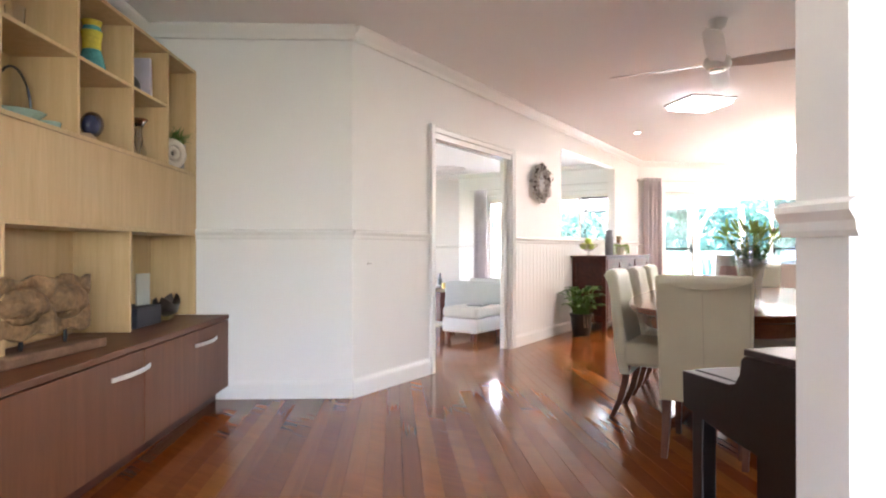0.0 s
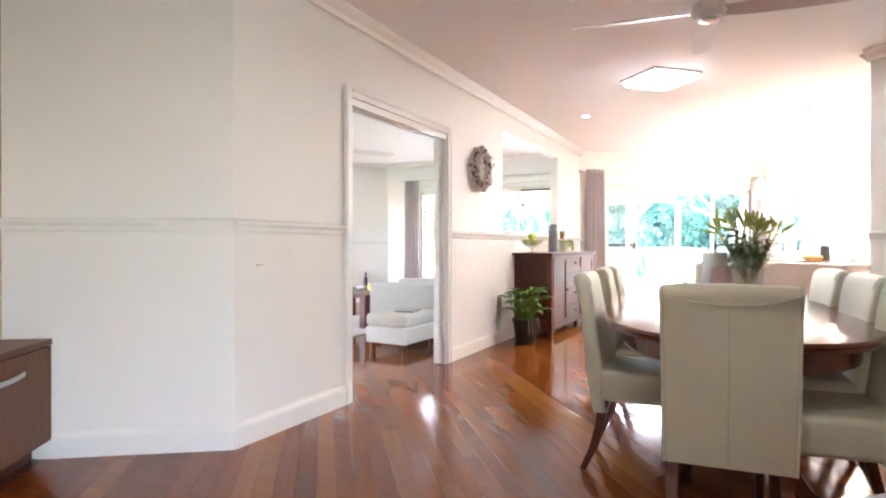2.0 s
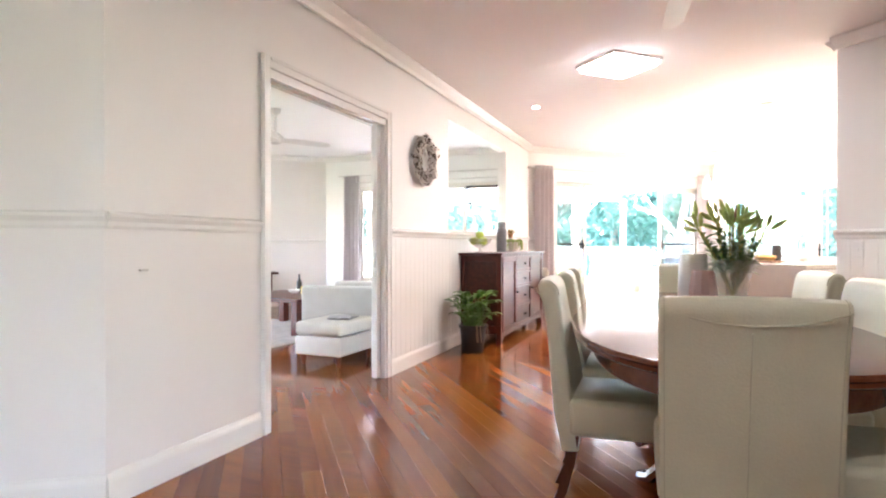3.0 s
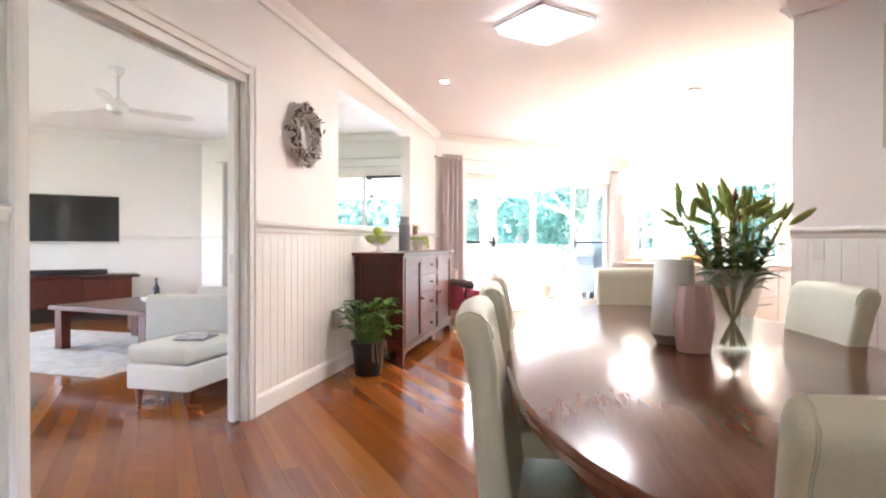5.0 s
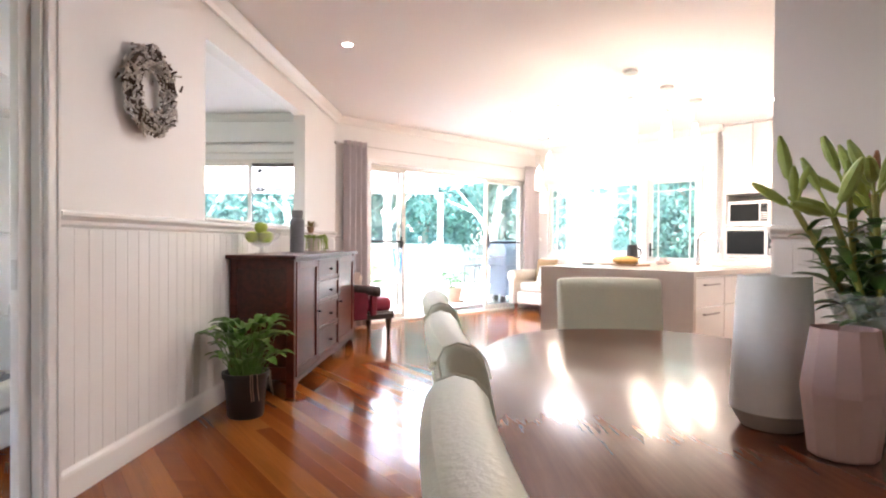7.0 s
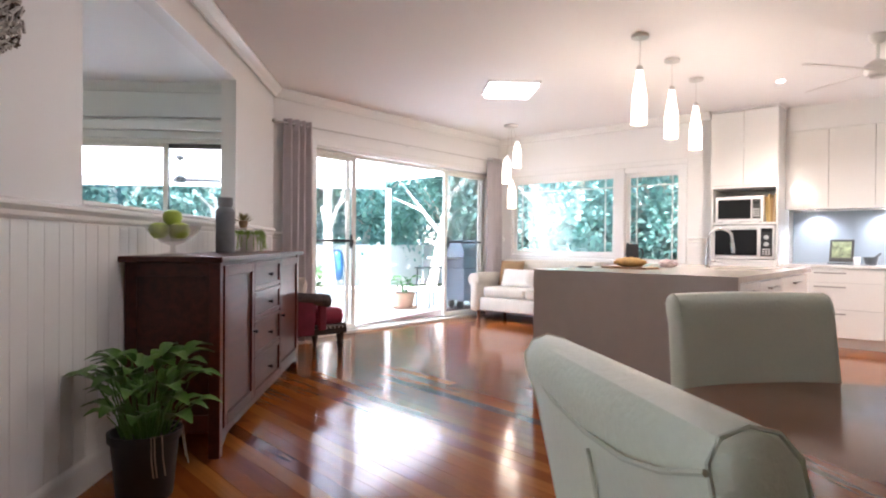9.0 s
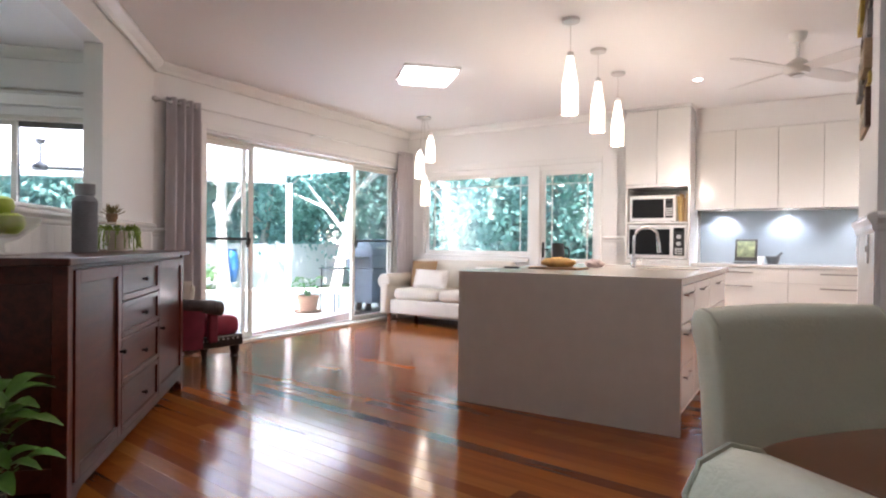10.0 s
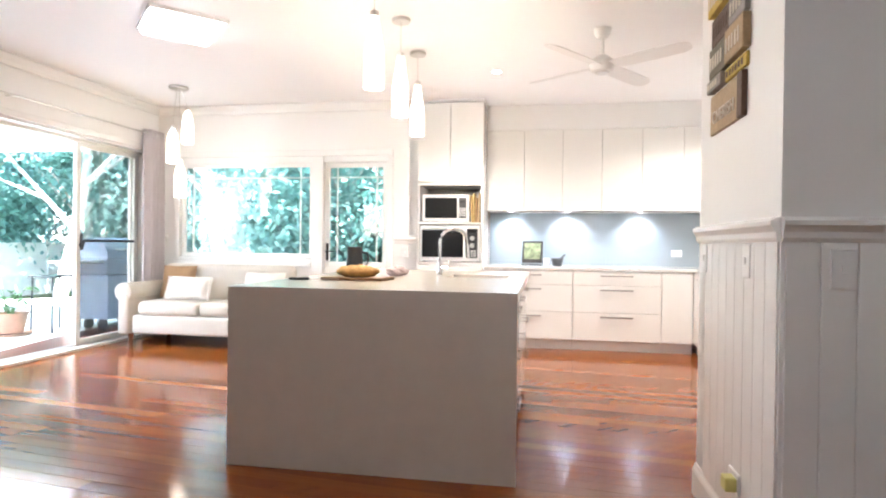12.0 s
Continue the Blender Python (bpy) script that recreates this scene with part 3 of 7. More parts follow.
def tree(name, m, height, spread, seed, count=5200, leaf=0.2, low=0.35, label="tall garden tree with pale trunk and dense leaves"):
    rng = random.Random(seed)
    ob = thing(name, m, label, "tree")
    bm = bmesh.new()
    limbs = []
    lean = Vector((rng.uniform(-0.14, 0.14), rng.uniform(-0.14, 0.14), 1))
    trunk = [lean * (height * 0.75 * f) + Vector((0.12 * math.sin(5 * f + seed), 0.12 * math.cos(4 * f), 0)) for f in (0, 0.15, 0.3, 0.5, 0.7, 0.85, 1)]
    tube(trunk, 0.15, 9, bm, 0.3)
    for k in range(9):
        p = trunk[2 + k % 4]
        a = rng.uniform(0, 6.28)
        q = p + Vector((math.cos(a), math.sin(a), rng.uniform(0.5, 1.3))) * spread * rng.uniform(0.5, 0.9)
        mid = (p + q) / 2 + Vector((rng.uniform(-0.2, 0.2), rng.uniform(-0.2, 0.2), 0.15))
        tube([p, mid, q], 0.06, 6, bm, 0.3)
        limbs.append((p, q))
    part("trunk", bm, BARK, ob, smooth=True)
    clumps = []
    for _ in range(34):
        a, r = rng.uniform(0, 6.28), spread * math.sqrt(rng.random())
        clumps.append((Vector((math.cos(a) * r, math.sin(a) * r, height * rng.uniform(low, 1.0))), spread * rng.uniform(0.18, 0.4)))

    def shape(g):
        c, r = clumps[g.randrange(len(clumps))]
        return c + Vector((g.gauss(0, r * 0.6), g.gauss(0, r * 0.6), g.gauss(0, r * 0.5)))

    me = leaves(count, shape, leaf, seed + 1)
    me.materials.append(LEAF)
    part("crown", me, None, ob)
    return ob


def shrub(m, r, seed, label, count=900):
    ob = thing("shrub", m, label, "shrub")
    rng0 = random.Random(seed)
    lumps = [Vector((rng0.uniform(-r, r), rng0.uniform(-r, r), rng0.uniform(0.2, 1.0) * r)) for _ in range(9)]

    def shape(g):
        return lumps[g.randrange(9)] + Vector((g.gauss(0, r * 0.28), g.gauss(0, r * 0.28), abs(g.gauss(0, r * 0.3))))

    bm = bmesh.new()
    for k in range(5):
        tube([(0, 0, -0.02), lumps[k] * 0.5, lumps[k]], 0.015, 5, bm, 0.5)
    part("stems", bm, BARK, ob)
    me = leaves(count, shape, 0.13, seed, 0.1)
    me.materials.append(LEAF2)
    part("foliage", me, None, ob)
    return ob


G0 = -0.22
t1 = tree("tree", pose(*kp(-8.3, 15.5, G0)), 7.5, 2.5, 3, 34000, 0.12, 0.08)
t2 = tree("tree", pose(*kp(-19.6, 9.0, G0)), 8.0, 2.7, 8, 22000, 0.14, 0.15)
t3 = tree("tree", pose(*kp(-10.6, 14.6, G0)), 6.8, 1.9, 21, 7000, 0.12, 0.45)
for k, (u, v, s, r) in enumerate(((-6.6, 16.2, 1.05, 40), (-10.2, 17.5, 1.15, 130), (-5.0, 15.6, 1.0, 220), (-12.8, 17.6, 1.1, 300), (-7.4, 18.6, 1.3, 70))):
    copy_thing(t1, pose(*kp(u, v, G0), 0, 0, r) @ Matrix.Diagonal((s, s, s, 1)))
for k, (u, v, s, r) in enumerate(((-19.2, 4.6, 1.0, 60), (-20.4, 13.0, 1.1, 150), (-19.4, 16.6, 1.05, 250), (-21.5, 6.8, 1.2, 330), (-21.0, 20.0, 1.2, 20), (-16.2, 18.0, 1.0, 100), (-21.0, 0.5, 1.1, 200))):
    copy_thing(t2, pose(*kp(u, v, G0), 0, 0, r) @ Matrix.Diagonal((s, s, s, 1)))
for u, v, r in ((-15.6, 12.6, 80), (-14.6, 15.2, 170), (-17.9, 11.0, 30), (-13.6, 16.2, 260)):
    copy_thing(t3, pose(*kp(u, v, G0), 0, 0, r))
def woods_at(g):
    u, v = g.choice(((-3 - 17 * g.random(), 21 + g.uniform(0, 3)), (-25 - g.uniform(0, 3), -4 + 30 * g.random())))
    return kp(u, v, G0 + 0.2 + 6.4 * g.random() ** 1.2 + 0.8 * math.sin(u * 0.9 + v * 0.7))


me = leaves(90000, woods_at, 0.34, 77)
me.materials.append(LEAF)
tagged(part("far_foliage", me, None), "dense far woodland behind the garden", "woodland", kind="stuff")
s1 = shrub(pose(*kp(-16.4, 9.0, G0)), 0.55, 5, "low green shrub in the garden bed")
for u, v, r in ((-16.2, 10.6, 50), (-16.3, 7.4, 200), (-16.5, 12.1, 310)):
    copy_thing(s1, pose(*kp(u, v, G0), 0, 0, r))
urn = thing("garden_urn", pose(-2.25, 21.4, G0), "tall blue glazed urn against the fence", "urn")
part("plinth", box((0.3, 0.3, 0.3), (0, 0, 0), 0.01), PAVE, urn)
part("body", lathe([(0.1, 0.3), (0.16, 0.42), (0.2, 0.75), (0.15, 1.0), (0.11, 1.08), (0.15, 1.14), (0.12, 1.14)], 20), mat("blue_glaze", (0.03, 0.16, 0.42), 0.2, var=0.2, scale=5, bump=0), urn, smooth=True)
POT = mat("terracotta_pot", (0.42, 0.26, 0.18), 0.7, var=0.15, scale=8, bump=0.05)


def blade_leaf(bm, base, tip, width, up=Vector((0, 0, 1)), bend=0.12, seg=5):
    """A pointed leaf that arches from base to tip, folded a little along its midrib."""
    base, tip = Vector(base), Vector(tip)
    d = tip - base
    side = d.cross(up)
    side = (side if side.length > 1e-4 else Vector((1, 0, 0))).normalized()
    nrm = side.cross(d).normalized()
    rows = []
    for i in range(seg + 1):
        f = i / seg
        c = base + d * f + nrm * (bend * d.length * math.sin(math.pi * f))
        w = width * (math.sin(math.pi * min(0.98, 0.08 + 0.92 * f)) ** 0.8) * 0.5
        rows.append((bm.verts.new(c - side * w + nrm * w * 0.35), bm.verts.new(c), bm.verts.new(c + side * w + nrm * w * 0.35)))
    for a, b in zip(rows, rows[1:]):
        for k in (0, 1):
            bm.faces.new((a[k], a[k + 1], b[k + 1], b[k]))


def leafy(seed, count, reach, rise, width, z0, spread0=0.03, lift=-0.25):
    rng = random.Random(seed)
    bm = bmesh.new()
    for k in range(count):
        a = k * 2.4 + rng.uniform(-0.4, 0.4)
        r, h = reach * rng.uniform(0.4, 1.0), rise * rng.uniform(0.25, 1.0)
        o = Vector((math.cos(a), math.sin(a), 0))
        s = Vector((0, 0, z0)) + o * spread0 * rng.random()
        mid = s + o * r * 0.45 + Vector((0, 0, h))
        tube([s, (s + mid) / 2 + Vector((0, 0, 0.02)), mid], 0.004, 5, bm, 0.6)
        blade_leaf(bm, mid - o * 0.01, mid + o * r * 0.62 + Vector((0, 0, lift * r + 0.1 * h)), width * rng.uniform(0.7, 1.2), bend=0.2)
    return bm


ob = thing("potted_plant", pose(*kp(-11.1, 10.55, -0.014)), "leafy plant in a terracotta pot on the patio", "plant")
part("pot", lathe([(0.13, 0), (0.17, 0.2), (0.19, 0.24), (0.16, 0.24), (0.15, 0.2)], 20, (0, 0, 0.03)), POT, ob, smooth=True)
part("saucer", lathe([(0.2, 0), (0.23, 0.03), (0.21, 0.03), (0.19, 0.012)], 20), POT, ob)
part("foliage", leafy(11, 22, 0.3, 0.3, 0.09, 0.24), LEAF2, ob, smooth=True)
# barbecue and side table on the patio
ob = thing("barbecue", pose(*kp(-10.55, 11.55, -0.014), 0, 0, 45), "blue-grey hooded barbecue on a wheeled stand", "barbecue")
DARKGREY = mat("dark_grey_enamel", (0.05, 0.055, 0.06), 0.4, var=0.1, scale=6, bump=0.0)
COVER = mat("blue_grey_enamel", (0.20, 0.25, 0.33), 0.6, var=0.1, scale=5, bump=0.02)
prof = [(0.26 * math.cos(a), 0.26 * math.sin(a)) for a in [math.pi * i / 10 for i in range(11)]]
hood = prism([(x, y) for x, y in prof], -0.4, 0.4)
hood.transform(Matrix.Translation((0, 0, 0.92)) @ Matrix.Rotation(radians(90), 4, "Y") @ Matrix.Rotation(radians(90), 4, "Z"))
part("hood", hood, COVER, ob, smooth=True)
part("firebox", box((0.82, 0.5, 0.22), (0, 0, 0.70), 0.02), COVER, ob)
part("cabinet", box((0.7, 0.44, 0.56), (0, 0, 0.13), 0.01), COVER, ob)
part("shelf", box((0.4, 0.42, 0.03), (-0.62, 0, 0.86), 0.006), STEEL, ob)
for x in (-0.3, 0.3):
    part("wheel", lathe([(0.03, -0.02), (0.07, -0.02), (0.07, 0.02), (0.03, 0.02)], 16, (x, 0.1, 0.07), turn=Matrix.Rotation(radians(90), 4, "X")), BLACK, ob)
    part("wheel", lathe([(0.03, -0.02), (0.07, -0.02), (0.07, 0.02), (0.03, 0.02)], 16, (x, -0.1, 0.07), turn=Matrix.Rotation(radians(90), 4, "X")), BLACK, ob)
part("handle", tube([(-0.3, -0.28, 1.03), (0.3, -0.28, 1.03)], 0.012, 8), STEEL, ob)
ob = thing("side_table", pose(*kp(-10.9, 11.0, -0.014), 0, 0, 45), "small dark metal side table on the patio", "table")
part("tabletop", box((0.5, 0.35, 0.02), (0, 0, 0.68), 0.004), DARKGREY, ob)
for x in (-0.22, 0.22):
    for y in (-0.15, 0.15):
        part("leg", tube([(x, y, 0), (x * 0.95, y * 0.95, 0.68)], 0.011, 8), DARKGREY, ob)
# ---- dining room ----


def extrude_x(outline, x0, x1, bevel=0.0, seg=2, bm=None):
    """A solid from an outline in y, z, drawn from x0 to x1."""
    own = prism([(y, z) for y, z in outline], x0, x1)
    own.transform(Matrix(((0, 0, 1, 0), (1, 0, 0, 0), (0, 1, 0, 0), (0, 0, 0, 1))))
    if bevel:
        sharp = [e for e in own.edges if e.calc_face_angle(0) > 0.6]
        bmesh.ops.bevel(own, geom=sharp, offset=bevel, segments=seg, profile=0.6, affect="EDGES")
    return join(bm, own)


SEAM = mat("leather_seam", (0.62, 0.625, 0.49), 0.6, var=0.05, bump=0)


def dining_chair(m, label):
    """Faces +y; its back leans to -y and rolls over at the top."""
    ob = thing("dining_chair", m, label, "chair", "chairs round the table")
    outer = [(-0.205, 0.29), (-0.235, 0.45), (-0.262, 0.62), (-0.285, 0.78), (-0.305, 0.88), (-0.318, 0.915), (-0.322, 0.94), (-0.312, 0.958), (-0.29, 0.966), (-0.266, 0.96), (-0.248, 0.94), (-0.24, 0.91)]
    inner = [(-0.228, 0.84), (-0.21, 0.72), (-0.185, 0.58), (-0.16, 0.48), (-0.15, 0.29)]
    own = bmesh.new()
    pts = outer + inner
    n = len(pts)
    rings = []
    for f, tuck in ((-1, 0.55), (-0.985, 0.25), (-0.955, 0.08), (-0.9, 0), (-0.6, 0), (-0.3, 0), (0, 0), (0.3, 0), (0.6, 0), (0.9, 0), (0.955, 0.08), (0.985, 0.25), (1, 0.55)):
        ring = []
        for y, z in pts:
            taper = 0.222 + 0.012 * (z - 0.3)
            cy = -0.235 - 0.1 * (z - 0.45)
            yy = y + (cy - y) * tuck + 0.012 * f * f * (1 if z > 0.5 else 0) + 0.008 * math.sin(9 * z) * f
            ring.append(own.verts.new((f * taper, yy, z - (0.006 * f * f + 0.02 * tuck if z > 0.9 else 0))))
        rings.append(ring)
    for a, b in zip(rings, rings[1:]):
        for i in range(n):
            own.faces.new((a[i], a[(i + 1) % n], b[(i + 1) % n], b[i]))
    own.faces.new(rings[0][::-1])
    own.faces.new(rings[-1])
    back = part("backrest", own, CREAM, ob, smooth=True)
    part("seam", tube([(0, -0.208, 0.3), (0, -0.238, 0.45), (0, -0.266, 0.62), (0, -0.289, 0.78), (0, -0.307, 0.87)], 0.0025, 6), SEAM, back)
    part("seam", tube([(-0.222, -0.309, 0.93), (-0.17, -0.313, 0.912), (-0.1, -0.313, 0.896), (0, -0.3095, 0.888), (0.1, -0.313, 0.896), (0.17, -0.315, 0.912), (0.222, -0.309, 0.93)], 0.003, 6), SEAM, back)
    for sx in (-1, 1):
        k_ = [(y + 0.012 * (1 if z > 0.5 else 0) + 0.0075 * math.sin(9 * z) * sx, z - (0.006 if z > 0.9 else 0)) for y, z in outer]
        part("piping", tube([(sx * 0.94 * (0.222 + 0.012 * (z - 0.3)), y, z) for y, z in k_], 0.0024, 6), SEAM, back)
    seat = box((0.455, 0.45, 0.15), (0, 0.035, 0.345), 0.03, seg=4)
    for v in seat.verts:
        if v.co.z > 0.46:
            v.co.z += 0.02 * (1 - (v.co.x / 0.23) ** 2) * (1 - ((v.co.y - 0.035) / 0.23) ** 2)
    part("seat", seat, CREAM, ob, smooth=True)
    for sx in (-1, 1):
        leg_back = bmesh.new()
        rows = []
        for y, z, w in ((-0.165, 0.37, 0.023), (-0.18, 0.24, 0.021), (-0.21, 0.12, 0.019), (-0.265, 0.0, 0.015)):
            rows.append([leg_back.verts.new((sx * 0.19 + dx * w, y + dy * w, z)) for dx, dy in ((-1, -1), (1, -1), (1, 1), (-1, 1))])
        for a, b in zip(rows, rows[1:]):
            for i in range(4):
                leg_back.faces.new((a[i], a[(i + 1) % 4], b[(i + 1) % 4], b[i]))
        leg_back.faces.new(rows[0])
        leg_back.faces.new(rows[-1][::-1])
        part("leg", leg_back, LEGWOOD, ob)
        front = bmesh.new()
        rows = []
        for z, w in ((0.37, 0.023), (0.0, 0.014)):
            rows.append([front.verts.new((sx * 0.19 + dx * w, 0.215 + dy * w, z)) for dx, dy in ((-1, -1), (1, -1), (1, 1), (-1, 1))])
        for i in range(4):
            front.faces.new((rows[0][i], rows[0][(i + 1) % 4], rows[1][(i + 1) % 4], rows[1][i]))
        front.faces.new(rows[0])
        front.faces.new(rows[1][::-1])
        part("leg", front, LEGWOOD, ob)
    return ob


chair = dining_chair(pose(0.585, 3.995, 0.002, 0, 0, 3), "cream leather dining chair with rolled back and timber legs")
for x, y, r in ((0.537, 6.435, 180), (0.195, 4.545, -86), (0.15, 5.2, -85), (0.097, 5.795, -86), (0.945, 4.11, 97), (0.90, 4.77, 96), (0.84, 5.48, 97)):
    copy_thing(chair, pose(x, y, 0.002, 0, 0, r))

TABLE = thing("dining_table", pose(0.56, 5.13, 0.0, 0, 0, 4.5), "oval polished dark timber dining table on two pedestals", "table")


def oval(a, b, n, seg=72):
    out = []
    for i in range(seg):
        t = 2 * math.pi * i / seg
        c, s = math.cos(t), math.sin(t)
        out.append((a * math.copysign(abs(c) ** (2 / n), c), b * math.copysign(abs(s) ** (2 / n), s)))
    return out


TA, TB, TN = 0.62, 1.40, 2.6
own = bmesh.new()
rings = []
for inset, z in ((0.05, 0.722), (0.016, 0.724), (0.004, 0.732), (0.012, 0.742), (0.0, 0.75), (0.0, 0.757), (0.005, 0.763), (0.012, 0.765)):
    rings.append([own.verts.new((x, y, z)) for x, y in oval(TA - inset, TB - inset, TN)])
for a, b in zip(rings, rings[1:]):
    for i in range(72):
        own.faces.new((a[i], a[(i + 1) % 72], b[(i + 1) % 72], b[i]))
own.faces.new(rings[0][::-1])
own.faces.new(rings[-1])
part("tabletop", own, TABLEWOOD, TABLE, smooth=True)
own = bmesh.new()
inn, out_ = oval(TA - 0.115, TB - 0.115, TN), oval(TA - 0.09, TB - 0.09, TN)
q = [[own.verts.new((x, y, z)) for x, y in ring] for ring, z in ((out_, 0.64), (out_, 0.723), (inn, 0.723), (inn, 0.64))]
for k in range(4):
    for i in range(72):
        own.faces.new((q[k][i], q[k][(i + 1) % 72], q[(k + 1) % 4][(i + 1) % 72], q[(k + 1) % 4][i]))
part("apron", own, TABLEWOOD, TABLE, smooth=True)
for y in (-0.55, 0.55):
    part("pedestal", lathe([(0.11, 0.22), (0.12, 0.26), (0.07, 0.32), (0.055, 0.4), (0.075, 0.5), (0.06, 0.58), (0.1, 0.66), (0.16, 0.72)], 20, (0, y, 0)), TABLEWOOD, TABLE, smooth=True)
    for k in range(4):
        a = math.pi / 4 + k * math.pi / 2
        o = Vector((math.cos(a), math.sin(a), 0))
        c = Vector((0, y, 0))
        part("foot", tube([c + o * 0.05 + Vector((0, 0, 0.3)), c + o * 0.16 + Vector((0, 0, 0.27)), c + o * 0.28 + Vector((0, 0, 0.14)), c + o * 0.38 + Vector((0, 0, 0.045)), c + o * 0.44 + Vector((0, 0, 0.03))], 0.04, 8, None, 0.7), TABLEWOOD, TABLE, smooth=True)

# vases on the table
TZ = 0.767
CERAMIC = mat("matt_white_ceramic", (0.86, 0.85, 0.85), 0.55, var=0.03, scale=10, bump=0.01)
PINKTOP = mat("matt_rose_ceramic", (0.66, 0.45, 0.42), 0.6, var=0.04, scale=10, bump=0.01)
PINK = mat("matt_pink_ceramic", (0.70, 0.49, 0.455), 0.6, var=0.04, scale=10, bump=0.01)
VGLASS = mat("cut_glass", (0.93, 0.95, 0.93), 0.03, var=0, trans=1.0)
FOOTCLAY = mat("bare_grey_clay", (0.50, 0.46, 0.44), 0.8, var=0.06, scale=14, bump=0.02)
ob = thing("vase", pose(0.505, 5.22, TZ) @ Matrix.Diagonal((0.97, 0.97, 1.06, 1)), "tall matt white ceramic vase with chamfered foot", "vase")
part("body", lathe([(0.079, 0.032), (0.0785, 0.04), (0.074, 0.13), (0.068, 0.25), (0.066, 0.272), (0.0655, 0.275), (0.061, 0.275), (0.06, 0.24), (0.066, 0.12), (0.05, 0.04), (0.0, 0.036)], 36, closed=False), CERAMIC, ob, smooth=True)
part("foot", lathe([(0.057, 0), (0.058, 0.001), (0.079, 0.0318)], 36), FOOTCLAY, ob, "bare grey chamfered foot", smooth=True)
ob = thing("vase", pose(0.542, 5.063, TZ) @ Matrix.Diagonal((0.97, 0.97, 1.12, 1)), "small faceted matt pink ceramic vase on the table", "vase")
part("lower_body", lathe([(0.052, 0), (0.054, 0.003), (0.066, 0.095)], 11), PINK, ob)
part("upper_body", lathe([(0.0665, 0.0952), (0.0665, 0.104), (0.0525, 0.186), (0.0525, 0.19), (0.049, 0.19), (0.06, 0.104), (0.0, 0.1)], 11, closed=False), PINKTOP, ob, "slightly deeper pink upper half")
lily = thing("flower_vase", pose(0.68, 5.152, TZ), "cut glass vase of budding lilies on the table", "flower vase")
CUT = mat("thin_cut_glass", (0.80, 0.83, 0.78), 0.04, var=0, alpha=0.2)
own = bmesh.new()
rows = []
for j, (r, z) in enumerate(((0.05, 0.0), (0.058, 0.006), (0.057, 0.03), (0.054, 0.06), (0.058, 0.09), (0.068, 0.13), (0.084, 0.2), (0.102, 0.262))):
    flute = 0.003 if 0 < j < 6 else 0.0
    rows.append([own.verts.new(((r + flute * (k % 2)) * math.cos(0.1309 * k + 3.2 * z), (r + flute * (k % 2)) * math.sin(0.1309 * k + 3.2 * z), z)) for k in range(48)])
for p_, q_ in zip(rows, rows[1:]):
    for k in range(48):
        own.faces.new((p_[k], p_[(k + 1) % 48], q_[(k + 1) % 48], q_[k]))
own.faces.new(rows[0][::-1])
gl = part("glass", own, CUT, lily)
md = gl.modifiers.new("thickness", "SOLIDIFY")
md.thickness, md.offset = 0.003, -1
part("rim", tube([(0.102 * math.cos(i * math.pi / 20), 0.102 * math.sin(i * math.pi / 20), 0.262) for i in range(41)], 0.0022, 6), CUT, lily, smooth=True)
rng = random.Random(4)
STEM = mat("lily_stem", (0.30, 0.29, 0.08), 0.5, var=0.25, scale=20, bump=0)
LILYLEAF = mat("lily_leaf", (0.10, 0.19, 0.045), 0.4, var=0.35, scale=14, bump=0.02, fine=60)
BUD = mat("lily_bud", (0.36, 0.44, 0.10), 0.45, var=0.25, scale=25, bump=0.0)
BUDRED = mat("lily_bud_red", (0.36, 0.15, 0.08), 0.45, var=0.3, scale=25, bump=0.0)
for k in range(14):
    a = k * 2.39 + 0.3
    o = Vector((math.cos(a), math.sin(a), 0))
    reach = 0.035 + 0.125 * (k % 5) / 4
    top = o * reach + Vector((0, 0, 0.36 + 0.09 * rng.random() - 0.5 * max(0, reach - 0.1)))
    foot = -o * 0.04 + Vector((0, 0, 0.012))
    neck = o * 0.05 + Vector((0, 0, 0.19))
    bm = tube([foot, (foot + neck) / 2, neck, (neck + top) / 2 + Vector((0, 0, 0.015)), top], 0.0055, 6)
    part("stem", bm, STEM, lily, smooth=True)
    bm = bmesh.new()
    for j in range(17):
        f = 0.02 + 0.88 * j / 18
        p = neck.lerp(top, f)
        b = a + j * 2.1
        d = Vector((math.cos(b), math.sin(b), rng.uniform(-0.1, 0.7)))
        size = 1.0 if f < 0.45 else 0.7
        blade_leaf(bm, p, p + d * rng.uniform(0.055, 0.105) * size, rng.uniform(0.022, 0.036) * size, bend=0.15)
    part("leaf", bm, LILYLEAF, lily, smooth=True)
    for j in range(4 if k % 2 else 3):
        b = a + (j - 1) * 0.9 + rng.uniform(-0.4, 0.4)
        tilt = rng.uniform(0.2, 1.2) if j else rng.uniform(0.9, 1.5)
        d = Vector((math.cos(b) * math.cos(tilt), math.sin(b) * math.cos(tilt), math.sin(tilt)))
        base = top + d * rng.uniform(0.015, 0.06)
        L = rng.uniform(0.05, 0.095)
        w = L / 0.085
        bm = lathe([(0.0025, 0), (0.008 * w, 0.1 * L), (0.0115 * w, 0.45 * L), (0.009 * w, 0.75 * L), (0.003, L)], 8)
        bm.transform(Matrix.Translation(base) @ d.to_track_quat("Z", "Y").to_matrix().to_4x4())
        tube([top, base + d * 0.004], 0.0025, 5, bm)
        part("bud", bm, BUDRED if (k, j) in ((3, 1), (8, 2), (11, 0)) else BUD, lily, smooth=True)

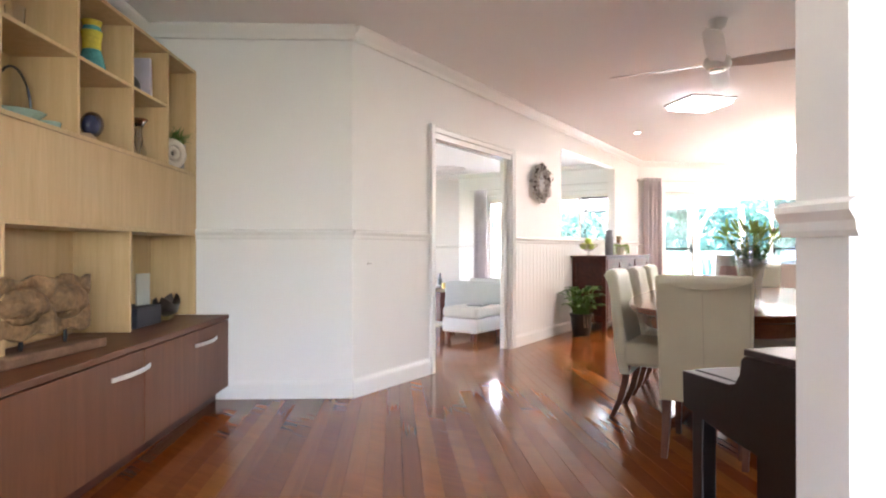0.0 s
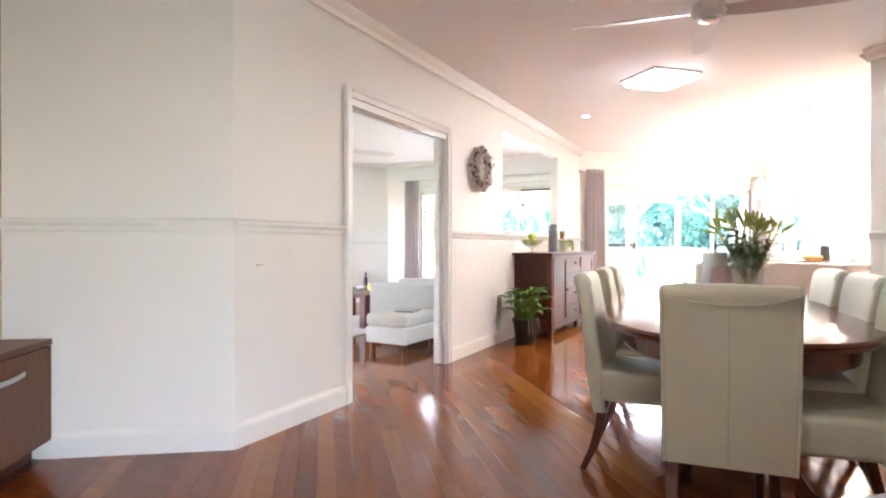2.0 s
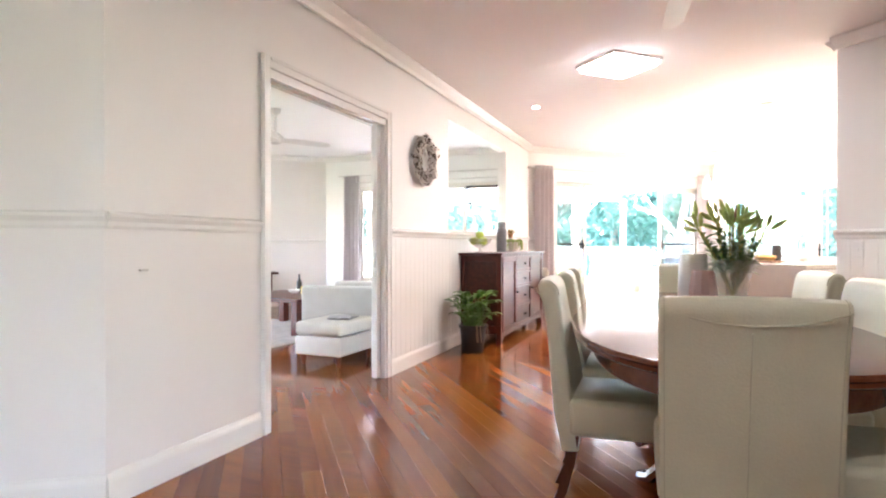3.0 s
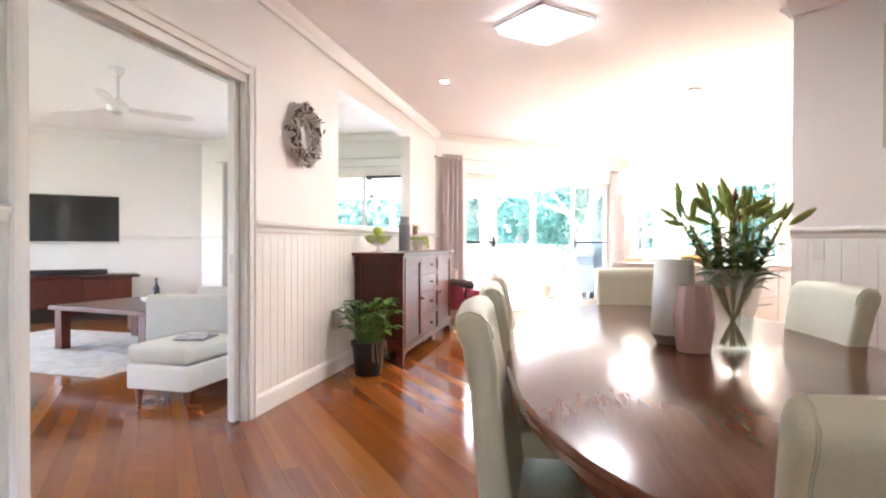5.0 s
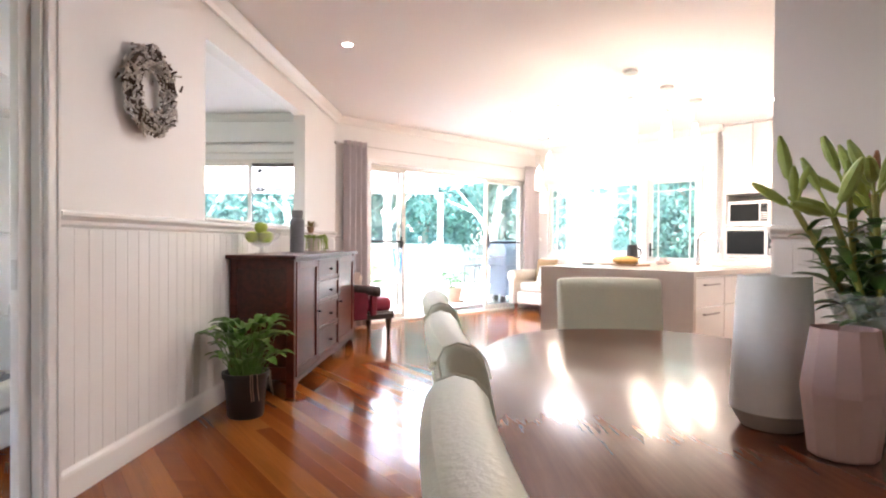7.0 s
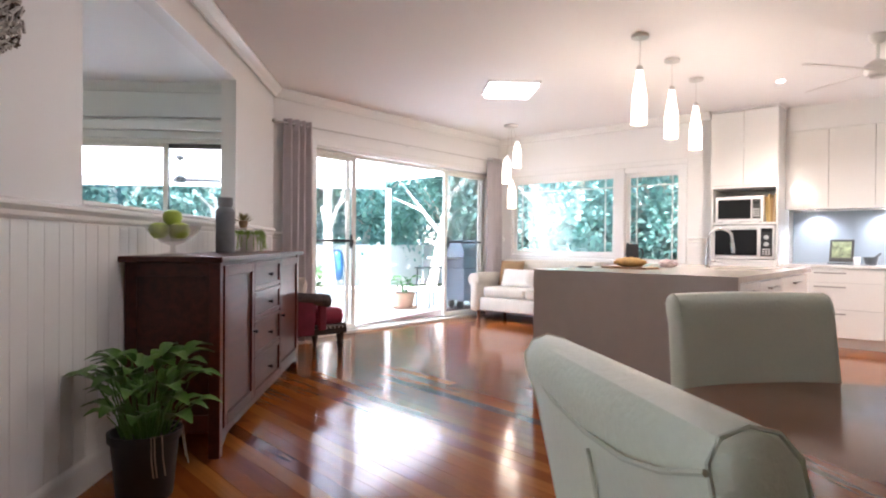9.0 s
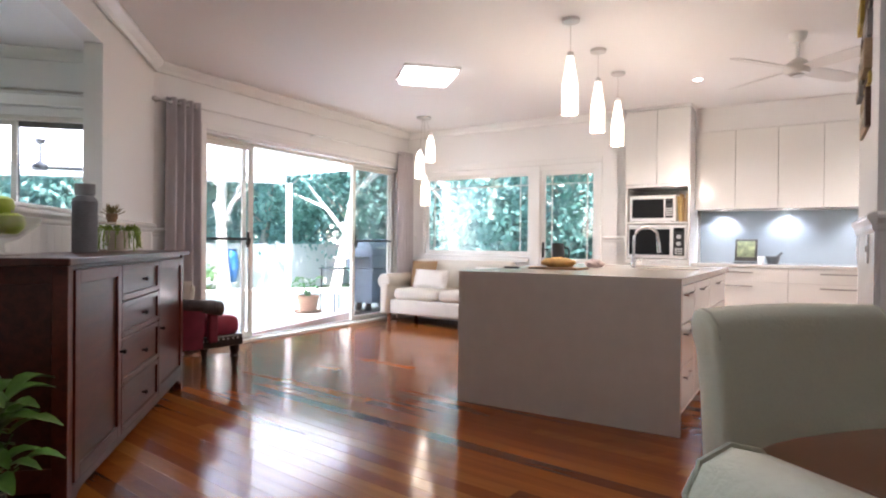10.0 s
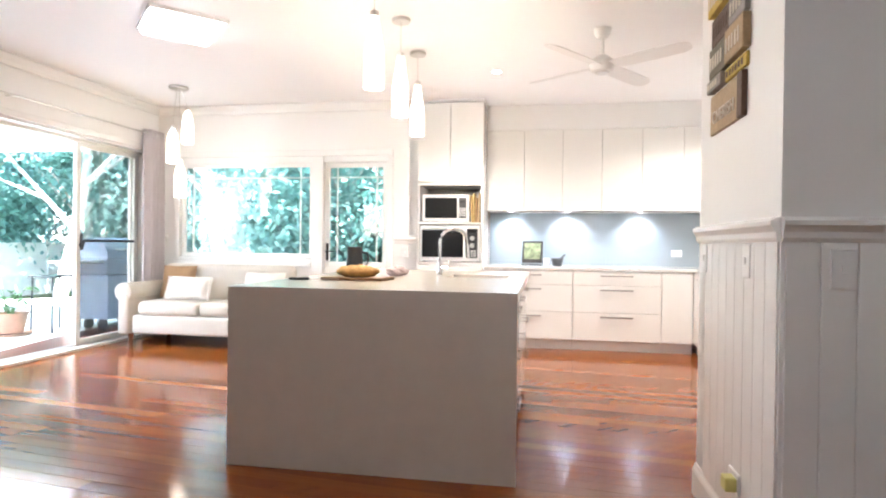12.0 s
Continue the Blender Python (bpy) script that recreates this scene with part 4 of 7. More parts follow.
# sideboard and what stands on it
SB = thing("sideboard", pose(WX + 0.012, 8.175, 0), "dark red timber sideboard with panelled doors and drawers", "sideboard")
SW, SD, SH = 2.19, 0.465, 1.02   # along y, depth, height
part("worktop", box((SD + 0.035, SW + 0.13, 0.03), (SD / 2 + 0.012, SW / 2, SH - 0.03), 0.006), DARKWOOD, SB)
part("body", box((SD - 0.012, SW - 0.02, SH - 0.03 - 0.13), (SD / 2 - 0.006, SW / 2, 0.13), 0.003), DARKWOOD, SB)
for y in (0.028, SW - 0.028):
    for x in (0.028, SD - 0.028):
        part("leg", box((0.056, 0.056, SH - 0.032), (x, y, 0.0), 0.004), DARKWOOD, SB)
arch = [(0.056, 0.13), (0.056, 0.045), (0.085, 0.06), (0.13, 0.085), (0.2, 0.093), (SW - 0.2, 0.093), (SW - 0.13, 0.085), (SW - 0.085, 0.06), (SW - 0.056, 0.045), (SW - 0.056, 0.13)]
part("plinth", extrude_x(arch, 0, 0.018), DARKWOOD, SB, m=Matrix.Translation((SD - 0.02, 0, 0)))
part("side_rail", box((SD - 0.11, 0.02, 0.07), (SD / 2, 0.012, SH - 0.1), 0.003), DARKWOOD, SB)
part("side_rail", box((SD - 0.11, 0.02, 0.09), (SD / 2, 0.012, 0.13), 0.003), DARKWOOD, SB)


def panelled(name, y0, y1, z0, z1, parent, knob, label=""):
    """A door or drawer front with a raised surround and a sunk panel."""
    d = part(name, box((0.012, y1 - y0, z1 - z0), (SD - 0.012, (y0 + y1) / 2, z0), 0.002), DARKWOOD, parent, label)
    w = 0.055 if z1 - z0 > 0.3 else 0.03
    for y in (y0 + w / 2, y1 - w / 2):
        part("stile", box((0.012, w, z1 - z0), (SD + 0.0, y, z0), 0.002), DARKWOOD, d)
    for z in (z0, z1 - w):
        part("rail", box((0.012, y1 - y0 - 2 * w, w), (SD + 0.0, (y0 + y1) / 2, z), 0.002), DARKWOOD, d)
    part("knob", lathe([(0.006, 0), (0.006, 0.012), (0.012, 0.02), (0.011, 0.028), (0.004, 0.032)], 12, (SD + 0.005, knob[0], knob[1]), turn=Matrix.Rotation(radians(90), 4, "Y")), BLACK, d, "small dark metal knob")


panelled("door", 0.06, 0.66, 0.14, 0.97, SB, (0.635, 0.55))
panelled("door", 1.42, 2.13, 0.14, 0.97, SB, (1.445, 0.55))
for z0, z1 in ((0.79, 0.97), (0.605, 0.785), (0.375, 0.6), (0.14, 0.37)):
    panelled("drawer", 0.665, 1.415, z0, z1, SB, (1.04, (z0 + z1) / 2))

STZ = SH + 0.001
bowl = thing("fruit_bowl", pose(-1.62, 8.33, STZ) @ Matrix.Diagonal((1.2, 1.2, 1.12, 1)), "footed glass bowl of green apples on the sideboard", "fruit bowl")
part("bowl", lathe([(0.055, 0), (0.058, 0.006), (0.012, 0.016), (0.01, 0.045), (0.05, 0.06), (0.105, 0.11), (0.118, 0.14), (0.113, 0.14), (0.098, 0.113), (0.045, 0.068), (0.0, 0.062)], 24), mat("thin_bowl_glass", (0.92, 0.94, 0.92), 0.04, var=0, alpha=0.22), bowl, smooth=True)
APPLE = mat("green_apple", (0.40, 0.50, 0.07), 0.3, var=0.18, scale=18, bump=0)
for x, y, z in ((-0.045, -0.035, 0.115), (0.045, -0.04, 0.115), (0.0, 0.05, 0.115), (0.0, -0.005, 0.175)):
    ap = part("apple", lathe([(0.004, 0.004), (0.02, 0.0), (0.036, 0.018), (0.041, 0.04), (0.035, 0.062), (0.018, 0.072), (0.004, 0.064)], 14, (x, y, z - 0.036)), APPLE, bowl, "round green apple", smooth=True)
    part("stalk", tube([(x, y, z + 0.027), (x + 0.004, y, z + 0.048)], 0.0015, 5), BARK, ap)
RIB = mat("grey_ribbed_ceramic", (0.17, 0.175, 0.19), 0.6, var=0.1, scale=20, bump=0.02)
prof = [(0.06, 0)]
for k in range(28):
    z = 0.012 + k * 0.0098
    prof += [(0.064, z), (0.0605, z + 0.005)]
prof += [(0.06, 0.29), (0.046, 0.305), (0.043, 0.312), (0.05, 0.318), (0.05, 0.375), (0.044, 0.375), (0.04, 0.32)]
tagged(part("bottle_vase", lathe(prof, 24), RIB, m=pose(-1.63, 9.27, STZ), smooth=True), "tall ribbed dark grey ceramic bottle vase on the sideboard", "vase")
PALE = mat("pale_pot_glaze", (0.66, 0.60, 0.54), 0.5, var=0.05, scale=12, bump=0)
tp = thing("potted_plant", pose(-1.62, 9.83, STZ), "trailing green succulent in a small pale pot", "plant")
part("pot", lathe([(0.055, 0), (0.075, 0.12), (0.078, 0.13), (0.07, 0.13), (0.066, 0.11)], 18), PALE, tp, smooth=True)
bm = bmesh.new()
rng = random.Random(12)
for k in range(46):
    a = rng.uniform(0, 6.28)
    o = Vector((math.cos(a), math.sin(a), 0))
    p = Vector((0, 0, 0.13)) + o * 0.05
    L = rng.uniform(0.03, 0.16)
    pts = [p, p + o * 0.05 + Vector((0, 0, 0.03)), p + o * 0.075 + Vector((0, 0, 0.03 - L * 0.5)), p + o * 0.08 + Vector((0, 0, 0.03 - L))]
    tube(pts, 0.003, 4, bm)
    for q_ in range(10):
        c = pts[min(3, q_ % 4)].lerp(pts[min(3, q_ % 4 + 1)], rng.random())
        d = Vector((rng.uniform(-1, 1), rng.uniform(-1, 1), rng.uniform(-0.6, 0.8))).normalized()
        blade_leaf(bm, c, c + d * 0.022, 0.011, bend=0.1, seg=2)
SUCC = mat("succulent_leaf", (0.24, 0.36, 0.06), 0.4, var=0.3, scale=30, bump=0)
part("foliage", bm, SUCC, tp)
# small stand with a bud pot behind the trailing plant
ws = thing("plant_stand", pose(-1.70, 9.98, STZ), "small pale timber plant stand on the sideboard", "stand")
part("base_plate", box((0.1, 0.16, 0.012), (0, 0, 0), 0.002), PALE, ws)
for y in (-0.07, 0.07):
    part("post", box((0.012, 0.012, 0.16), (0, y, 0.012), 0.001), PALE, ws)
part("shelf", box((0.11, 0.2, 0.014), (0, 0, 0.172), 0.003), PALE, ws)
cp = thing("potted_plant", pose(-1.70, 9.98, STZ + 0.187), "small brown pineapple-leaf plant on a stand", "plant")
part("pot", lathe([(0.024, 0), (0.034, 0.03), (0.036, 0.055), (0.028, 0.06)], 14), mat("brown_basket", (0.26, 0.16, 0.09), 0.8, var=0.2, scale=30, bump=0.1), cp, smooth=True)
bm = bmesh.new()
for k in range(16):
    a = k * 2.4
    t_ = 0.3 + 0.9 * (k % 4) / 4
    blade_leaf(bm, (0, 0, 0.055), Vector((math.cos(a) * math.cos(t_), math.sin(a) * math.cos(t_), math.sin(t_))) * 0.085 + Vector((0, 0, 0.055)), 0.018, bend=-0.15, seg=3)
part("foliage", bm, mat("bronze_leaf", (0.22, 0.17, 0.06), 0.5, var=0.3, scale=30, bump=0), cp, smooth=True)

# floor plant
BLACKPOT = mat("black_nursery_pot", (0.018, 0.019, 0.021), 0.45, var=0.15, scale=10, bump=0.01)
pl = thing("potted_plant", pose(-1.51, 7.75, 0.002), "peace lily with glossy leaves in a black pot", "plant")
part("pot", lathe([(0.105, 0), (0.11, 0.005), (0.135, 0.25), (0.146, 0.25), (0.148, 0.285), (0.136, 0.285), (0.13, 0.24), (0.0, 0.24)], 26), BLACKPOT, pl, smooth=True)
PLEAF = mat("peace_lily_leaf", (0.085, 0.19, 0.032), 0.35, var=0.4, scale=9, bump=0.02, fine=50)
part("foliage", leafy(31, 74, 0.27, 0.34, 0.078, 0.25, 0.1, 0.02), PLEAF, pl, smooth=True)
bm = bmesh.new()
rng = random.Random(8)
for k in range(5):
    a = rng.uniform(-1.2, 0.8)
    o = Vector((math.cos(a), math.sin(a), 0))
    tube([o * 0.1 + Vector((0, 0, 0.27)), o * 0.15 + Vector((0, 0, 0.29)), o * 0.16 + Vector((0, 0, 0.2)), o * 0.165 + Vector((0, 0.02, 0.12))], 0.003, 5, bm)
part("root", bm, mat("dry_root", (0.45, 0.38, 0.30), 0.8, var=0.2, bump=0), pl)

# wreath of pale twigs on the wall
wr = thing("wreath", pose(WX + 0.055, 7.06, 1.90), "round wreath of whitewashed twigs hung on the wall", "wreath")
rng = random.Random(77)
bm, bm2 = bmesh.new(), bmesh.new()
for k in range(900):
    a = rng.uniform(0, 6.283)
    r, w = 0.18 + rng.gauss(0, 0.027), rng.gauss(0, 0.018)
    c = Vector((w + 0.004, math.cos(a) * r, math.sin(a) * r))
    tang = Vector((rng.uniform(-0.9, 0.9), -math.sin(a) + rng.uniform(-0.8, 0.8), math.cos(a) + rng.uniform(-0.8, 0.8))).normalized()
    tube([c - tang * 0.02, c + tang * rng.uniform(0.014, 0.028)], rng.uniform(0.005, 0.0085), 5, bm if k % 3 else bm2, 0.6)
tube([(0, math.cos(i * math.pi / 16) * 0.18, math.sin(i * math.pi / 16) * 0.18) for i in range(33)], 0.022, 8, bm2)
part("ring", bm2, mat("dark_twig", (0.10, 0.075, 0.06), 0.85, var=0.3, scale=30, bump=0.05), wr)
part("twig_mass", bm, mat("whitewashed_twig", (0.60, 0.56, 0.51), 0.85, var=0.4, scale=40, bump=0.05), wr)

# old low armchair by the curtain
RED = mat("wine_red_velvet", (0.16, 0.012, 0.03), 0.75, var=0.25, scale=14, bump=0.05, fine=200)
DARKLEG = mat("near_black_timber", (0.02, 0.012, 0.01), 0.3, var=0.2, scale=10, bump=0.02)
ac = thing("armchair", pose(-1.41, 10.76, 0.002, 0, 0, -52) @ Matrix.Diagonal((1.08, 1.08, 1.08, 1)), "small antique armchair in wine red velvet", "armchair")
REDSEAT = mat("crimson_velvet", (0.21, 0.012, 0.035), 0.75, var=0.3, scale=14, bump=0.05, fine=200)
TAPESTRY = mat("dark_tapestry", (0.05, 0.035, 0.035), 0.7, var=0.6, scale=22, bump=0.05, fine=90)
part("seat", box((0.50, 0.56, 0.15), (0, 0.06, 0.30), 0.06, seg=4), REDSEAT, ac, "plump crimson velvet seat", smooth=True)
part("seat_rail", box((0.52, 0.58, 0.085), (0, 0.06, 0.225), 0.014), DARKLEG, ac)
own = bmesh.new()
rings = []
for i in range(17):
    a = math.pi + math.pi * i / 16
    o = Vector((math.cos(a), math.sin(a), 0))
    top = 0.54 + 0.03 * math.sin(math.pi * i / 16)
    rings.append([own.verts.new(o * r + Vector((0, 0, z))) for r, z in ((0.23, 0.27), (0.30, 0.24), (0.325, top - 0.06), (0.32, top), (0.25, top), (0.235, top - 0.06))])
for p_, q_ in zip(rings, rings[1:]):
    for i in range(6):
        own.faces.new((p_[i], p_[(i + 1) % 6], q_[(i + 1) % 6], q_[i]))
own.faces.new(rings[0])
own.faces.new(rings[-1][::-1])
part("backrest", own, RED, ac, smooth=True)
part("back_roll", tube([Vector((math.cos(math.pi + math.pi * i / 16), math.sin(math.pi + math.pi * i / 16), 0)) * 0.295 + Vector((0, 0, 0.545 + 0.03 * math.sin(math.pi * i / 16))) for i in range(17)], 0.045, 10), TAPESTRY, ac, "dark patterned rolled edge", smooth=True)
for x in (-0.29, 0.29):
    arm = part("arm", tube([(x, -0.02, 0.54), (x, 0.06, 0.535), (x, 0.13, 0.52)], 0.052, 12), TAPESTRY, ac, smooth=True)
    part("scroll", lathe([(0.0, 0.0), (0.03, 0.004), (0.05, 0.0), (0.056, 0.012), (0.04, 0.026), (0.0, 0.028)], 16, (x, 0.125, 0.52), turn=Matrix.Rotation(radians(-90), 4, "X")), DARKLEG, arm, "carved dark timber scroll", smooth=True)
    part("arm_post", box((0.05, 0.07, 0.24), (x * 0.93, 0.09, 0.27), 0.015), RED, ac)
for k in range(14):
    part("stud", lathe([(0.008, 0), (0.007, 0.004), (0.0, 0.006)], 8, (0.262, -0.18 + k * 0.04, 0.285), turn=Matrix.Rotation(radians(90), 4, "Y")), STEEL, ac)
for x in (-0.22, 0.22):
    for y in (-0.18, 0.30):
        part("leg", lathe([(0.02, 0), (0.026, 0.02), (0.016, 0.05), (0.024, 0.1), (0.034, 0.14), (0.022, 0.16), (0.034, 0.19), (0.036, 0.24)], 12, (x, y, 0)), DARKLEG, ac, smooth=True)


def cushion(name, m, w, h, d, material, label, trim=None):
    bm = bmesh.new()
    n = 12
    grid = {}
    for s in (-1, 1):
        for i in range(n + 1):
            for j in range(n + 1):
                x, z = i / n * 2 - 1, j / n * 2 - 1
                puff = ((1 - abs(x) ** 2.5) * (1 - abs(z) ** 2.5)) ** 0.45
                pin = 1 - 0.05 * (1 - abs(x)) * abs(z) ** 3 - 0.05 * (1 - abs(z)) * abs(x) ** 3
                grid[s, i, j] = bm.verts.new((x * w / 2 * pin, s * d / 2 * puff, h / 2 + z * h / 2 * pin))
        for i in range(n):
            for j in range(n):
                bm.faces.new((grid[s, i, j], grid[s, i + 1, j], grid[s, i + 1, j + 1], grid[s, i, j + 1]))
    bmesh.ops.remove_doubles(bm, verts=bm.verts[:], dist=0.0005)
    ob = thing(name, m, label, "cushion")
    part("cover", bm, material, ob, smooth=True)
    if trim:
        rng = random.Random(3)
        for x in (-1, 1):
            bm = bmesh.new()
            for k in range(26):
                z = h * (k + 0.5) / 26
                tube([(x * w * 0.48, 0, z), (x * (w * 0.52 + 0.01), rng.uniform(-0.01, 0.01), z - 0.006)], 0.006, 5, bm)
            part("fringe", bm, material, ob)
    return ob


PALECUSH = mat("oatmeal_cushion", (0.55, 0.47, 0.40), 0.85, var=0.06, scale=10, bump=0.06, fine=220)
cushion("cushion", pose(-1.52, 10.70, 0.487, -18, 0, -20), 0.34, 0.3, 0.11, PALECUSH, "oatmeal scatter cushion on the red armchair")
cushion("cushion", pose(-1.43, 10.86, 0.487, -14, 0, -75), 0.3, 0.27, 0.1, PALECUSH, "oatmeal scatter cushion leaning in the red armchair")

# piano by the short wall
PIANO = mat("dark_rosewood_finish", (0.016, 0.011, 0.011), 0.38, var=0.15, scale=6, bump=0.01)
PTOP = mat("piano_lid", (0.05, 0.04, 0.04), 0.3, var=0.1, scale=6, bump=0.01)
pn = thing("piano", pose(*kp(-0.655, 2.275), 0, 0, 45), "dark rosewood digital piano with its lid closed", "piano")
# local: x along v, y towards the player (-u)
side = [(0.0, 0.0), (0.3, 0.0), (0.3, 0.04), (0.24, 0.06), (0.24, 0.55), (0.36, 0.565), (0.56, 0.6), (0.565, 0.71), (0.35, 0.713), (0.325, 0.72), (0.305, 0.75), (0.30, 0.79), (0.285, 0.803), (0.0, 0.803)]
for x in (0.0, 1.36):
    part("side_panel", extrude_x(side, x, x + 0.04, 0.004), PIANO, pn)
part("lid", box((1.4, 0.3, 0.02), (0.7, 0.142, 0.804), 0.004), PTOP, pn)
part("back_panel", box((1.32, 0.02, 0.75), (0.7, 0.02, 0.05), 0.003), PIANO, pn)
part("key_cover", box((1.32, 0.27, 0.03), (0.7, 0.43, 0.685), 0.006), PIANO, pn)
part("key_bed", box((1.32, 0.32, 0.07), (0.7, 0.4, 0.6), 0.006), PIANO, pn)
part("music_panel", box((1.32, 0.02, 0.1), (0.7, 0.29, 0.705), 0.003), PIANO, pn)
for x in (0.03, 1.37):
    part("leg", box((0.05, 0.05, 0.6), (x, 0.5, 0.001), 0.006), PIANO, pn)
part("pedal_bar", box((1.3, 0.06, 0.08), (0.7, 0.2, 0.03), 0.006), PIANO, pn)

# ---- hall shelving ----
HM = Matrix.Translation(HALL) @ Matrix.Rotation(radians(35), 4, "Z")   # x: a, y: b


def hm(a, b, z=0.0):
    return HM @ Matrix.Translation((a + 0.052, b, z))


SHB = -3.9   # far end of the run behind the camera
lowc = thing("low_cabinet", hm(-0.95, 0, 0), "long low walnut laminate cabinet with steel pulls", "cabinet")
part("body", box((0.53, 3.88, 0.488), (-0.285, SHB / 2 - 0.005, 0.1), 0.003), BENCHWOOD, lowc)
part("plinth", box((0.46, 3.86, 0.098), (-0.32, SHB / 2 - 0.005, 0.002), 0.002), DARKWOOD, lowc)
part("worktop", box((0.57, 3.89, 0.03), (-0.285, SHB / 2 - 0.003, 0.592), 0.004), BENCHTOP, lowc)
for k in range(3):
    y1 = -0.02 - k * 1.29
    d = part("drawer", box((0.018, 1.28, 0.482), (-0.01, y1 - 0.64, 0.103), 0.002), BENCHWOOD, lowc)
    c = y1 - 0.45 if k == 0 else y1 - 0.14
    pts = [(0.0, c - 0.19 + 0.38 * i / 8, 0.497) for i in range(9)]
    pts = [(0.006 + 0.028 * math.sin(math.pi * i / 8), p[1], p[2]) for i, p in enumerate(pts)]
    bm = bmesh.new()
    rows = []
    for p in pts:
        rows.append([bm.verts.new((p[0] + dx, p[1], p[2] + dz)) for dx, dz in ((0, -0.011), (0.005, -0.011), (0.005, 0.011), (0, 0.011))])
    for a, b in zip(rows, rows[1:]):
        for i in range(4):
            bm.faces.new((a[i], a[(i + 1) % 4], b[(i + 1) % 4], b[i]))
    bm.faces.new(rows[0])
    bm.faces.new(rows[-1][::-1])
    part("handle", bm, STEEL, d, "curved brushed steel pull", smooth=True)

SA = -1.19   # front of the upper shelving
sh = thing("wall_unit", hm(0, 0, 0), "pale oak laminate display shelving with open cubes", "shelving")
DEP = 0.325
T = 0.022


def panel(name, a0, a1, b0, b1, z0, z1, label=""):
    return part(name, box((abs(a1 - a0), abs(b1 - b0), z1 - z0), ((a0 + a1) / 2, (b0 + b1) / 2, z0), 0.0015), SHELFWOOD, sh, label)


BK = SA - DEP
Z0, ZA, ZB, ZC, ZT = 0.624, 1.198, 1.632, 2.022, 2.40
cols = [0.0, -0.455, -0.92, -1.45, -1.98, -2.49, -2.99, SHB]
panel("back_panel", BK - 0.004, BK + 0.006, 0, SHB, Z0, ZT)
panel("end_panel", BK + 0.006, SA, 0.0 - 0.002, -T, Z0, ZT)
for b in cols[1:]:
    panel("divider", BK + 0.006, SA - 0.003, b, b - T, ZB + T, ZT - T)
for b in (-0.945, -1.96, -2.98):
    panel("divider", BK + 0.006, SA - 0.003, b, b - T, Z0, ZA)
panel("top_panel", BK + 0.006, SA, -T, SHB, ZT - T, ZT)
panel("shelf_panel", BK + 0.006, SA, -T, SHB, ZB, ZB + T)
panel("fascia", SA - 0.02, SA + 0.001, -T, SHB, ZA + T, ZB - 0.004, "plain pale oak flap panel")
panel("shelf_panel", BK + 0.006, SA, -T, SHB, ZA, ZA + T)
for b0, b1 in zip(cols[1:], cols[2:]):
    panel("shelf_panel", BK + 0.006, SA - 0.006, b0 - T, b1, ZC, ZC + 0.018)

AQUA = mat("aqua_glazed_glass", (0.10, 0.38, 0.42), 0.15, var=0.5, scale=9, bump=0, coat=0.4)
YELLOW = mat("yellow_band_glaze", (0.62, 0.55, 0.08), 0.2, var=0.3, scale=12, bump=0)
ob = thing("glass_vase", hm(-1.36, -1.05, ZC + 0.0185), "aqua and yellow art glass vase on the shelf", "vase")
part("body", lathe([(0.045, 0), (0.066, 0.03), (0.07, 0.06), (0.06, 0.11), (0.047, 0.155)], 24), AQUA, ob, smooth=True)
part("shoulder", lathe([(0.047, 0.155), (0.046, 0.2), (0.054, 0.245), (0.054, 0.258)], 24, closed=False), YELLOW, ob, "yellow and aqua glazed shoulder", smooth=True)
part("neck", lathe([(0.054, 0.258), (0.046, 0.275), (0.043, 0.285)], 24, closed=False), AQUA, ob, smooth=True)
part("rim", lathe([(0.043, 0.285), (0.05, 0.31), (0.053, 0.315), (0.047, 0.315), (0.04, 0.285)], 24, closed=False), YELLOW, ob, smooth=True)
tagged(part("book", box((0.2, 0.03, 0.27), (0, 0, 0), 0.004), mat("pale_book_cover", (0.50, 0.48, 0.58), 0.5, var=0.15, scale=8, bump=0), m=hm(-1.36, -0.55, ZC + 0.0185) @ Matrix.Rotation(radians(4), 4, "X")), "pale lilac hardback book standing on the shelf", "book")
tagged(part("book", box((0.18, 0.025, 0.24), (0, 0, 0), 0.004), mat("red_book_cover", (0.40, 0.10, 0.10), 0.5, var=0.15, scale=8, bump=0), m=hm(-1.37, -0.51, ZC + 0.0185)), "red hardback book standing on the shelf", "book")
ob = thing("figurine", hm(-1.33, -0.66, ZC + 0.0185), "small dark stone ornament on the shelf", "ornament")
part("base", box((0.09, 0.12, 0.02), (0, 0, 0), 0.004), PIANO, ob)
part("stone", lathe([(0.02, 0.02), (0.05, 0.05), (0.045, 0.09), (0.025, 0.12), (0.008, 0.135)], 10), DARKGREY, ob, smooth=True)
ob = thing("glass_goblet", hm(-1.34, -0.56, ZB + T + 0.0005), "tall clear blown glass vase on the shelf", "vase")
part("glass", lathe([(0.06, 0), (0.062, 0.006), (0.04, 0.02), (0.045, 0.06), (0.025, 0.14), (0.018, 0.2), (0.04, 0.25), (0.055, 0.262), (0.05, 0.262), (0.014, 0.2), (0.02, 0.14), (0.0, 0.03)], 18), VGLASS, ob, smooth=True)
AMBER = mat("amber_glass", (0.30, 0.13, 0.05), 0.1, var=0.3, scale=15, bump=0)
part("rim", lathe([(0.052, 0.26), (0.056, 0.268), (0.05, 0.272)], 18), AMBER, ob, smooth=True)
ob = thing("blown_glass_ornament", hm(-1.33, -1.12, ZB + T + 0.0005), "dark blue blown glass shell on driftwood", "ornament")
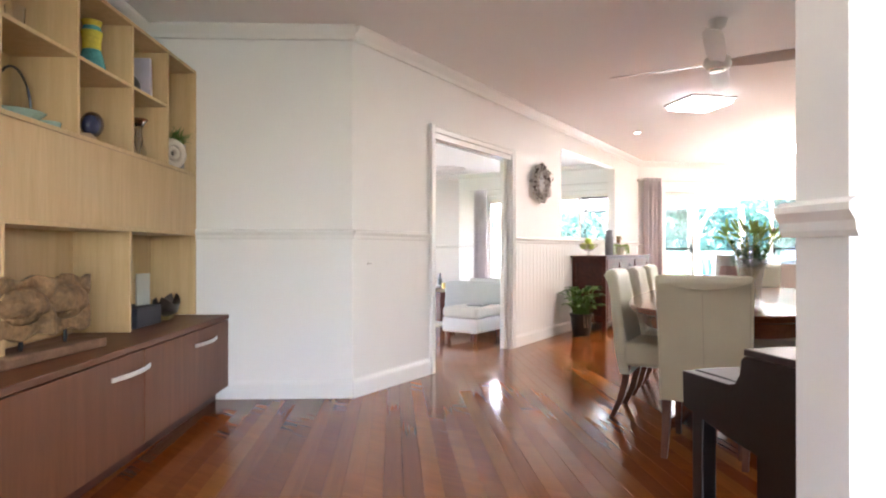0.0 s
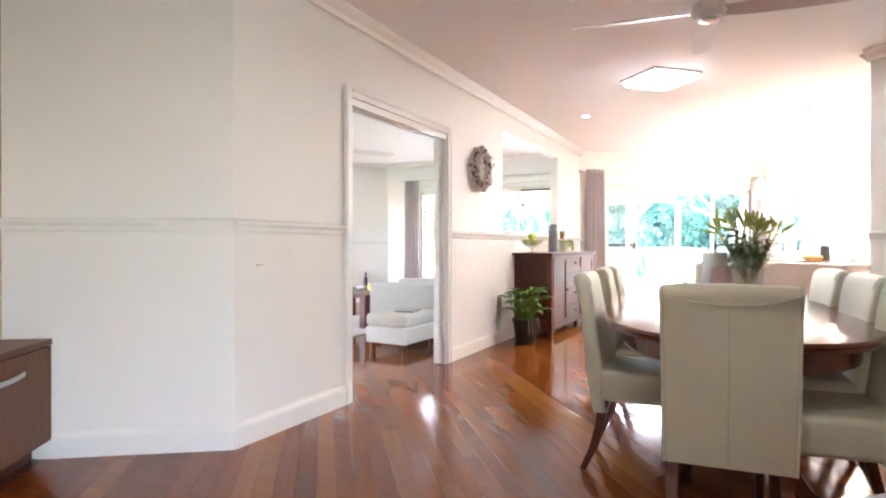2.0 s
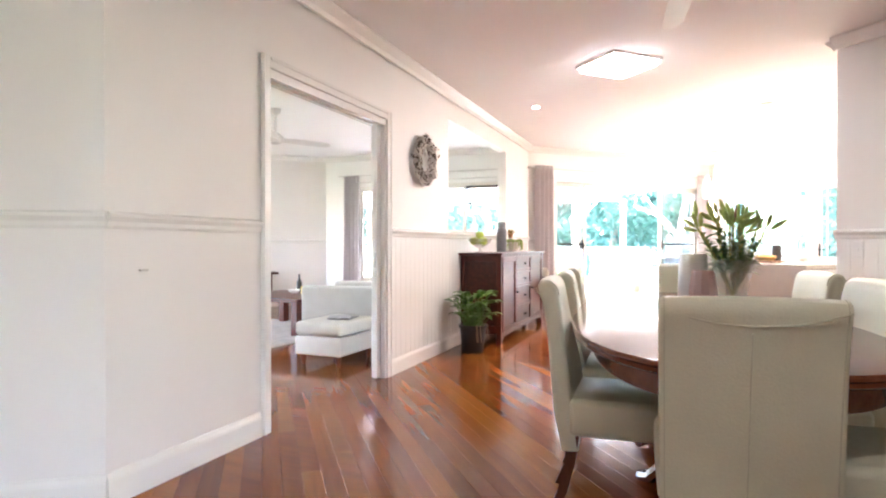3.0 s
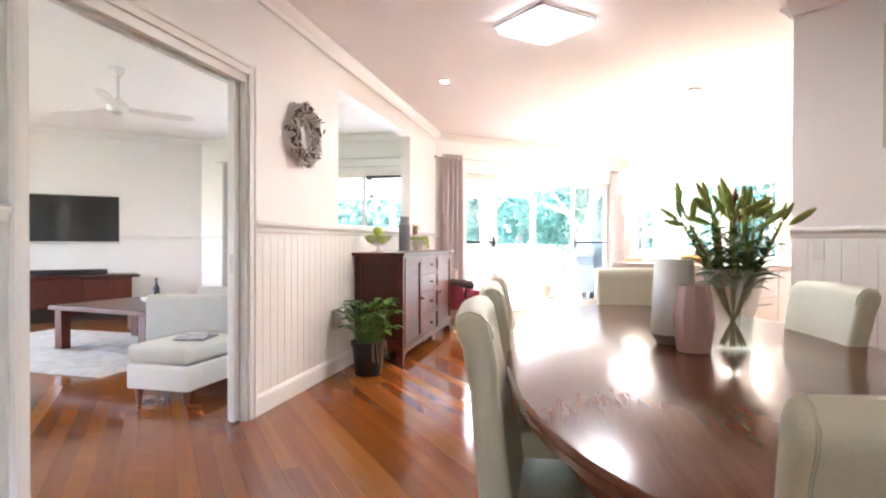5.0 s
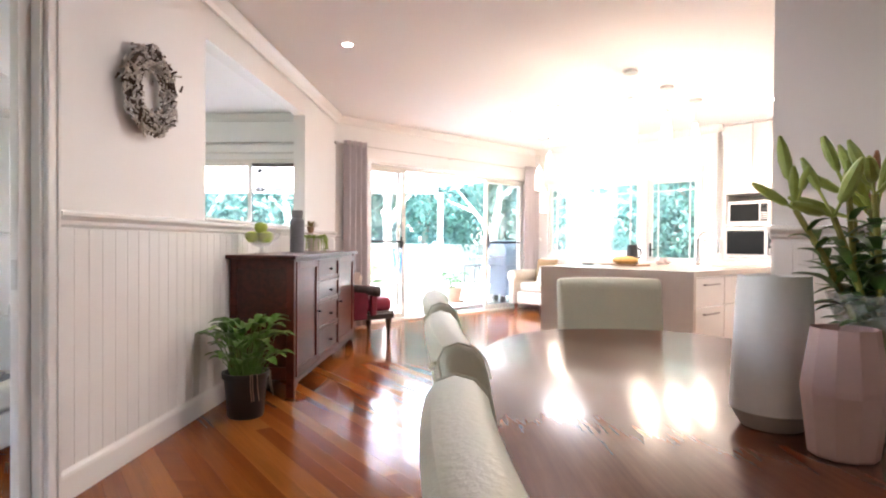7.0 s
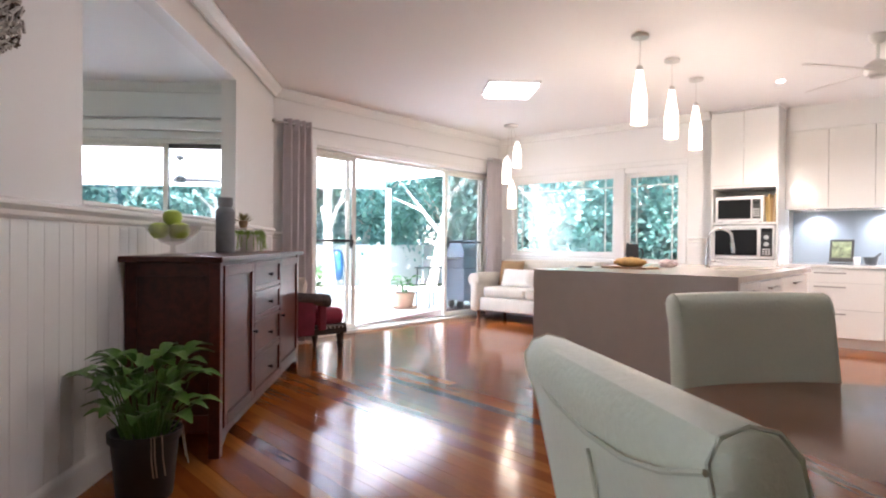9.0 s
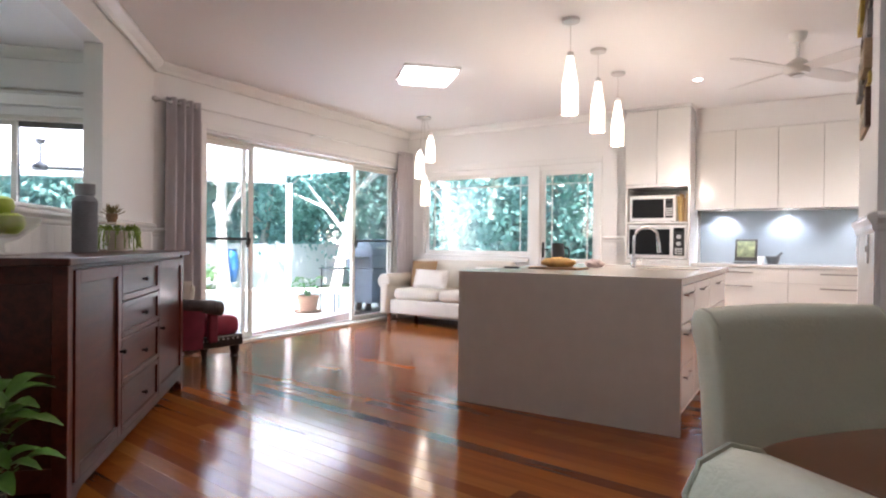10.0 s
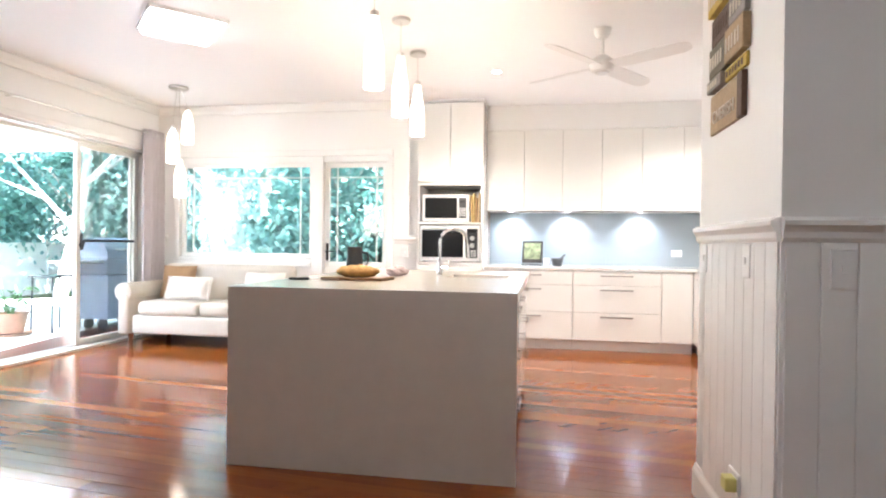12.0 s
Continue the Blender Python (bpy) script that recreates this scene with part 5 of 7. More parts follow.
NAVY = mat("navy_glass", (0.012, 0.02, 0.07), 0.06, var=0.4, scale=12, bump=0, coat=0.6)
own = bmesh.new()
bmesh.ops.create_uvsphere(own, u_segments=20, v_segments=12, radius=1, matrix=Matrix.Translation((0, 0.02, 0.12)) @ Matrix.Rotation(0.5, 4, "X") @ Matrix.Diagonal((0.05, 0.085, 0.07, 1)))
part("shell", own, NAVY, ob, smooth=True)
part("driftwood", tube([(0.0, -0.12, 0.02), (0.02, -0.05, 0.04), (0, 0.02, 0.045), (-0.02, 0.1, 0.03)], 0.028, 7, None, 0.6), mat("driftwood", (0.34, 0.24, 0.15), 0.8, var=0.3, scale=14, bump=0.15), ob, smooth=True)
ob = thing("glass_dish", hm(-1.34, -1.70, ZB + T + 0.0005), "shallow pale green glass dish with a dark hoop handle", "dish")
GREENGLASS = mat("pale_green_glass", (0.40, 0.55, 0.48), 0.12, var=0.2, scale=10, bump=0, coat=0.4)
part("dish", lathe([(0.05, 0), (0.08, 0.01), (0.125, 0.05), (0.12, 0.052), (0.07, 0.018), (0.0, 0.014)], 22), GREENGLASS, ob, smooth=True)
part("hoop", tube([(0, 0.12 * math.cos(a), 0.05 + 0.2 * math.sin(a)) for a in [math.pi * i / 14 for i in range(15)]], 0.006, 6), BLACK, ob, smooth=True)
tagged(part("small_dish", lathe([(0.02, 0), (0.045, 0.02), (0.05, 0.04), (0.045, 0.04), (0.0, 0.012)], 16), GREENGLASS, m=hm(-1.29, -1.53, ZB + T + 0.0005), smooth=True), "small pale green glass bowl on the shelf", "dish")
tagged(part("tumbler", lathe([(0.035, 0), (0.04, 0.12), (0.037, 0.12), (0.032, 0.006)], 16), VGLASS, m=hm(-1.32, -1.72, ZC + 0.0185), smooth=True), "clear glass tumbler on the shelf", "glass")
ob = thing("potted_plant", hm(-1.29, -0.11, ZB + T + 0.0005), "small grassy plant in a grey pot on the shelf", "plant")
part("pot", lathe([(0.05, 0), (0.06, 0.15), (0.062, 0.19), (0.054, 0.19), (0.05, 0.17)], 16), mat("grey_concrete_pot", (0.28, 0.26, 0.24), 0.8, var=0.15, scale=14, bump=0.05), ob, smooth=True)
bm = bmesh.new()
rng = random.Random(9)
for k in range(90):
    a, t_ = rng.uniform(0, 6.28), rng.uniform(0.2, 1.4)
    d = Vector((math.cos(a) * math.cos(t_), math.sin(a) * math.cos(t_), math.sin(t_)))
    blade_leaf(bm, (rng.uniform(-0.03, 0.03), rng.uniform(-0.03, 0.03), 0.18), Vector((0, 0, 0.18)) + d * rng.uniform(0.08, 0.15), 0.012, bend=0.2, seg=3)
part("foliage", bm, PLEAF, ob)
SHELLM = mat("cream_carved_shell", (0.66, 0.58, 0.50), 0.6, var=0.08, scale=14, bump=0.05)
ob = thing("ring_ornament", hm(-1.255, -0.25, ZB + T + 0.0005) @ Matrix.Rotation(radians(60), 4, "Z"), "cream carved ring ornament standing on the shelf", "ornament")
own = bmesh.new()
for R, r, off in ((0.078, 0.026, 0.0), (0.034, 0.018, 0.004)):
    rows = []
    for i in range(24):
        a = 2 * math.pi * i / 24
        rows.append([own.verts.new((math.cos(a) * (R + r * math.cos(b)), off + r * math.sin(b), 0.104 + math.sin(a) * 1.0 * (R + r * math.cos(b)))) for b in [2 * math.pi * j / 8 for j in range(8)]])
    for i in range(24):
        for j in range(8):
            own.faces.new((rows[i][j], rows[(i + 1) % 24][j], rows[(i + 1) % 24][(j + 1) % 8], rows[i][(j + 1) % 8]))
part("ring", own, SHELLM, ob, smooth=True)
# carved mask panel on its stand, below
MASK = mat("worn_gilt_timber", (0.21, 0.125, 0.055), 0.7, var=0.7, scale=9, bump=0.25, fine=45)
mk = thing("carving", hm(-1.19, -1.735, 0.624) @ Matrix.Rotation(radians(-6), 4, "Z"), "worn gilt carved timber panel with two closed eyes", "carving")
part("base", box((0.14, 0.62, 0.045), (0.02, 0, 0), 0.01), wood("driftwood_base", (0.10, 0.05, 0.03), (0.26, 0.15, 0.09), 0.7, (1, 1, 1), 12, 0), mk)
bm = bmesh.new()
nx, nz = 48, 26
g = {}
for i in range(nx + 1):
    for j in range(nz + 1):
        y, z = (i / nx - 0.5) * 0.56, 0.10 + 0.25 * j / nz + 0.012 * math.sin(i * 0.4)
        bulge = 0.0
        for cy in (-0.13, 0.13):
            e = ((y - cy) / 0.1) ** 2 + ((z - 0.235) / 0.055) ** 2
            bulge += 0.055 * math.exp(-e * e) - 0.03 * math.exp(-((e - 1.6) ** 2) * 5) * (1.0 if z > 0.225 else 0.35) - 0.025 * math.exp(-(((z - 0.205 + 0.6 * (y - cy) ** 2) / 0.006) ** 2)) * (1.0 if e < 1.2 else 0.0)
        bulge += 0.03 * math.exp(-(y / 0.03) ** 2)
        g[i, j] = bm.verts.new((bulge, y, z))
for i in range(nx):
    for j in range(nz):
        bm.faces.new((g[i, j], g[i + 1, j], g[i + 1, j + 1], g[i, j + 1]))
msk = part("panel", bm, MASK, mk, smooth=True)
md = msk.modifiers.new("thickness", "SOLIDIFY")
md.thickness = 0.025
for y in (-0.12, 0.14):
    part("spike", lathe([(0.006, 0), (0.01, 0.02), (0.007, 0.07)], 8, (0.0, y, 0.044)), BLACK, mk)
tagged(part("storage_box", box((0.24, 0.32, 0.12), (0, 0, 0), 0.006), mat("navy_box", (0.02, 0.022, 0.035), 0.6, var=0.15, scale=10, bump=0.02), m=hm(-1.34, -0.66, 0.624)), "dark navy keepsake box on the cabinet", "box")
tagged(part("glass_plaque", box((0.012, 0.12, 0.2), (0, 0, 0), 0.002), mat("frosted_glass", (0.62, 0.66, 0.64), 0.35, var=0.05, bump=0, trans=0.5), m=hm(-1.30, -0.585, 0.745) @ Matrix.Rotation(radians(-12), 4, "Z")), "frosted glass plaque standing on the box", "plaque")
ob = thing("carved_bowl", hm(-1.27, -0.31, 0.624) @ Matrix.Rotation(radians(10), 4, "Z"), "long dark carved timber boat bowl", "bowl")
bm = bmesh.new()
rows = []
for i in range(13):
    f = i / 12 * 2 - 1
    w, lift = 0.075 * math.sqrt(max(0.02, 1 - f * f * 0.95)), 0.07 * f * f
    rows.append([bm.verts.new((w * x, 0.2 * f, 0.02 + lift + z)) for x, z in ((-1, 0.075), (-0.8, 0.02), (0, 0.0), (0.8, 0.02), (1, 0.075), (0.8, 0.07), (0, 0.035), (-0.8, 0.07))])
for a, b in zip(rows, rows[1:]):
    for k in range(8):
        bm.faces.new((a[k], a[(k + 1) % 8], b[(k + 1) % 8], b[k]))
bm.faces.new(rows[0])
bm.faces.new(rows[-1][::-1])
part("hull", bm, DARKLEG, ob, smooth=True)
part("foot", box((0.06, 0.16, 0.024), (0, 0, 0), 0.004), mat("gilt_foot", (0.30, 0.22, 0.09), 0.6, var=0.3, scale=20, bump=0.05), ob)
# ---- kitchen ----
KM = Matrix.Rotation(radians(-45), 4, "Z")


def km(u, v, z=0.0, turn=0.0):
    return Matrix.Translation(kp(u, v, z)) @ KM @ Matrix.Rotation(radians(turn), 4, "Z")


WTOP = mat("white_stone_top", (0.74, 0.73, 0.70), 0.15, var=0.03, scale=14, bump=0, fine=300, coat=0.3)
SINK = mat("satin_steel", (0.55, 0.55, 0.54), 0.3, 1.0, var=0.04, scale=20, bump=0)
KICK = mat("kick_laminate", (0.70, 0.68, 0.64), 0.4, var=0.02, bump=0)


def pull(parent, x0, x1, y, z):
    """A flat steel bar pull along local x, on short stems."""
    bm = box((x1 - x0, 0.008, 0.014), ((x0 + x1) / 2, y - 0.028, z - 0.007), 0.002)
    for x in (x0 + 0.02, x1 - 0.02):
        box((0.01, 0.026, 0.01), (x, y - 0.013, z - 0.005), 0.001, bm)
    return part("handle", bm, PULLSTEEL, parent, "flat brushed steel bar pull")


IW, IL = 1.46, 2.35
isl = thing("island_bench", km(-5.671, 7.237), "kitchen island with a grey stone waterfall end", "kitchen island")
# local: x along u, y along v
part("waterfall_end", box((IW, 0.04, 0.906), (0, 0.02, 0.0), 0.0015), STONE, isl, "warm grey stone slab reaching the floor")
bm = bmesh.new()
sx0, sx1, sy0, sy1 = 0.18, 0.60, 1.25, 1.62   # sink cut-out
for a0, a1, b0, b1 in ((-IW / 2, sx0, 0.0402, IL), (sx1, IW / 2, 0.0402, IL), (sx0, sx1, 0.0402, sy0), (sx0, sx1, sy1, IL)):
    box((a1 - a0, b1 - b0, 0.04), ((a0 + a1) / 2, (b0 + b1) / 2, 0.866), 0, bm)
bmesh.ops.remove_doubles(bm, verts=bm.verts[:], dist=0.0005)
part("worktop", bm, STONE, isl, "polished grey stone worktop")
bm = bmesh.new()
box((sx1 - sx0 + 0.02, sy1 - sy0 + 0.02, 0.01), ((sx0 + sx1) / 2, (sy0 + sy1) / 2, 0.72), 0, bm)
for a0, a1, b0, b1 in ((sx0 - 0.012, sx0 - 0.002, sy0, sy1), (sx1 + 0.002, sx1 + 0.012, sy0, sy1), (sx0, sx1, sy0 - 0.012, sy0 - 0.002), (sx0, sx1, sy1 + 0.002, sy1 + 0.012)):
    box((a1 - a0, b1 - b0, 0.135), ((a0 + a1) / 2, (b0 + b1) / 2, 0.73), 0, bm)
part("sink", bm, SINK, isl, "steel undermount sink")
part("body", box((IW - 0.06, IL - 0.08, 0.76), (-0.012, IL / 2 + 0.02, 0.1), 0.002), GLOSSWHITE, isl)
part("plinth", box((IW - 0.14, IL - 0.14, 0.099), (-0.01, IL / 2 + 0.02, 0.001), 0.002), KICK, isl)
for k, (y0, y1) in enumerate(((0.05, 0.62), (0.63, 1.3), (1.31, 2.3))):
    for z0, z1 in (((0.105, 0.36), (0.365, 0.62), (0.625, 0.855)) if k != 1 else ((0.105, 0.62), (0.625, 0.855))):
        d = part("drawer", box((0.018, y1 - y0 - 0.004, z1 - z0 - 0.004), (IW / 2 - 0.033, (y0 + y1) / 2, z0), 0.0015), GLOSSWHITE, isl)
        bm = box((0.008, 0.26, 0.014), (IW / 2 + 0.004, (y0 + y1) / 2, z1 - 0.065), 0.002)
        for y in ((y0 + y1) / 2 - 0.11, (y0 + y1) / 2 + 0.11):
            box((0.026, 0.01, 0.01), (IW / 2 - 0.011, y, z1 - 0.063), 0.001, bm)
        part("handle", bm, PULLSTEEL, d, "flat brushed steel bar pull")
tap = thing("kitchen_tap", km(-5.571, 8.707, 0.907), "chrome gooseneck kitchen tap beside the sink", "tap")
CHROME = mat("chrome", (0.75, 0.75, 0.76), 0.08, 1.0, var=0, bump=0)
part("base", lathe([(0.026, 0), (0.026, 0.006), (0.02, 0.01), (0.02, 0.09), (0.016, 0.1)], 18), CHROME, tap, smooth=True)
part("neck", tube([(0, 0, 0.09), (0, 0, 0.24)] + [(0.1 - 0.1 * math.cos(a), 0, 0.24 + 0.1 * math.sin(a)) for a in [math.pi * i / 12 for i in range(1, 11)]] + [(0.198, 0, 0.215)], 0.012, 12), CHROME, tap, smooth=True)
part("spray_head", tube([(0.197, 0, 0.22), (0.205, 0, 0.13)], 0.017, 12), CHROME, tap, smooth=True)
part("lever", tube([(0.015, 0, 0.055), (0.06, 0, 0.058), (0.065, 0, 0.11)], 0.008, 8), CHROME, tap, smooth=True)
board = tagged(part("cutting_board", box((0.40, 0.22, 0.016), (0, 0, 0), 0.004), wood("board_timber", (0.16, 0.08, 0.035), (0.30, 0.17, 0.08), 0.5, (1, 10, 10), 5, 0), m=km(-5.956, 7.98, 0.907, -6)), "timber cutting board on the island", "cutting board")
BREAD = mat("golden_crust", (0.56, 0.34, 0.11), 0.65, var=0.3, scale=16, bump=0.1, fine=70)
bm = bmesh.new()
bmesh.ops.create_uvsphere(bm, u_segments=28, v_segments=14, radius=1)
for v in bm.verts:
    v.co = Vector((v.co.x * 0.145, v.co.y * 0.06, max(0.0, 0.034 + v.co.z * 0.038 + 0.006 * math.sin(v.co.x * 16))))
tagged(part("bread_loaf", bm, BREAD, m=km(-5.956, 7.98, 0.924, -4), smooth=True), "golden crusty bread loaf on the cutting board", "bread")
knife = thing("bread_knife", km(-6.156, 7.85, 0.907, 12), "bread knife with a black handle on the island", "knife")
part("handle", box((0.12, 0.02, 0.016), (-0.12, 0, 0), 0.005), BLACK, knife)
part("blade", box((0.17, 0.024, 0.002), (0.03, 0, 0.007)), STEEL, knife)
jug = thing("water_jug", km(-6.106, 8.37, 0.907, 10), "dark grey ceramic jug on the island", "jug")
JUG = mat("charcoal_ceramic", (0.035, 0.037, 0.042), 0.5, var=0.15, scale=14, bump=0.01)
part("body", lathe([(0.056, 0), (0.06, 0.01), (0.055, 0.12), (0.05, 0.19), (0.053, 0.2), (0.047, 0.2), (0.048, 0.12), (0.0, 0.012)], 22), JUG, jug, smooth=True)
part("handle", tube([(0.05, 0, 0.165), (0.085, 0, 0.155), (0.095, 0, 0.11), (0.08, 0, 0.07), (0.054, 0, 0.06)], 0.008, 8), JUG, jug, smooth=True)
bag = bmesh.new()
rng = random.Random(6)
bmesh.ops.create_icosphere(bag, subdivisions=3, radius=1)
for v in bag.verts:
    n_ = noise.noise(v.co * 2.2) * 0.35
    v.co = Vector((v.co.x * 0.075 * (1 + n_), v.co.y * 0.05 * (1 + n_), max(0, 0.03 + v.co.z * 0.04 * (1 + n_))))
tagged(part("paper_bag", bag, mat("pale_pink_paper", (0.55, 0.44, 0.43), 0.7, var=0.1, scale=14, bump=0.1), m=km(-5.836, 8.50, 0.907, 20)), "crumpled pale paper bread bag on the island", "paper bag")

# oven tower
TV_ = 10.87
tw = thing("oven_tower", km(-5.8475, TV_), "tall gloss white oven tower with an open niche", "cabinet")
tx0, tx1 = -6.21 + 5.8475, -5.485 + 5.8475
part("side_panel", box((0.02, 0.58, 2.70), (tx0 + 0.01, 0.31, 0.0), 0.001), GLOSSWHITE, tw)
part("side_panel", box((0.02, 0.58, 2.70), (tx1 - 0.01, 0.31, 0.0), 0.001), GLOSSWHITE, tw)
part("back_panel", box((tx1 - tx0 - 0.04, 0.02, 0.93), (0.0, 0.58, 0.90), 0.001), KICK, tw)
part("shelf", box((tx1 - tx0 - 0.04, 0.56, 0.02), (0.0, 0.285, 1.358), 0.001), GLOSSWHITE, tw)
part("shelf", box((tx1 - tx0 - 0.04, 0.57, 0.03), (0.0, 0.29, 0.91), 0.001), GLOSSWHITE, tw)
part("shelf", box((tx1 - tx0 - 0.04, 0.57, 0.03), (0.0, 0.29, 1.785), 0.001), GLOSSWHITE, tw)
xm = 0.0
part("door", box((-tx0 - 0.0035, 0.02, 0.87), (tx0 / 2, 0.008, 1.82), 0.0015), GLOSSWHITE, tw)
part("door", box((tx1 - 0.0035, 0.02, 0.87), (tx1 / 2, 0.008, 1.82), 0.0015), GLOSSWHITE, tw)
part("door", box((tx1 - tx0 - 0.044, 0.02, 0.79), (0, 0.008, 0.11), 0.0015), GLOSSWHITE, tw)
part("plinth", box((tx1 - tx0 - 0.044, 0.02, 0.1), (0, 0.06, 0.001), 0.001), KICK, tw)
MWHITE = mat("appliance_white", (0.76, 0.76, 0.75), 0.3, var=0.02, bump=0)
BLACKGLASS = mat("black_glass", (0.008, 0.008, 0.009), 0.3, var=0, bump=0, spec=0.12)
mw = thing("microwave_oven", km(-5.90, TV_ + 0.03, 1.379), "white microwave oven in the tower niche", "microwave")
part("case", box((0.52, 0.4, 0.3), (0, 0.2, 0.008), 0.006), MWHITE, mw)
part("door_glass", box((0.36, 0.012, 0.225), (-0.05, -0.004, 0.045), 0.003), BLACKGLASS, mw, "black glass door")
part("keypad", box((0.085, 0.01, 0.225), (0.19, -0.003, 0.045), 0.002), BLACK, mw)
for i in range(4):
    for j in range(3):
        part("key", box((0.018, 0.006, 0.014), (0.165 + j * 0.025, -0.008, 0.07 + i * 0.025), 0.001), MWHITE, mw)
part("display", box((0.06, 0.006, 0.025), (0.19, -0.008, 0.215), 0.001), BLACKGLASS, mw)
for x in (-0.22, 0.22):
    part("foot", box((0.03, 0.3, 0.008), (x, 0.2, 0.0)), BLACK, mw)
ov = thing("oven", km(-5.8475, TV_ + 0.012, 0.943), "built-in white microwave oven with round dials", "oven")
part("case", box((0.66, 0.45, 0.39), (0, 0.23, 0.008), 0.006), MWHITE, ov)
part("door_glass", box((0.46, 0.014, 0.30), (-0.08, -0.002, 0.05), 0.003), BLACKGLASS, ov, "black glass door")
part("trim_bar", box((0.46, 0.018, 0.02), (-0.08, -0.004, 0.36), 0.004), STEEL, ov)
part("keypad", box((0.12, 0.012, 0.32), (0.25, -0.001, 0.045), 0.002), BLACK, ov)
part("display", box((0.09, 0.008, 0.04), (0.25, -0.01, 0.32), 0.001), BLACKGLASS, ov)
for z in (0.26, 0.18):
    part("dial", lathe([(0.026, 0), (0.026, 0.012), (0.02, 0.02)], 18, (0.25, -0.006, z), turn=Matrix.Rotation(radians(90), 4, "X")), STEEL, ov)
for i in range(3):
    for j in range(3):
        part("key", box((0.022, 0.006, 0.016), (0.22 + j * 0.03, -0.009, 0.06 + i * 0.026), 0.001), MWHITE, ov)
for x in (-0.3, 0.3):
    part("foot", box((0.03, 0.3, 0.008), (x, 0.23, 0.0)), BLACK, ov)
for k, (x, h, c) in enumerate(((-5.61, 0.3, (0.45, 0.30, 0.10)), (-5.59, 0.33, (0.55, 0.40, 0.16)), (-5.567, 0.28, (0.38, 0.22, 0.09)), (-5.545, 0.33, (0.50, 0.36, 0.2)))):
    tagged(part("book", box((0.018, 0.22, h), (0, 0.11, 0), 0.002), mat("cookbook_spine_%s" % "abcd"[k], c, 0.6, var=0.15, scale=12, bump=0), m=km(x, TV_ + 0.1, 1.379) @ Matrix.Rotation(radians(-4 + 2 * k), 4, "Y")), "tan cookbook standing in the tower niche", "book", "cookbooks in the niche")

# lower cabinets, worktop, splashback, uppers
BV = 11.0


def lower_unit(u0, u1, fronts, handle_span):
    ob = thing("base_cabinet", km(u0, BV), "gloss white kitchen base cabinet with steel bar pulls", "cabinet", "kitchen base cabinets")
    w = u1 - u0
    part("body", box((w - 0.002, 0.57, 0.75), (w / 2, 0.31, 0.115), 0.001), GLOSSWHITE, ob)
    part("plinth", box((w - 0.002, 0.02, 0.113), (w / 2, 0.07, 0.001), 0.001), KICK, ob)
    for z0, z1 in fronts:
        d = part("drawer" if handle_span else "door", box((w - 0.005, 0.02, z1 - z0 - 0.004), (w / 2, 0.01, z0), 0.0015), GLOSSWHITE, ob)
        if handle_span:
            pull(d, w / 2 - handle_span / 2, w / 2 + handle_span / 2, 0.0, z1 - 0.05)
    return ob


DR = ((0.115, 0.42), (0.42, 0.712), (0.712, 0.864))
lower_unit(-5.48, -4.51, DR, 0.30)
lower_unit(-4.51, -3.59, DR, 0.34)
lower_unit(-3.59, -3.27, ((0.115, 0.864),), 0)
side_run = thing("base_cabinet", km(-3.27, BV), "gloss white return run of kitchen cabinets", "cabinet", "kitchen base cabinets")
part("body", box((0.64, 2.6, 0.75), (0.345, -0.72, 0.115), 0.001), GLOSSWHITE, side_run)
part("plinth", box((0.02, 2.6, 0.113), (0.07, -0.72, 0.001), 0.001), KICK, side_run)
for y0 in (-0.62, -1.24, -1.86):
    d = part("drawer", box((0.02, 0.612, 0.745), (0.012, y0 + 0.306, 0.116), 0.0015), GLOSSWHITE, side_run)
    bm = box((0.008, 0.2, 0.014), (-0.026, y0 + 0.306, 0.8), 0.002)
    for y in (y0 + 0.22, y0 + 0.39):
        box((0.026, 0.01, 0.01), (-0.012, y, 0.802), 0.001, bm)
    part("handle", bm, PULLSTEEL, d, "flat brushed steel bar pull")
wt = thing("kitchen_worktop", km(-5.48, BV - 0.01), "pale polished stone kitchen worktop along the wall", "worktop")
part("slab", box((2.98, 0.61, 0.034), (1.49, 0.303, 0.868), 0.003), WTOP, wt)
part("slab", box((0.74, 2.0, 0.034), (2.61, -1.003, 0.868), 0.003), WTOP, wt)
SPLASH = mat("grey_glass_splashback", (0.27, 0.31, 0.34), 0.08, var=0.02, scale=2, bump=0, coat=0.6)
tagged(part("splashback", box((2.96, 0.008, 0.62), (1.49, 0.0, 0.0), 0.001), SPLASH, m=km(-5.48, 11.612, 0.904)), "blue-grey glass splashback above the worktop", "splashback", kind="structure")
UV = 11.24
for k in range(7):
    u0 = -5.484 + k * 0.43
    ob = thing("wall_cupboard", km(u0, UV), "handleless gloss white wall cupboard reaching the ceiling", "cabinet", "kitchen wall cupboards")
    part("body", box((0.427, 0.33, 0.90), (0.2145, 0.185, 1.537), 0.001), GLOSSWHITE, ob)
    part("door", box((0.4256, 0.018, 0.912), (0.2145, 0.009, 1.53), 0.002), GLOSSWHITE, ob)
tagged(part("bulkhead", box((3.06, 0.35, CEIL - 2.448), (1.53, 0.185, 0.0)), WHITE, m=km(-5.484, UV, 2.447)), "white bulkhead above the cupboards", "bulkhead", kind="structure")
tagged(part("bulkhead", box((0.735, 0.6, CEIL - 2.703), (0, 0.3, 0.0)), WHITE, m=km(-5.8475, TV_ + 0.004, 2.702)), "white bulkhead above the oven tower", "bulkhead", kind="structure")

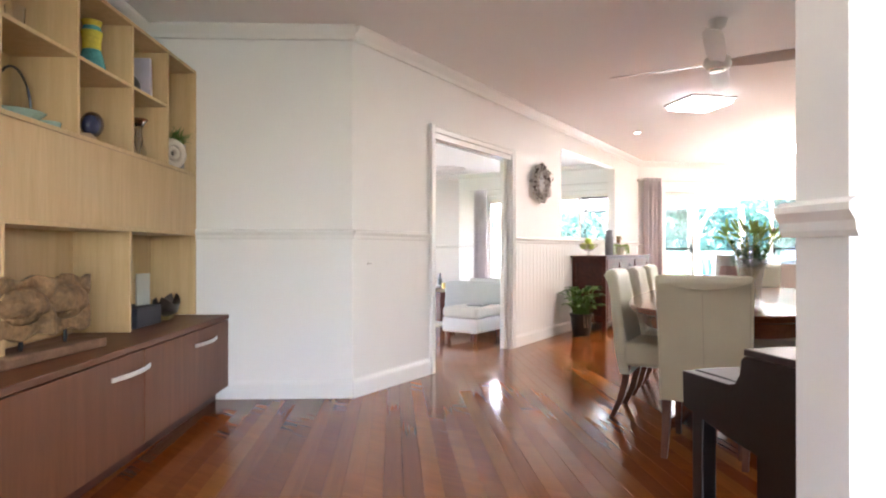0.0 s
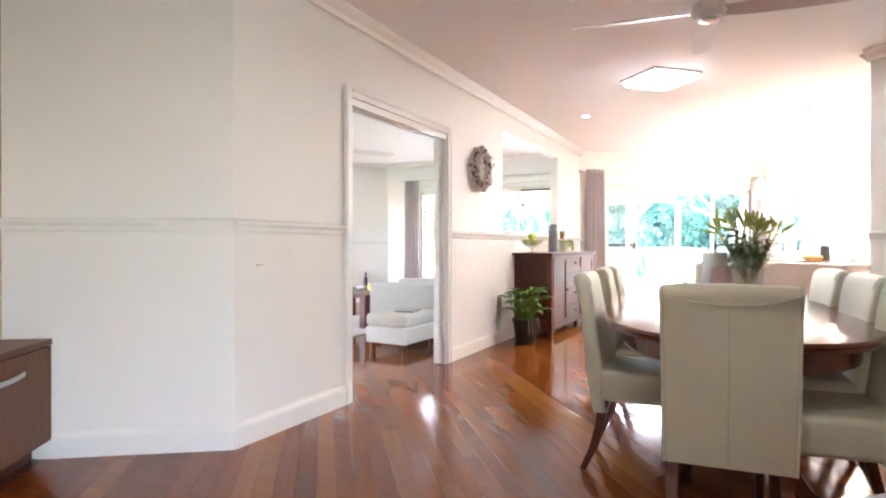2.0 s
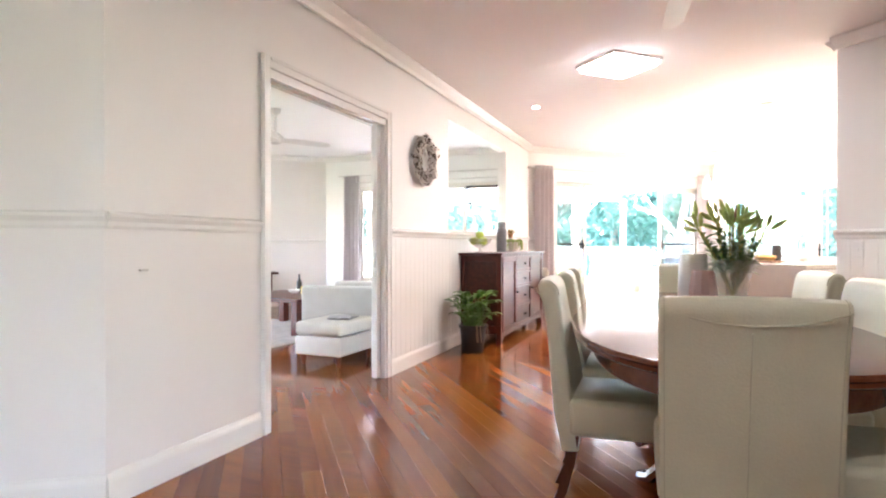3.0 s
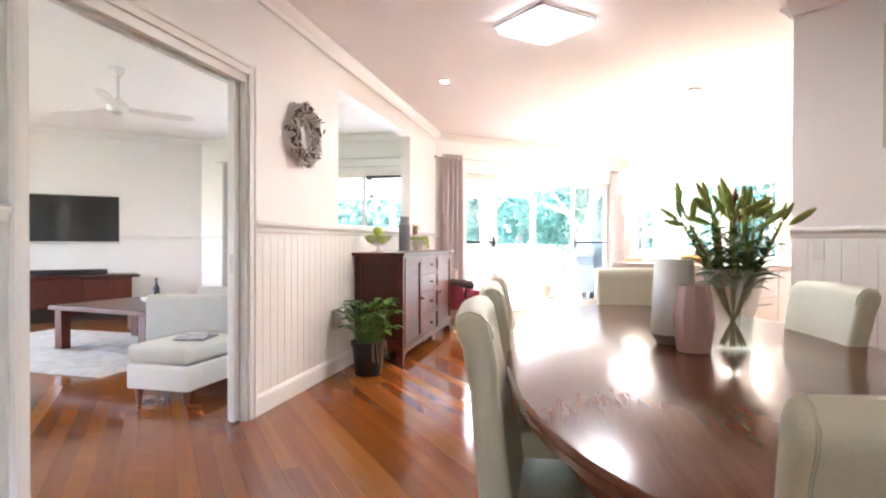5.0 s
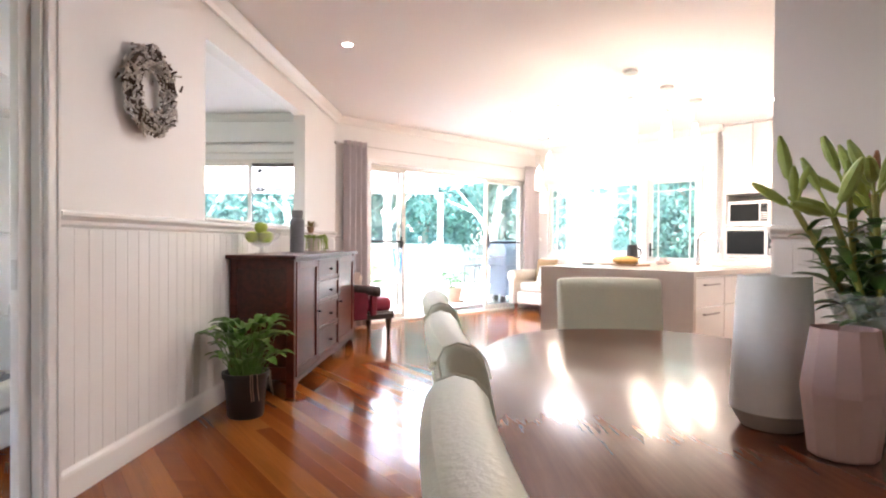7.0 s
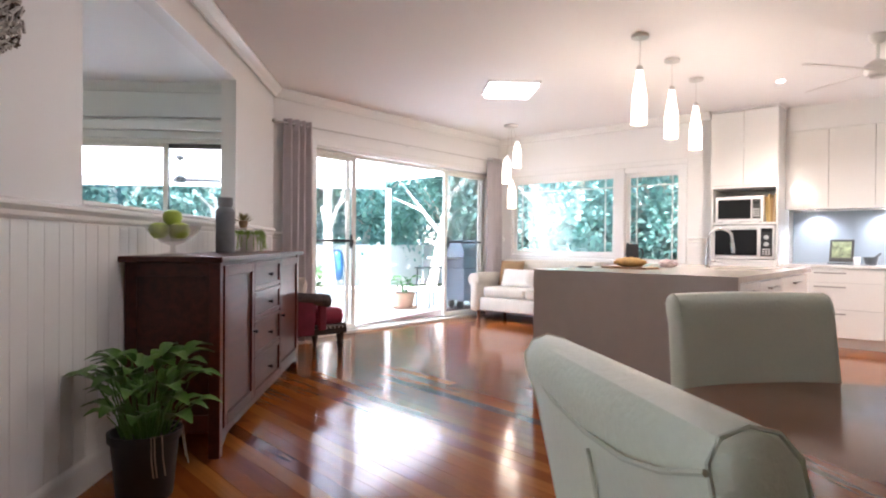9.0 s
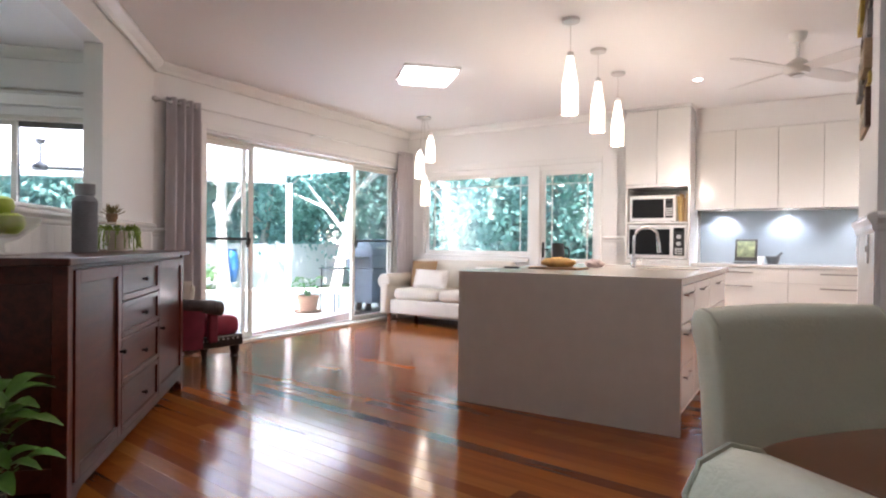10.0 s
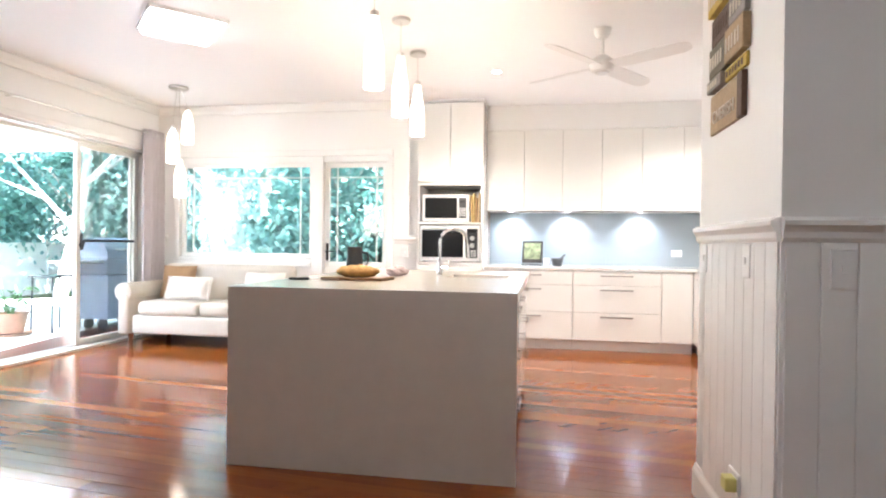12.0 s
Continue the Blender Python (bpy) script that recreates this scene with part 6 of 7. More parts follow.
LIT = mat("lit_lamp_lens", (1.0, 0.97, 0.92), 0.4, var=0, emit=3.0)
for u in (-5.2, -4.55, -3.75):
    ob = thing("under_cupboard_light", km(u, 11.42, 1.521), "small round lit light under the cupboard", "light", "under-cupboard lights")
    part("ring", lathe([(0.036, 0.0), (0.036, 0.008), (0.026, 0.008), (0.026, 0.0)], 18, closed=False), STEEL, ob)
    part("lens", lathe([(0.026, 0.002), (0.026, 0.006)], 18), LIT, ob, "glowing lens")
    lamp("under_cupboard_lamp", "SPOT", look(kp(u, 11.48, 1.515), kp(u, 11.54, 0.9)), 3, (0.95, 0.98, 1.0), spread=130)
# things on the worktop
ob = thing("recipe_stand", km(-4.96, 11.45, 0.904, -6), "dark wire stand holding a colourful recipe card", "stand")
part("stand", box((0.24, 0.012, 0.26), (0, 0.03, 0.03), 0.002), BLACK, ob, m=Matrix.Rotation(radians(-10), 4, "X"))
part("foot", box((0.24, 0.09, 0.012), (0, 0, 0), 0.002), BLACK, ob)
part("card", box((0.19, 0.004, 0.19), (0, 0.018, 0.075)), mat("recipe_card_print", (0.20, 0.24, 0.13), 0.4, var=0.95, scale=14, bump=0), ob, "card with a blurred food picture", m=Matrix.Rotation(radians(-10), 4, "X"))
tagged(part("cup", lathe([(0.028, 0), (0.036, 0.085), (0.033, 0.085), (0.025, 0.006)], 18), MWHITE, m=km(-4.79, 11.34, 0.904), smooth=True), "small white cup on the worktop", "cup")
ob = thing("mortar", km(-4.67, 11.39, 0.904), "dark stone mortar with its pestle", "mortar")
part("bowl", lathe([(0.05, 0), (0.055, 0.01), (0.075, 0.085), (0.062, 0.085), (0.04, 0.03), (0.0, 0.02)], 18), DARKGREY, ob, smooth=True)
part("pestle", tube([(0, 0, 0.04), (0.09, 0.01, 0.13)], 0.013, 8), DARKGREY, ob, smooth=True)


def plate(m, w, h, label, rockers=1, category="switch", colour=None):
    """A wall plate lying against a wall; local y points into the wall."""
    ob = thing("light_switch" if category == "switch" else "power_point", m, label, category)
    part("plate", box((w, 0.01, h), (0, -0.005, -h / 2), 0.003), MWHITE, ob)
    for k in range(rockers):
        part("rocker", box((0.014, 0.008, 0.026), ((k - (rockers - 1) / 2) * 0.03, -0.011, -0.012), 0.002), MWHITE, ob)
    return ob


plate(km(-6.36, WV - 0.002, 1.04), 0.075, 0.118, "white light switch beside the glazed back door")
plate(km(-3.32, 11.604, 1.06), 0.115, 0.075, "white double power point on the splashback", 2, "power point")

# sofa by the window
sofa = thing("sofa", km(-8.42, 10.52), "cream two-seat sofa with rolled arms under the window", "sofa")
part("base", box((1.56, 0.74, 0.2), (0, 0.02, 0.13), 0.03, seg=3), LINEN, sofa, smooth=True)
for x in (-0.36, 0.36):
    part("seat_cushion", box((0.715, 0.66, 0.15), (x, -0.03, 0.33), 0.055, seg=5), LINEN, sofa, smooth=True)
for x in (-0.86, 0.86):
    bm = box((0.12, 0.78, 0.44), (x, 0.0, 0.12), 0.03, seg=3)
    lathe([(0.02, -0.405), (0.095, -0.39), (0.1, -0.3), (0.1, 0.36), (0.02, 0.39)], 20, (x * 1.02, 0, 0.575), bm, Matrix.Rotation(radians(90), 4, "X"))
    part("arm", bm, LINEN, sofa, smooth=True)
bm = box((1.62, 0.2, 0.62), (0, 0.29, 0.25), 0.08, seg=5)
part("backrest", bm, LINEN, sofa, smooth=True)
for x in (-0.8, 0.8):
    for y in (-0.33, 0.33):
        part("leg", lathe([(0.018, 0), (0.03, 0.03), (0.022, 0.05), (0.035, 0.13)], 12, (x, y, 0.001)), LEGWOOD, sofa, smooth=True)
TAN = mat("tan_cushion", (0.33, 0.21, 0.11), 0.85, var=0.1, scale=10, bump=0.06, fine=200)
IVORY = mat("ivory_cushion", (0.72, 0.69, 0.64), 0.85, var=0.04, scale=12, bump=0.08, fine=150)
cushion("cushion", km(-8.95, 10.58, 0.485) @ Matrix.Rotation(radians(-14), 4, "X"), 0.42, 0.38, 0.13, TAN, "square tan cushion on the sofa")
cushion("cushion", km(-8.72, 10.42, 0.485) @ Matrix.Rotation(radians(-20), 4, "X"), 0.5, 0.27, 0.13, IVORY, "fringed ivory cushion on the sofa", True)
cushion("cushion", km(-7.86, 10.46, 0.485, 6) @ Matrix.Rotation(radians(-30), 4, "X"), 0.46, 0.36, 0.14, IVORY, "ivory cushion slumped on the sofa")

# pendants
OPAL = mat("lit_opal_glass", (1.0, 0.88, 0.66), 0.3, var=0, emit=0.45)


def pendant_glass(parent, x, y, zb, zt, r=0.058, power=1.5):
    body = part("shade", lathe([(r, zb), (r * 1.02, zb + 0.02), (r, zb + 0.2), (r * 0.72, zb + 0.3), (r * 0.45, zt - 0.02), (r * 0.42, zt)], 22, (x, y, 0)), OPAL, parent, "glowing opal glass bottle shade", smooth=True)
    part("cap", lathe([(r * 0.44, zt), (r * 0.44, zt + 0.03), (0.008, zt + 0.04)], 16, (x, y, 0)), STEEL, parent)
    part("flex", tube([(x, y, zt + 0.035), (x * 0.3, y * 0.3, CEIL - 0.02)], 0.0025, 6), STEEL, parent)
    lamp("pendant_lamp", "POINT", Matrix.Translation(parent.matrix_basis.translation + Vector((x, y, zb - 0.06))), power, (1.0, 0.83, 0.62), radius=0.05)


for u, v in ((-5.817, 7.806), (-5.845, 8.56), (-5.881, 9.298)):
    ob = thing("pendant_light", Matrix.Translation(kp(u, v)), "lit opal glass pendant light above the island", "pendant light", "pendants above the island")
    part("canopy", lathe([(0.062, CEIL - 0.026), (0.066, CEIL - 0.022), (0.066, CEIL - 0.002)], 22), STEEL, ob, smooth=True)
    pendant_glass(ob, 0, 0, 2.04, 2.455)
ob = thing("pendant_light", Matrix.Translation(kp(-8.572, 10.034)), "cluster of three lit opal glass pendants", "pendant light")
part("canopy", lathe([(0.09, CEIL - 0.026), (0.095, CEIL - 0.022), (0.095, CEIL - 0.002)], 22), STEEL, ob, smooth=True)
for x, y, z in ((0.11, 0.09, 2.165), (-0.07, -0.10, 1.925), (0.02, -0.02, 1.59)):
    pendant_glass(ob, x, y, z, z + 0.345, power=0.22)


def ceiling_fan(x, y, label, span=0.66, turn=0.0, drop=0.3, body=None, z=CEIL, blades=4):
    ob = thing("ceiling_fan", pose(x, y, 0, 0, 0, turn), label, "ceiling fan")
    m_ = body or mat("fan_white", (0.74, 0.73, 0.71), 0.35, var=0.02, bump=0)
    part("canopy", lathe([(0.03, z - 0.075), (0.055, z - 0.05), (0.065, z - 0.004)], 22), m_, ob, smooth=True)
    part("rod", lathe([(0.013, z - drop + 0.05), (0.013, z - 0.07)], 14), m_, ob, smooth=True)
    h = z - drop
    part("motor", lathe([(0.03, h - 0.07), (0.075, h - 0.065), (0.095, h - 0.03), (0.09, h + 0.01), (0.05, h + 0.04), (0.02, h + 0.06)], 26), m_, ob, smooth=True)
    part("cap", lathe([(0.01, h - 0.085), (0.045, h - 0.082), (0.055, h - 0.07)], 22), STEEL, ob, smooth=True)
    for k in range(blades):
        a = 2 * math.pi * k / blades
        bm = bmesh.new()
        rows = []
        for f, w in ((0.08, 0.045), (0.16, 0.05), (0.3, 0.062), (0.6, 0.066), (0.9, 0.06), (0.97, 0.045), (1.0, 0.02)):
            r = f * span
            rows.append([bm.verts.new((r, s * w, h - 0.03 - s * w * 0.24 + t_)) for s, t_ in ((-1, 0), (1, 0), (1, 0.007), (-1, 0.007))])
        for p, q in zip(rows, rows[1:]):
            for i in range(4):
                bm.faces.new((p[i], p[(i + 1) % 4], q[(i + 1) % 4], q[i]))
        bm.faces.new(rows[0])
        bm.faces.new(rows[-1][::-1])
        part("blade", bm, m_, ob, m=Matrix.Rotation(a, 4, "Z"))
    return ob


ceiling_fan(0.475, 5.06, "white ceiling fan with steel hub above the dining table", 0.75, 6, 0.29)
ceiling_fan(3.2, 9.45, "white four-blade ceiling fan in the kitchen", 0.66, 8, 0.25)
ceiling_fan(-4.0, 7.80, "white three-blade ceiling fan in the living room", 0.72, 60, 0.34, blades=3)
ceiling_fan(-3.85, 14.45, "steel ceiling fan under the patio roof", 0.66, 8, 0.35, DARKGREY, 2.42, 3)

# ceiling lights
DIFF = mat("lit_skylight_diffuser", (1.0, 0.98, 0.95), 0.5, var=0, emit=0.8)
for x, y, r in ((-0.045, 7.41, 0), (0.675, 11.21, 45)):
    ob = thing("skylight", pose(x, y, CEIL - 0.03, 0, 0, r + 45), "square lit skylight diffuser set in the ceiling", "skylight", "skylight diffusers")
    bm = bmesh.new()
    for k in range(4):
        box((0.53, 0.018, 0.028), (0, 0.256, 0), 0.004, bm)
        bm.transform(Matrix.Rotation(math.pi / 2, 4, "Z"))
    part("surround", bm, TRIM, ob)
    # bulges below the ceiling only to imitate the soft glow around the pane
    part("diffuser", box((0.494, 0.494, 0.075), (0, 0, -0.045), 0.035, seg=4), DIFF, ob, "bright frosted diffuser, bulged to cast a glow on the ceiling", smooth=True)
SPOTLIT = mat("lit_downlight", (1.0, 0.96, 0.90), 0.4, var=0, emit=4.0)
# first two positions are measured; the other five are guessed and add fill
for x, y, p in ((-1.088, 8.817, 1.2), (3.268, 10.721, 13), (0.35, 2.1, 1.2), (1.6, 5.9, 1), (-5.2, 7.3, 1.2), (-3.4, 9.3, 1.2), (4.9, 9.6, 13)):
    ob = thing("downlight", pose(x, y, CEIL - 0.012), "small round lit downlight in the ceiling", "downlight", "ceiling downlights")
    part("ring", lathe([(0.044, 0.0), (0.047, 0.004), (0.047, 0.011), (0.034, 0.011), (0.034, 0.002)], 20, closed=False), TRIM, ob)
    part("lens", lathe([(0.034, 0.004), (0.034, 0.01)], 20), SPOTLIT, ob, "glowing lens")
    lamp("downlight_lamp", "SPOT", look((x, y, CEIL - 0.02), (x, y, 0)), p, (1.0, 0.91, 0.76), spread=140)

# ---- wall things ----
SM = Matrix.Rotation(radians(-135), 4, "Z")
sign = thing("wall_sign", Matrix.Translation(kp(-4.122, 6.92, 1.60)) @ SM, "timber word-block sign hung on the wall", "sign")
# local y points into the wall
BOARDC = [mat("sign_%s" % n_, c, 0.75, var=0.2, scale=18, bump=0.06) for n_, c in (("grey", (0.26, 0.24, 0.22)), ("tan", (0.36, 0.26, 0.15)), ("ochre", (0.48, 0.34, 0.06)), ("brown", (0.10, 0.06, 0.04)), ("olive", (0.12, 0.105, 0.075)))]
INK = mat("sign_lettering", (0.62, 0.56, 0.46), 0.7, var=0.05, bump=0)
part("backing", box((0.46, 0.03, 0.86), (0, 0.018, 0.0), 0.004), BOARDC[3], sign)
rows_ = ((0.0, 0.17, (0.37, 0.06)), (0.175, 0.055, (0.2, 0.25)), (0.235, 0.13, (0.24, 0.22)), (0.37, 0.12, (0.26, 0.19)), (0.495, 0.12, (0.22, 0.24)), (0.62, 0.13, (0.27, 0.17)), (0.755, 0.1, (0.18, 0.28)))
k = 0
for z, h, ws_ in rows_:
    x = -0.23
    for w in ws_:
        blk = part("block", box((w - 0.006, 0.02 + 0.008 * (k % 3), h - 0.006), (x + w / 2, 0.0 - 0.004 * (k % 3), z + 0.003), 0.003), BOARDC[(k * 2 + 1) % 5], sign)
        if k == 0:
            cv = bpy.data.curves.new("word", "FONT")
            cv.body, cv.size, cv.extrude, cv.align_x = "CHERISH", 0.07, 0.002, "CENTER"
            tx = new("word", cv)
            deps = bpy.context.evaluated_depsgraph_get()
            me = bpy.data.meshes.new_from_object(tx.evaluated_get(deps))
            bpy.data.objects.remove(tx)
            me.materials.clear()
            me.materials.append(INK)
            part("lettering", me, None, blk, "pale painted letters", m=pose(x + w / 2, -0.0125, z + 0.045, 90, 0, 0))
        else:
            bm = bmesh.new()
            for i in range(int(w / 0.035) - 1):
                box((0.018, 0.002, h * 0.42), (x + 0.03 + i * 0.035, -0.0115 - 0.008 * (k % 3), z + h * 0.28), 0, bm)
            part("lettering", bm, INK if k % 3 else BOARDC[3], blk)
        x += w
        k += 1
SWM = Matrix.Rotation(radians(-45), 4, "Z")
plate(Matrix.Translation(kp(-3.95, 6.398, 1.07)) @ SWM, 0.075, 0.118, "white single light switch on the wall")
# local y of these plates points along +u, into the wall
for v in (6.68, 7.22):
    plate(Matrix.Translation(kp(-4.121, v, 1.085)) @ SM, 0.075, 0.118, "white light switch below the chair rail")
pp = plate(Matrix.Translation(kp(-4.128, 6.76, 0.285)) @ SM, 0.115, 0.075, "white power point low on the wall", 2, "power point")
tagged(part("plug_adaptor", box((0.06, 0.04, 0.05), (0, 0, 0), 0.006), mat("pale_yellow_plastic", (0.60, 0.58, 0.20), 0.4, var=0.05, bump=0), m=Matrix.Translation(kp(-4.160, 6.73, 0.262)) @ SM), "pale yellow plug adaptor in the power point", "plug")
pic = thing("framed_picture", Matrix.Translation(kp(-3.30, 6.384, 1.69)) @ SWM, "framed grey print hanging on the wall", "picture")
part("picture_border", box((0.58, 0.025, 0.74), (0, 0.0, 0), 0.006), mat("pale_timber_border", (0.55, 0.50, 0.44), 0.5, var=0.08, scale=12, bump=0.02), pic)
part("mount", box((0.52, 0.004, 0.68), (0, -0.0135, 0.03)), MWHITE, pic)
part("print", box((0.40, 0.003, 0.54), (0, -0.0165, 0.10)), mat("grey_print", (0.20, 0.20, 0.20), 0.5, var=0.8, scale=9, bump=0), pic, "blurred grey print")
tagged(part("door_stop_hook", box((0.045, 0.012, 0.012), (0, 0, 0), 0.003), STEEL, m=pose(WX + 0.007, 3.95, 0.985, 0, 0, 90)), "small steel hook on the white wall", "hook")

# ---- living room ----
SCREEN = mat("screen_glass", (0.01, 0.01, 0.012), 0.12, var=0, bump=0)
LM = Matrix.Rotation(radians(45), 4, "Z")
telly = thing("television", Matrix.Translation((-6.80, 10.20, 1.08)) @ LM, "wall-mounted black television with a silver edge", "television")
part("bezel", box((1.11, 0.05, 0.70), (0, 0.0, 0), 0.006), STEEL, telly)
part("screen", box((1.09, 0.01, 0.66), (0, -0.026, 0.03), 0.003), SCREEN, telly, "switched-off black screen")
part("wall_mount", box((0.3, 0.09, 0.3), (0, 0.07, 0.2)), BLACK, telly)
unit = thing("tv_cabinet", Matrix.Translation((-6.83, 9.92, 0.001)) @ LM, "low dark timber television cabinet", "cabinet")
part("top", box((2.0, 0.5, 0.035), (0, 0, 0.60), 0.006), DARKWOOD, unit)
part("body", box((1.8, 0.42, 0.42), (0, 0.01, 0.18), 0.005), DARKWOOD, unit)
part("plinth", box((1.7, 0.36, 0.18), (0, 0.02, 0.0), 0.005), DARKLEG, unit)
for x in (-0.6, 0.0, 0.6):
    d = part("drawer", box((0.56, 0.02, 0.36), (x, -0.205, 0.21), 0.004), DARKWOOD, unit)
    part("knob", lathe([(0.008, 0), (0.014, 0.02), (0.006, 0.028)], 12, (x, -0.215, 0.4), turn=Matrix.Rotation(radians(90), 4, "X")), BLACK, d)
tagged(part("soundbar", box((1.02, 0.09, 0.075), (0, 0, 0), 0.015), BLACK, m=Matrix.Translation((-6.80, 10.03, 0.638)) @ LM), "long black soundbar on the television cabinet", "soundbar")
RUG = mat("cream_shag_rug", (0.62, 0.58, 0.53), 0.95, var=0.2, scale=10, bump=0.4, fine=90)
bm = bmesh.new()
bmesh.ops.create_grid(bm, x_segments=70, y_segments=50, size=1)
for v in bm.verts:
    edge = 0.03 * noise.noise(v.co * 9)
    v.co = Vector((v.co.x * 1.35 + edge, v.co.y * 0.95 + edge, 0.028 + 0.010 * noise.noise(v.co * 30) if max(abs(v.co.x), abs(v.co.y)) < 0.99 else 0.004))
tagged(part("rug", bm, RUG, m=pose(-4.86, 8.16, 0.0, 0, 0, -4), smooth=True), "cream shaggy rug on the living room boards", "rug")
ct = thing("coffee_table", pose(-4.2, 8.35, 0.038, 0, 0, -10), "square dark timber coffee table on the rug", "coffee table")
part("tabletop", box((1.32, 1.05, 0.045), (0, 0, 0.39), 0.006), DARKWOOD, ct)
for x in (-0.57, 0.57):
    for y in (-0.44, 0.44):
        part("leg", box((0.1, 0.1, 0.39), (x, y, 0.0), 0.006), DARKWOOD, ct)
    part("rail", box((0.03, 0.8, 0.07), (x, 0, 0.315), 0.003), DARKWOOD, ct)
BRASS = mat("brass_tin", (0.55, 0.40, 0.13), 0.3, 0.9, var=0.08, bump=0)
tagged(part("candle_tin", lathe([(0.045, 0), (0.045, 0.09), (0.04, 0.09), (0.04, 0.02)], 18), BRASS, m=pose(-4.08, 8.5, 0.474), smooth=True), "brass candle tin on the coffee table", "candle")
tagged(part("stone_bowl", lathe([(0.04, 0), (0.07, 0.02), (0.075, 0.045), (0.06, 0.04), (0.0, 0.02)], 18), CERAMIC, m=pose(-4.24, 8.5, 0.474), smooth=True), "small pale stone bowl on the coffee table", "bowl")
tagged(part("black_bottle", lathe([(0.035, 0), (0.036, 0.13), (0.014, 0.18), (0.014, 0.24)], 16), BLACK, m=pose(-4.3, 8.7, 0.474), smooth=True), "small black bottle on the coffee table", "bottle")
GREYFAB = mat("pale_grey_upholstery", (0.48, 0.47, 0.445), 0.85, var=0.05, scale=8, bump=0.05, fine=240)
ls = thing("armchair", pose(-2.837, 7.70, 0.002, 0, 0, 8), "pale grey upholstered armchair beside the ottoman", "armchair")
# a wide chair that faces away from the doorway wall
part("base", box((0.95, 0.9, 0.24), (0, 0.1, 0.08), 0.02), GREYFAB, ls, smooth=True)
part("seat_cushion", box((0.64, 0.7, 0.16), (-0.02, 0.05, 0.325), 0.045, seg=4), GREYFAB, ls, smooth=True)
part("arm", box((0.95, 0.16, 0.58), (0, -0.33, 0.09), 0.03, seg=3), GREYFAB, ls, smooth=True)
part("arm", box((0.95, 0.16, 0.58), (0, 0.53, 0.09), 0.03, seg=3), GREYFAB, ls, smooth=True)
part("backrest", box((0.2, 0.98, 0.72), (0.40, 0.1, 0.09), 0.05, seg=4), GREYFAB, ls, smooth=True)
for x in (-0.4, 0.4):
    for y in (-0.32, 0.52):
        part("leg", box((0.05, 0.05, 0.09), (x, y, 0), 0.004), LEGWOOD, ls)
cushion("cushion", pose(-2.60, 7.92, 0.50, 0, 0, 83) @ Matrix.Rotation(radians(16), 4, "X"), 0.44, 0.42, 0.14, GREYFAB, "pale grey cushion on the armchair")
ot = thing("ottoman", pose(-2.58, 6.86, 0.001, 0, 0, -2), "cream upholstered ottoman on short timber feet", "ottoman")
part("base", box((0.49, 0.66, 0.17), (0, 0, 0.1), 0.012, seg=3), IVORY, ot, smooth=True)
part("top_cushion", box((0.50, 0.67, 0.13), (0, 0, 0.272), 0.04, seg=4), LINEN, ot, smooth=True)
for x in (-0.19, 0.19):
    for y in (-0.27, 0.27):
        part("leg", lathe([(0.018, 0), (0.032, 0.1)], 12, (x, y, 0)), LEGWOOD, ot)
tagged(part("magazine", box((0.21, 0.28, 0.01), (0, 0, 0), 0.002), mat("magazine_cover", (0.34, 0.32, 0.32), 0.4, var=0.7, scale=12, bump=0), m=pose(-2.56, 6.87, 0.4125, 0, 0, 25)), "magazine lying on the ottoman", "magazine")
tagged(part("magazine", box((0.2, 0.27, 0.008), (0, 0, 0), 0.002), mat("magazine_cover_dark", (0.12, 0.12, 0.13), 0.4, var=0.7, scale=12, bump=0), m=pose(-2.53, 6.90, 0.403, 0, 0, 10)), "dark magazine lying on the ottoman", "magazine")
moulding("chair_rail", RAIL, 1.135, (-8.6, LY - 2.98), (-5.62, LY), (1, -1), "white moulded timber chair rail in the living room")
moulding("baseboard", BASE, 0.002, (-8.6, LY - 2.98), (-5.62, LY), (1, -1), "white painted timber skirting board")
moulding("chair_rail", RAIL, 1.135, (-5.62, LY), (-4.97, LY), (0, -1), "white moulded timber chair rail in the living room")
for p, q, o in (((-8.6, LY - 2.98), (-5.62, LY), (1, -1)), ((-5.62, LY), (WX - 0.12, LY), (0, -1)), ((WX - 0.12, 11.4), (WX - 0.12, 3.8), (-1, 0))):
    moulding("cornice", CORNICE, CEIL - 0.004, p, q, o, "white moulded plaster cornice under the ceiling")

# ---- pieces: lining boards and floor boards ----
LB = box((0.0988, 0.006, 1.0))
bmesh.ops.bevel(LB, geom=[e for e in LB.edges if abs(e.verts[0].co.z - e.verts[1].co.z) > 0.5], offset=0.0025, segments=1, affect="EDGES")
LBM = mesh_of(LB, "lining_board", TRIM)


def lining(wall_name, p, q, out, skip=()):
    """Upright V-jointed boards from skirting to chair rail."""
    host = bpy.data.objects[wall_name]
    p, q = Vector((p[0], p[1], 0)), Vector((q[0], q[1], 0))
    d, o = (q - p).normalized(), Vector((out[0], out[1], 0)).normalized()
    turn = math.atan2(d.y, d.x)
    for i in range(int((q - p).length / 0.1)):
        s = 0.05 + 0.1 * i
        if any(a < s < b for a, b in skip):
            continue
        c = p + d * s + o * 0.0035
        part("lining_board", LBM, None, host, m=Matrix.Translation((c.x, c.y, 0.13)) @ Matrix.Diagonal((1, 1, 1.035 if wall_name == "wall_dining" else 1.018, 1)) @ Matrix.Rotation(turn, 4, "Z"))


lining("wall_dining", (WX, 6.43), (WX, 11.5), (1, 0))
lining("wall_sign", kp(-4.12, 6.41), kp(-4.12, 7.3), kp(-1, 0))
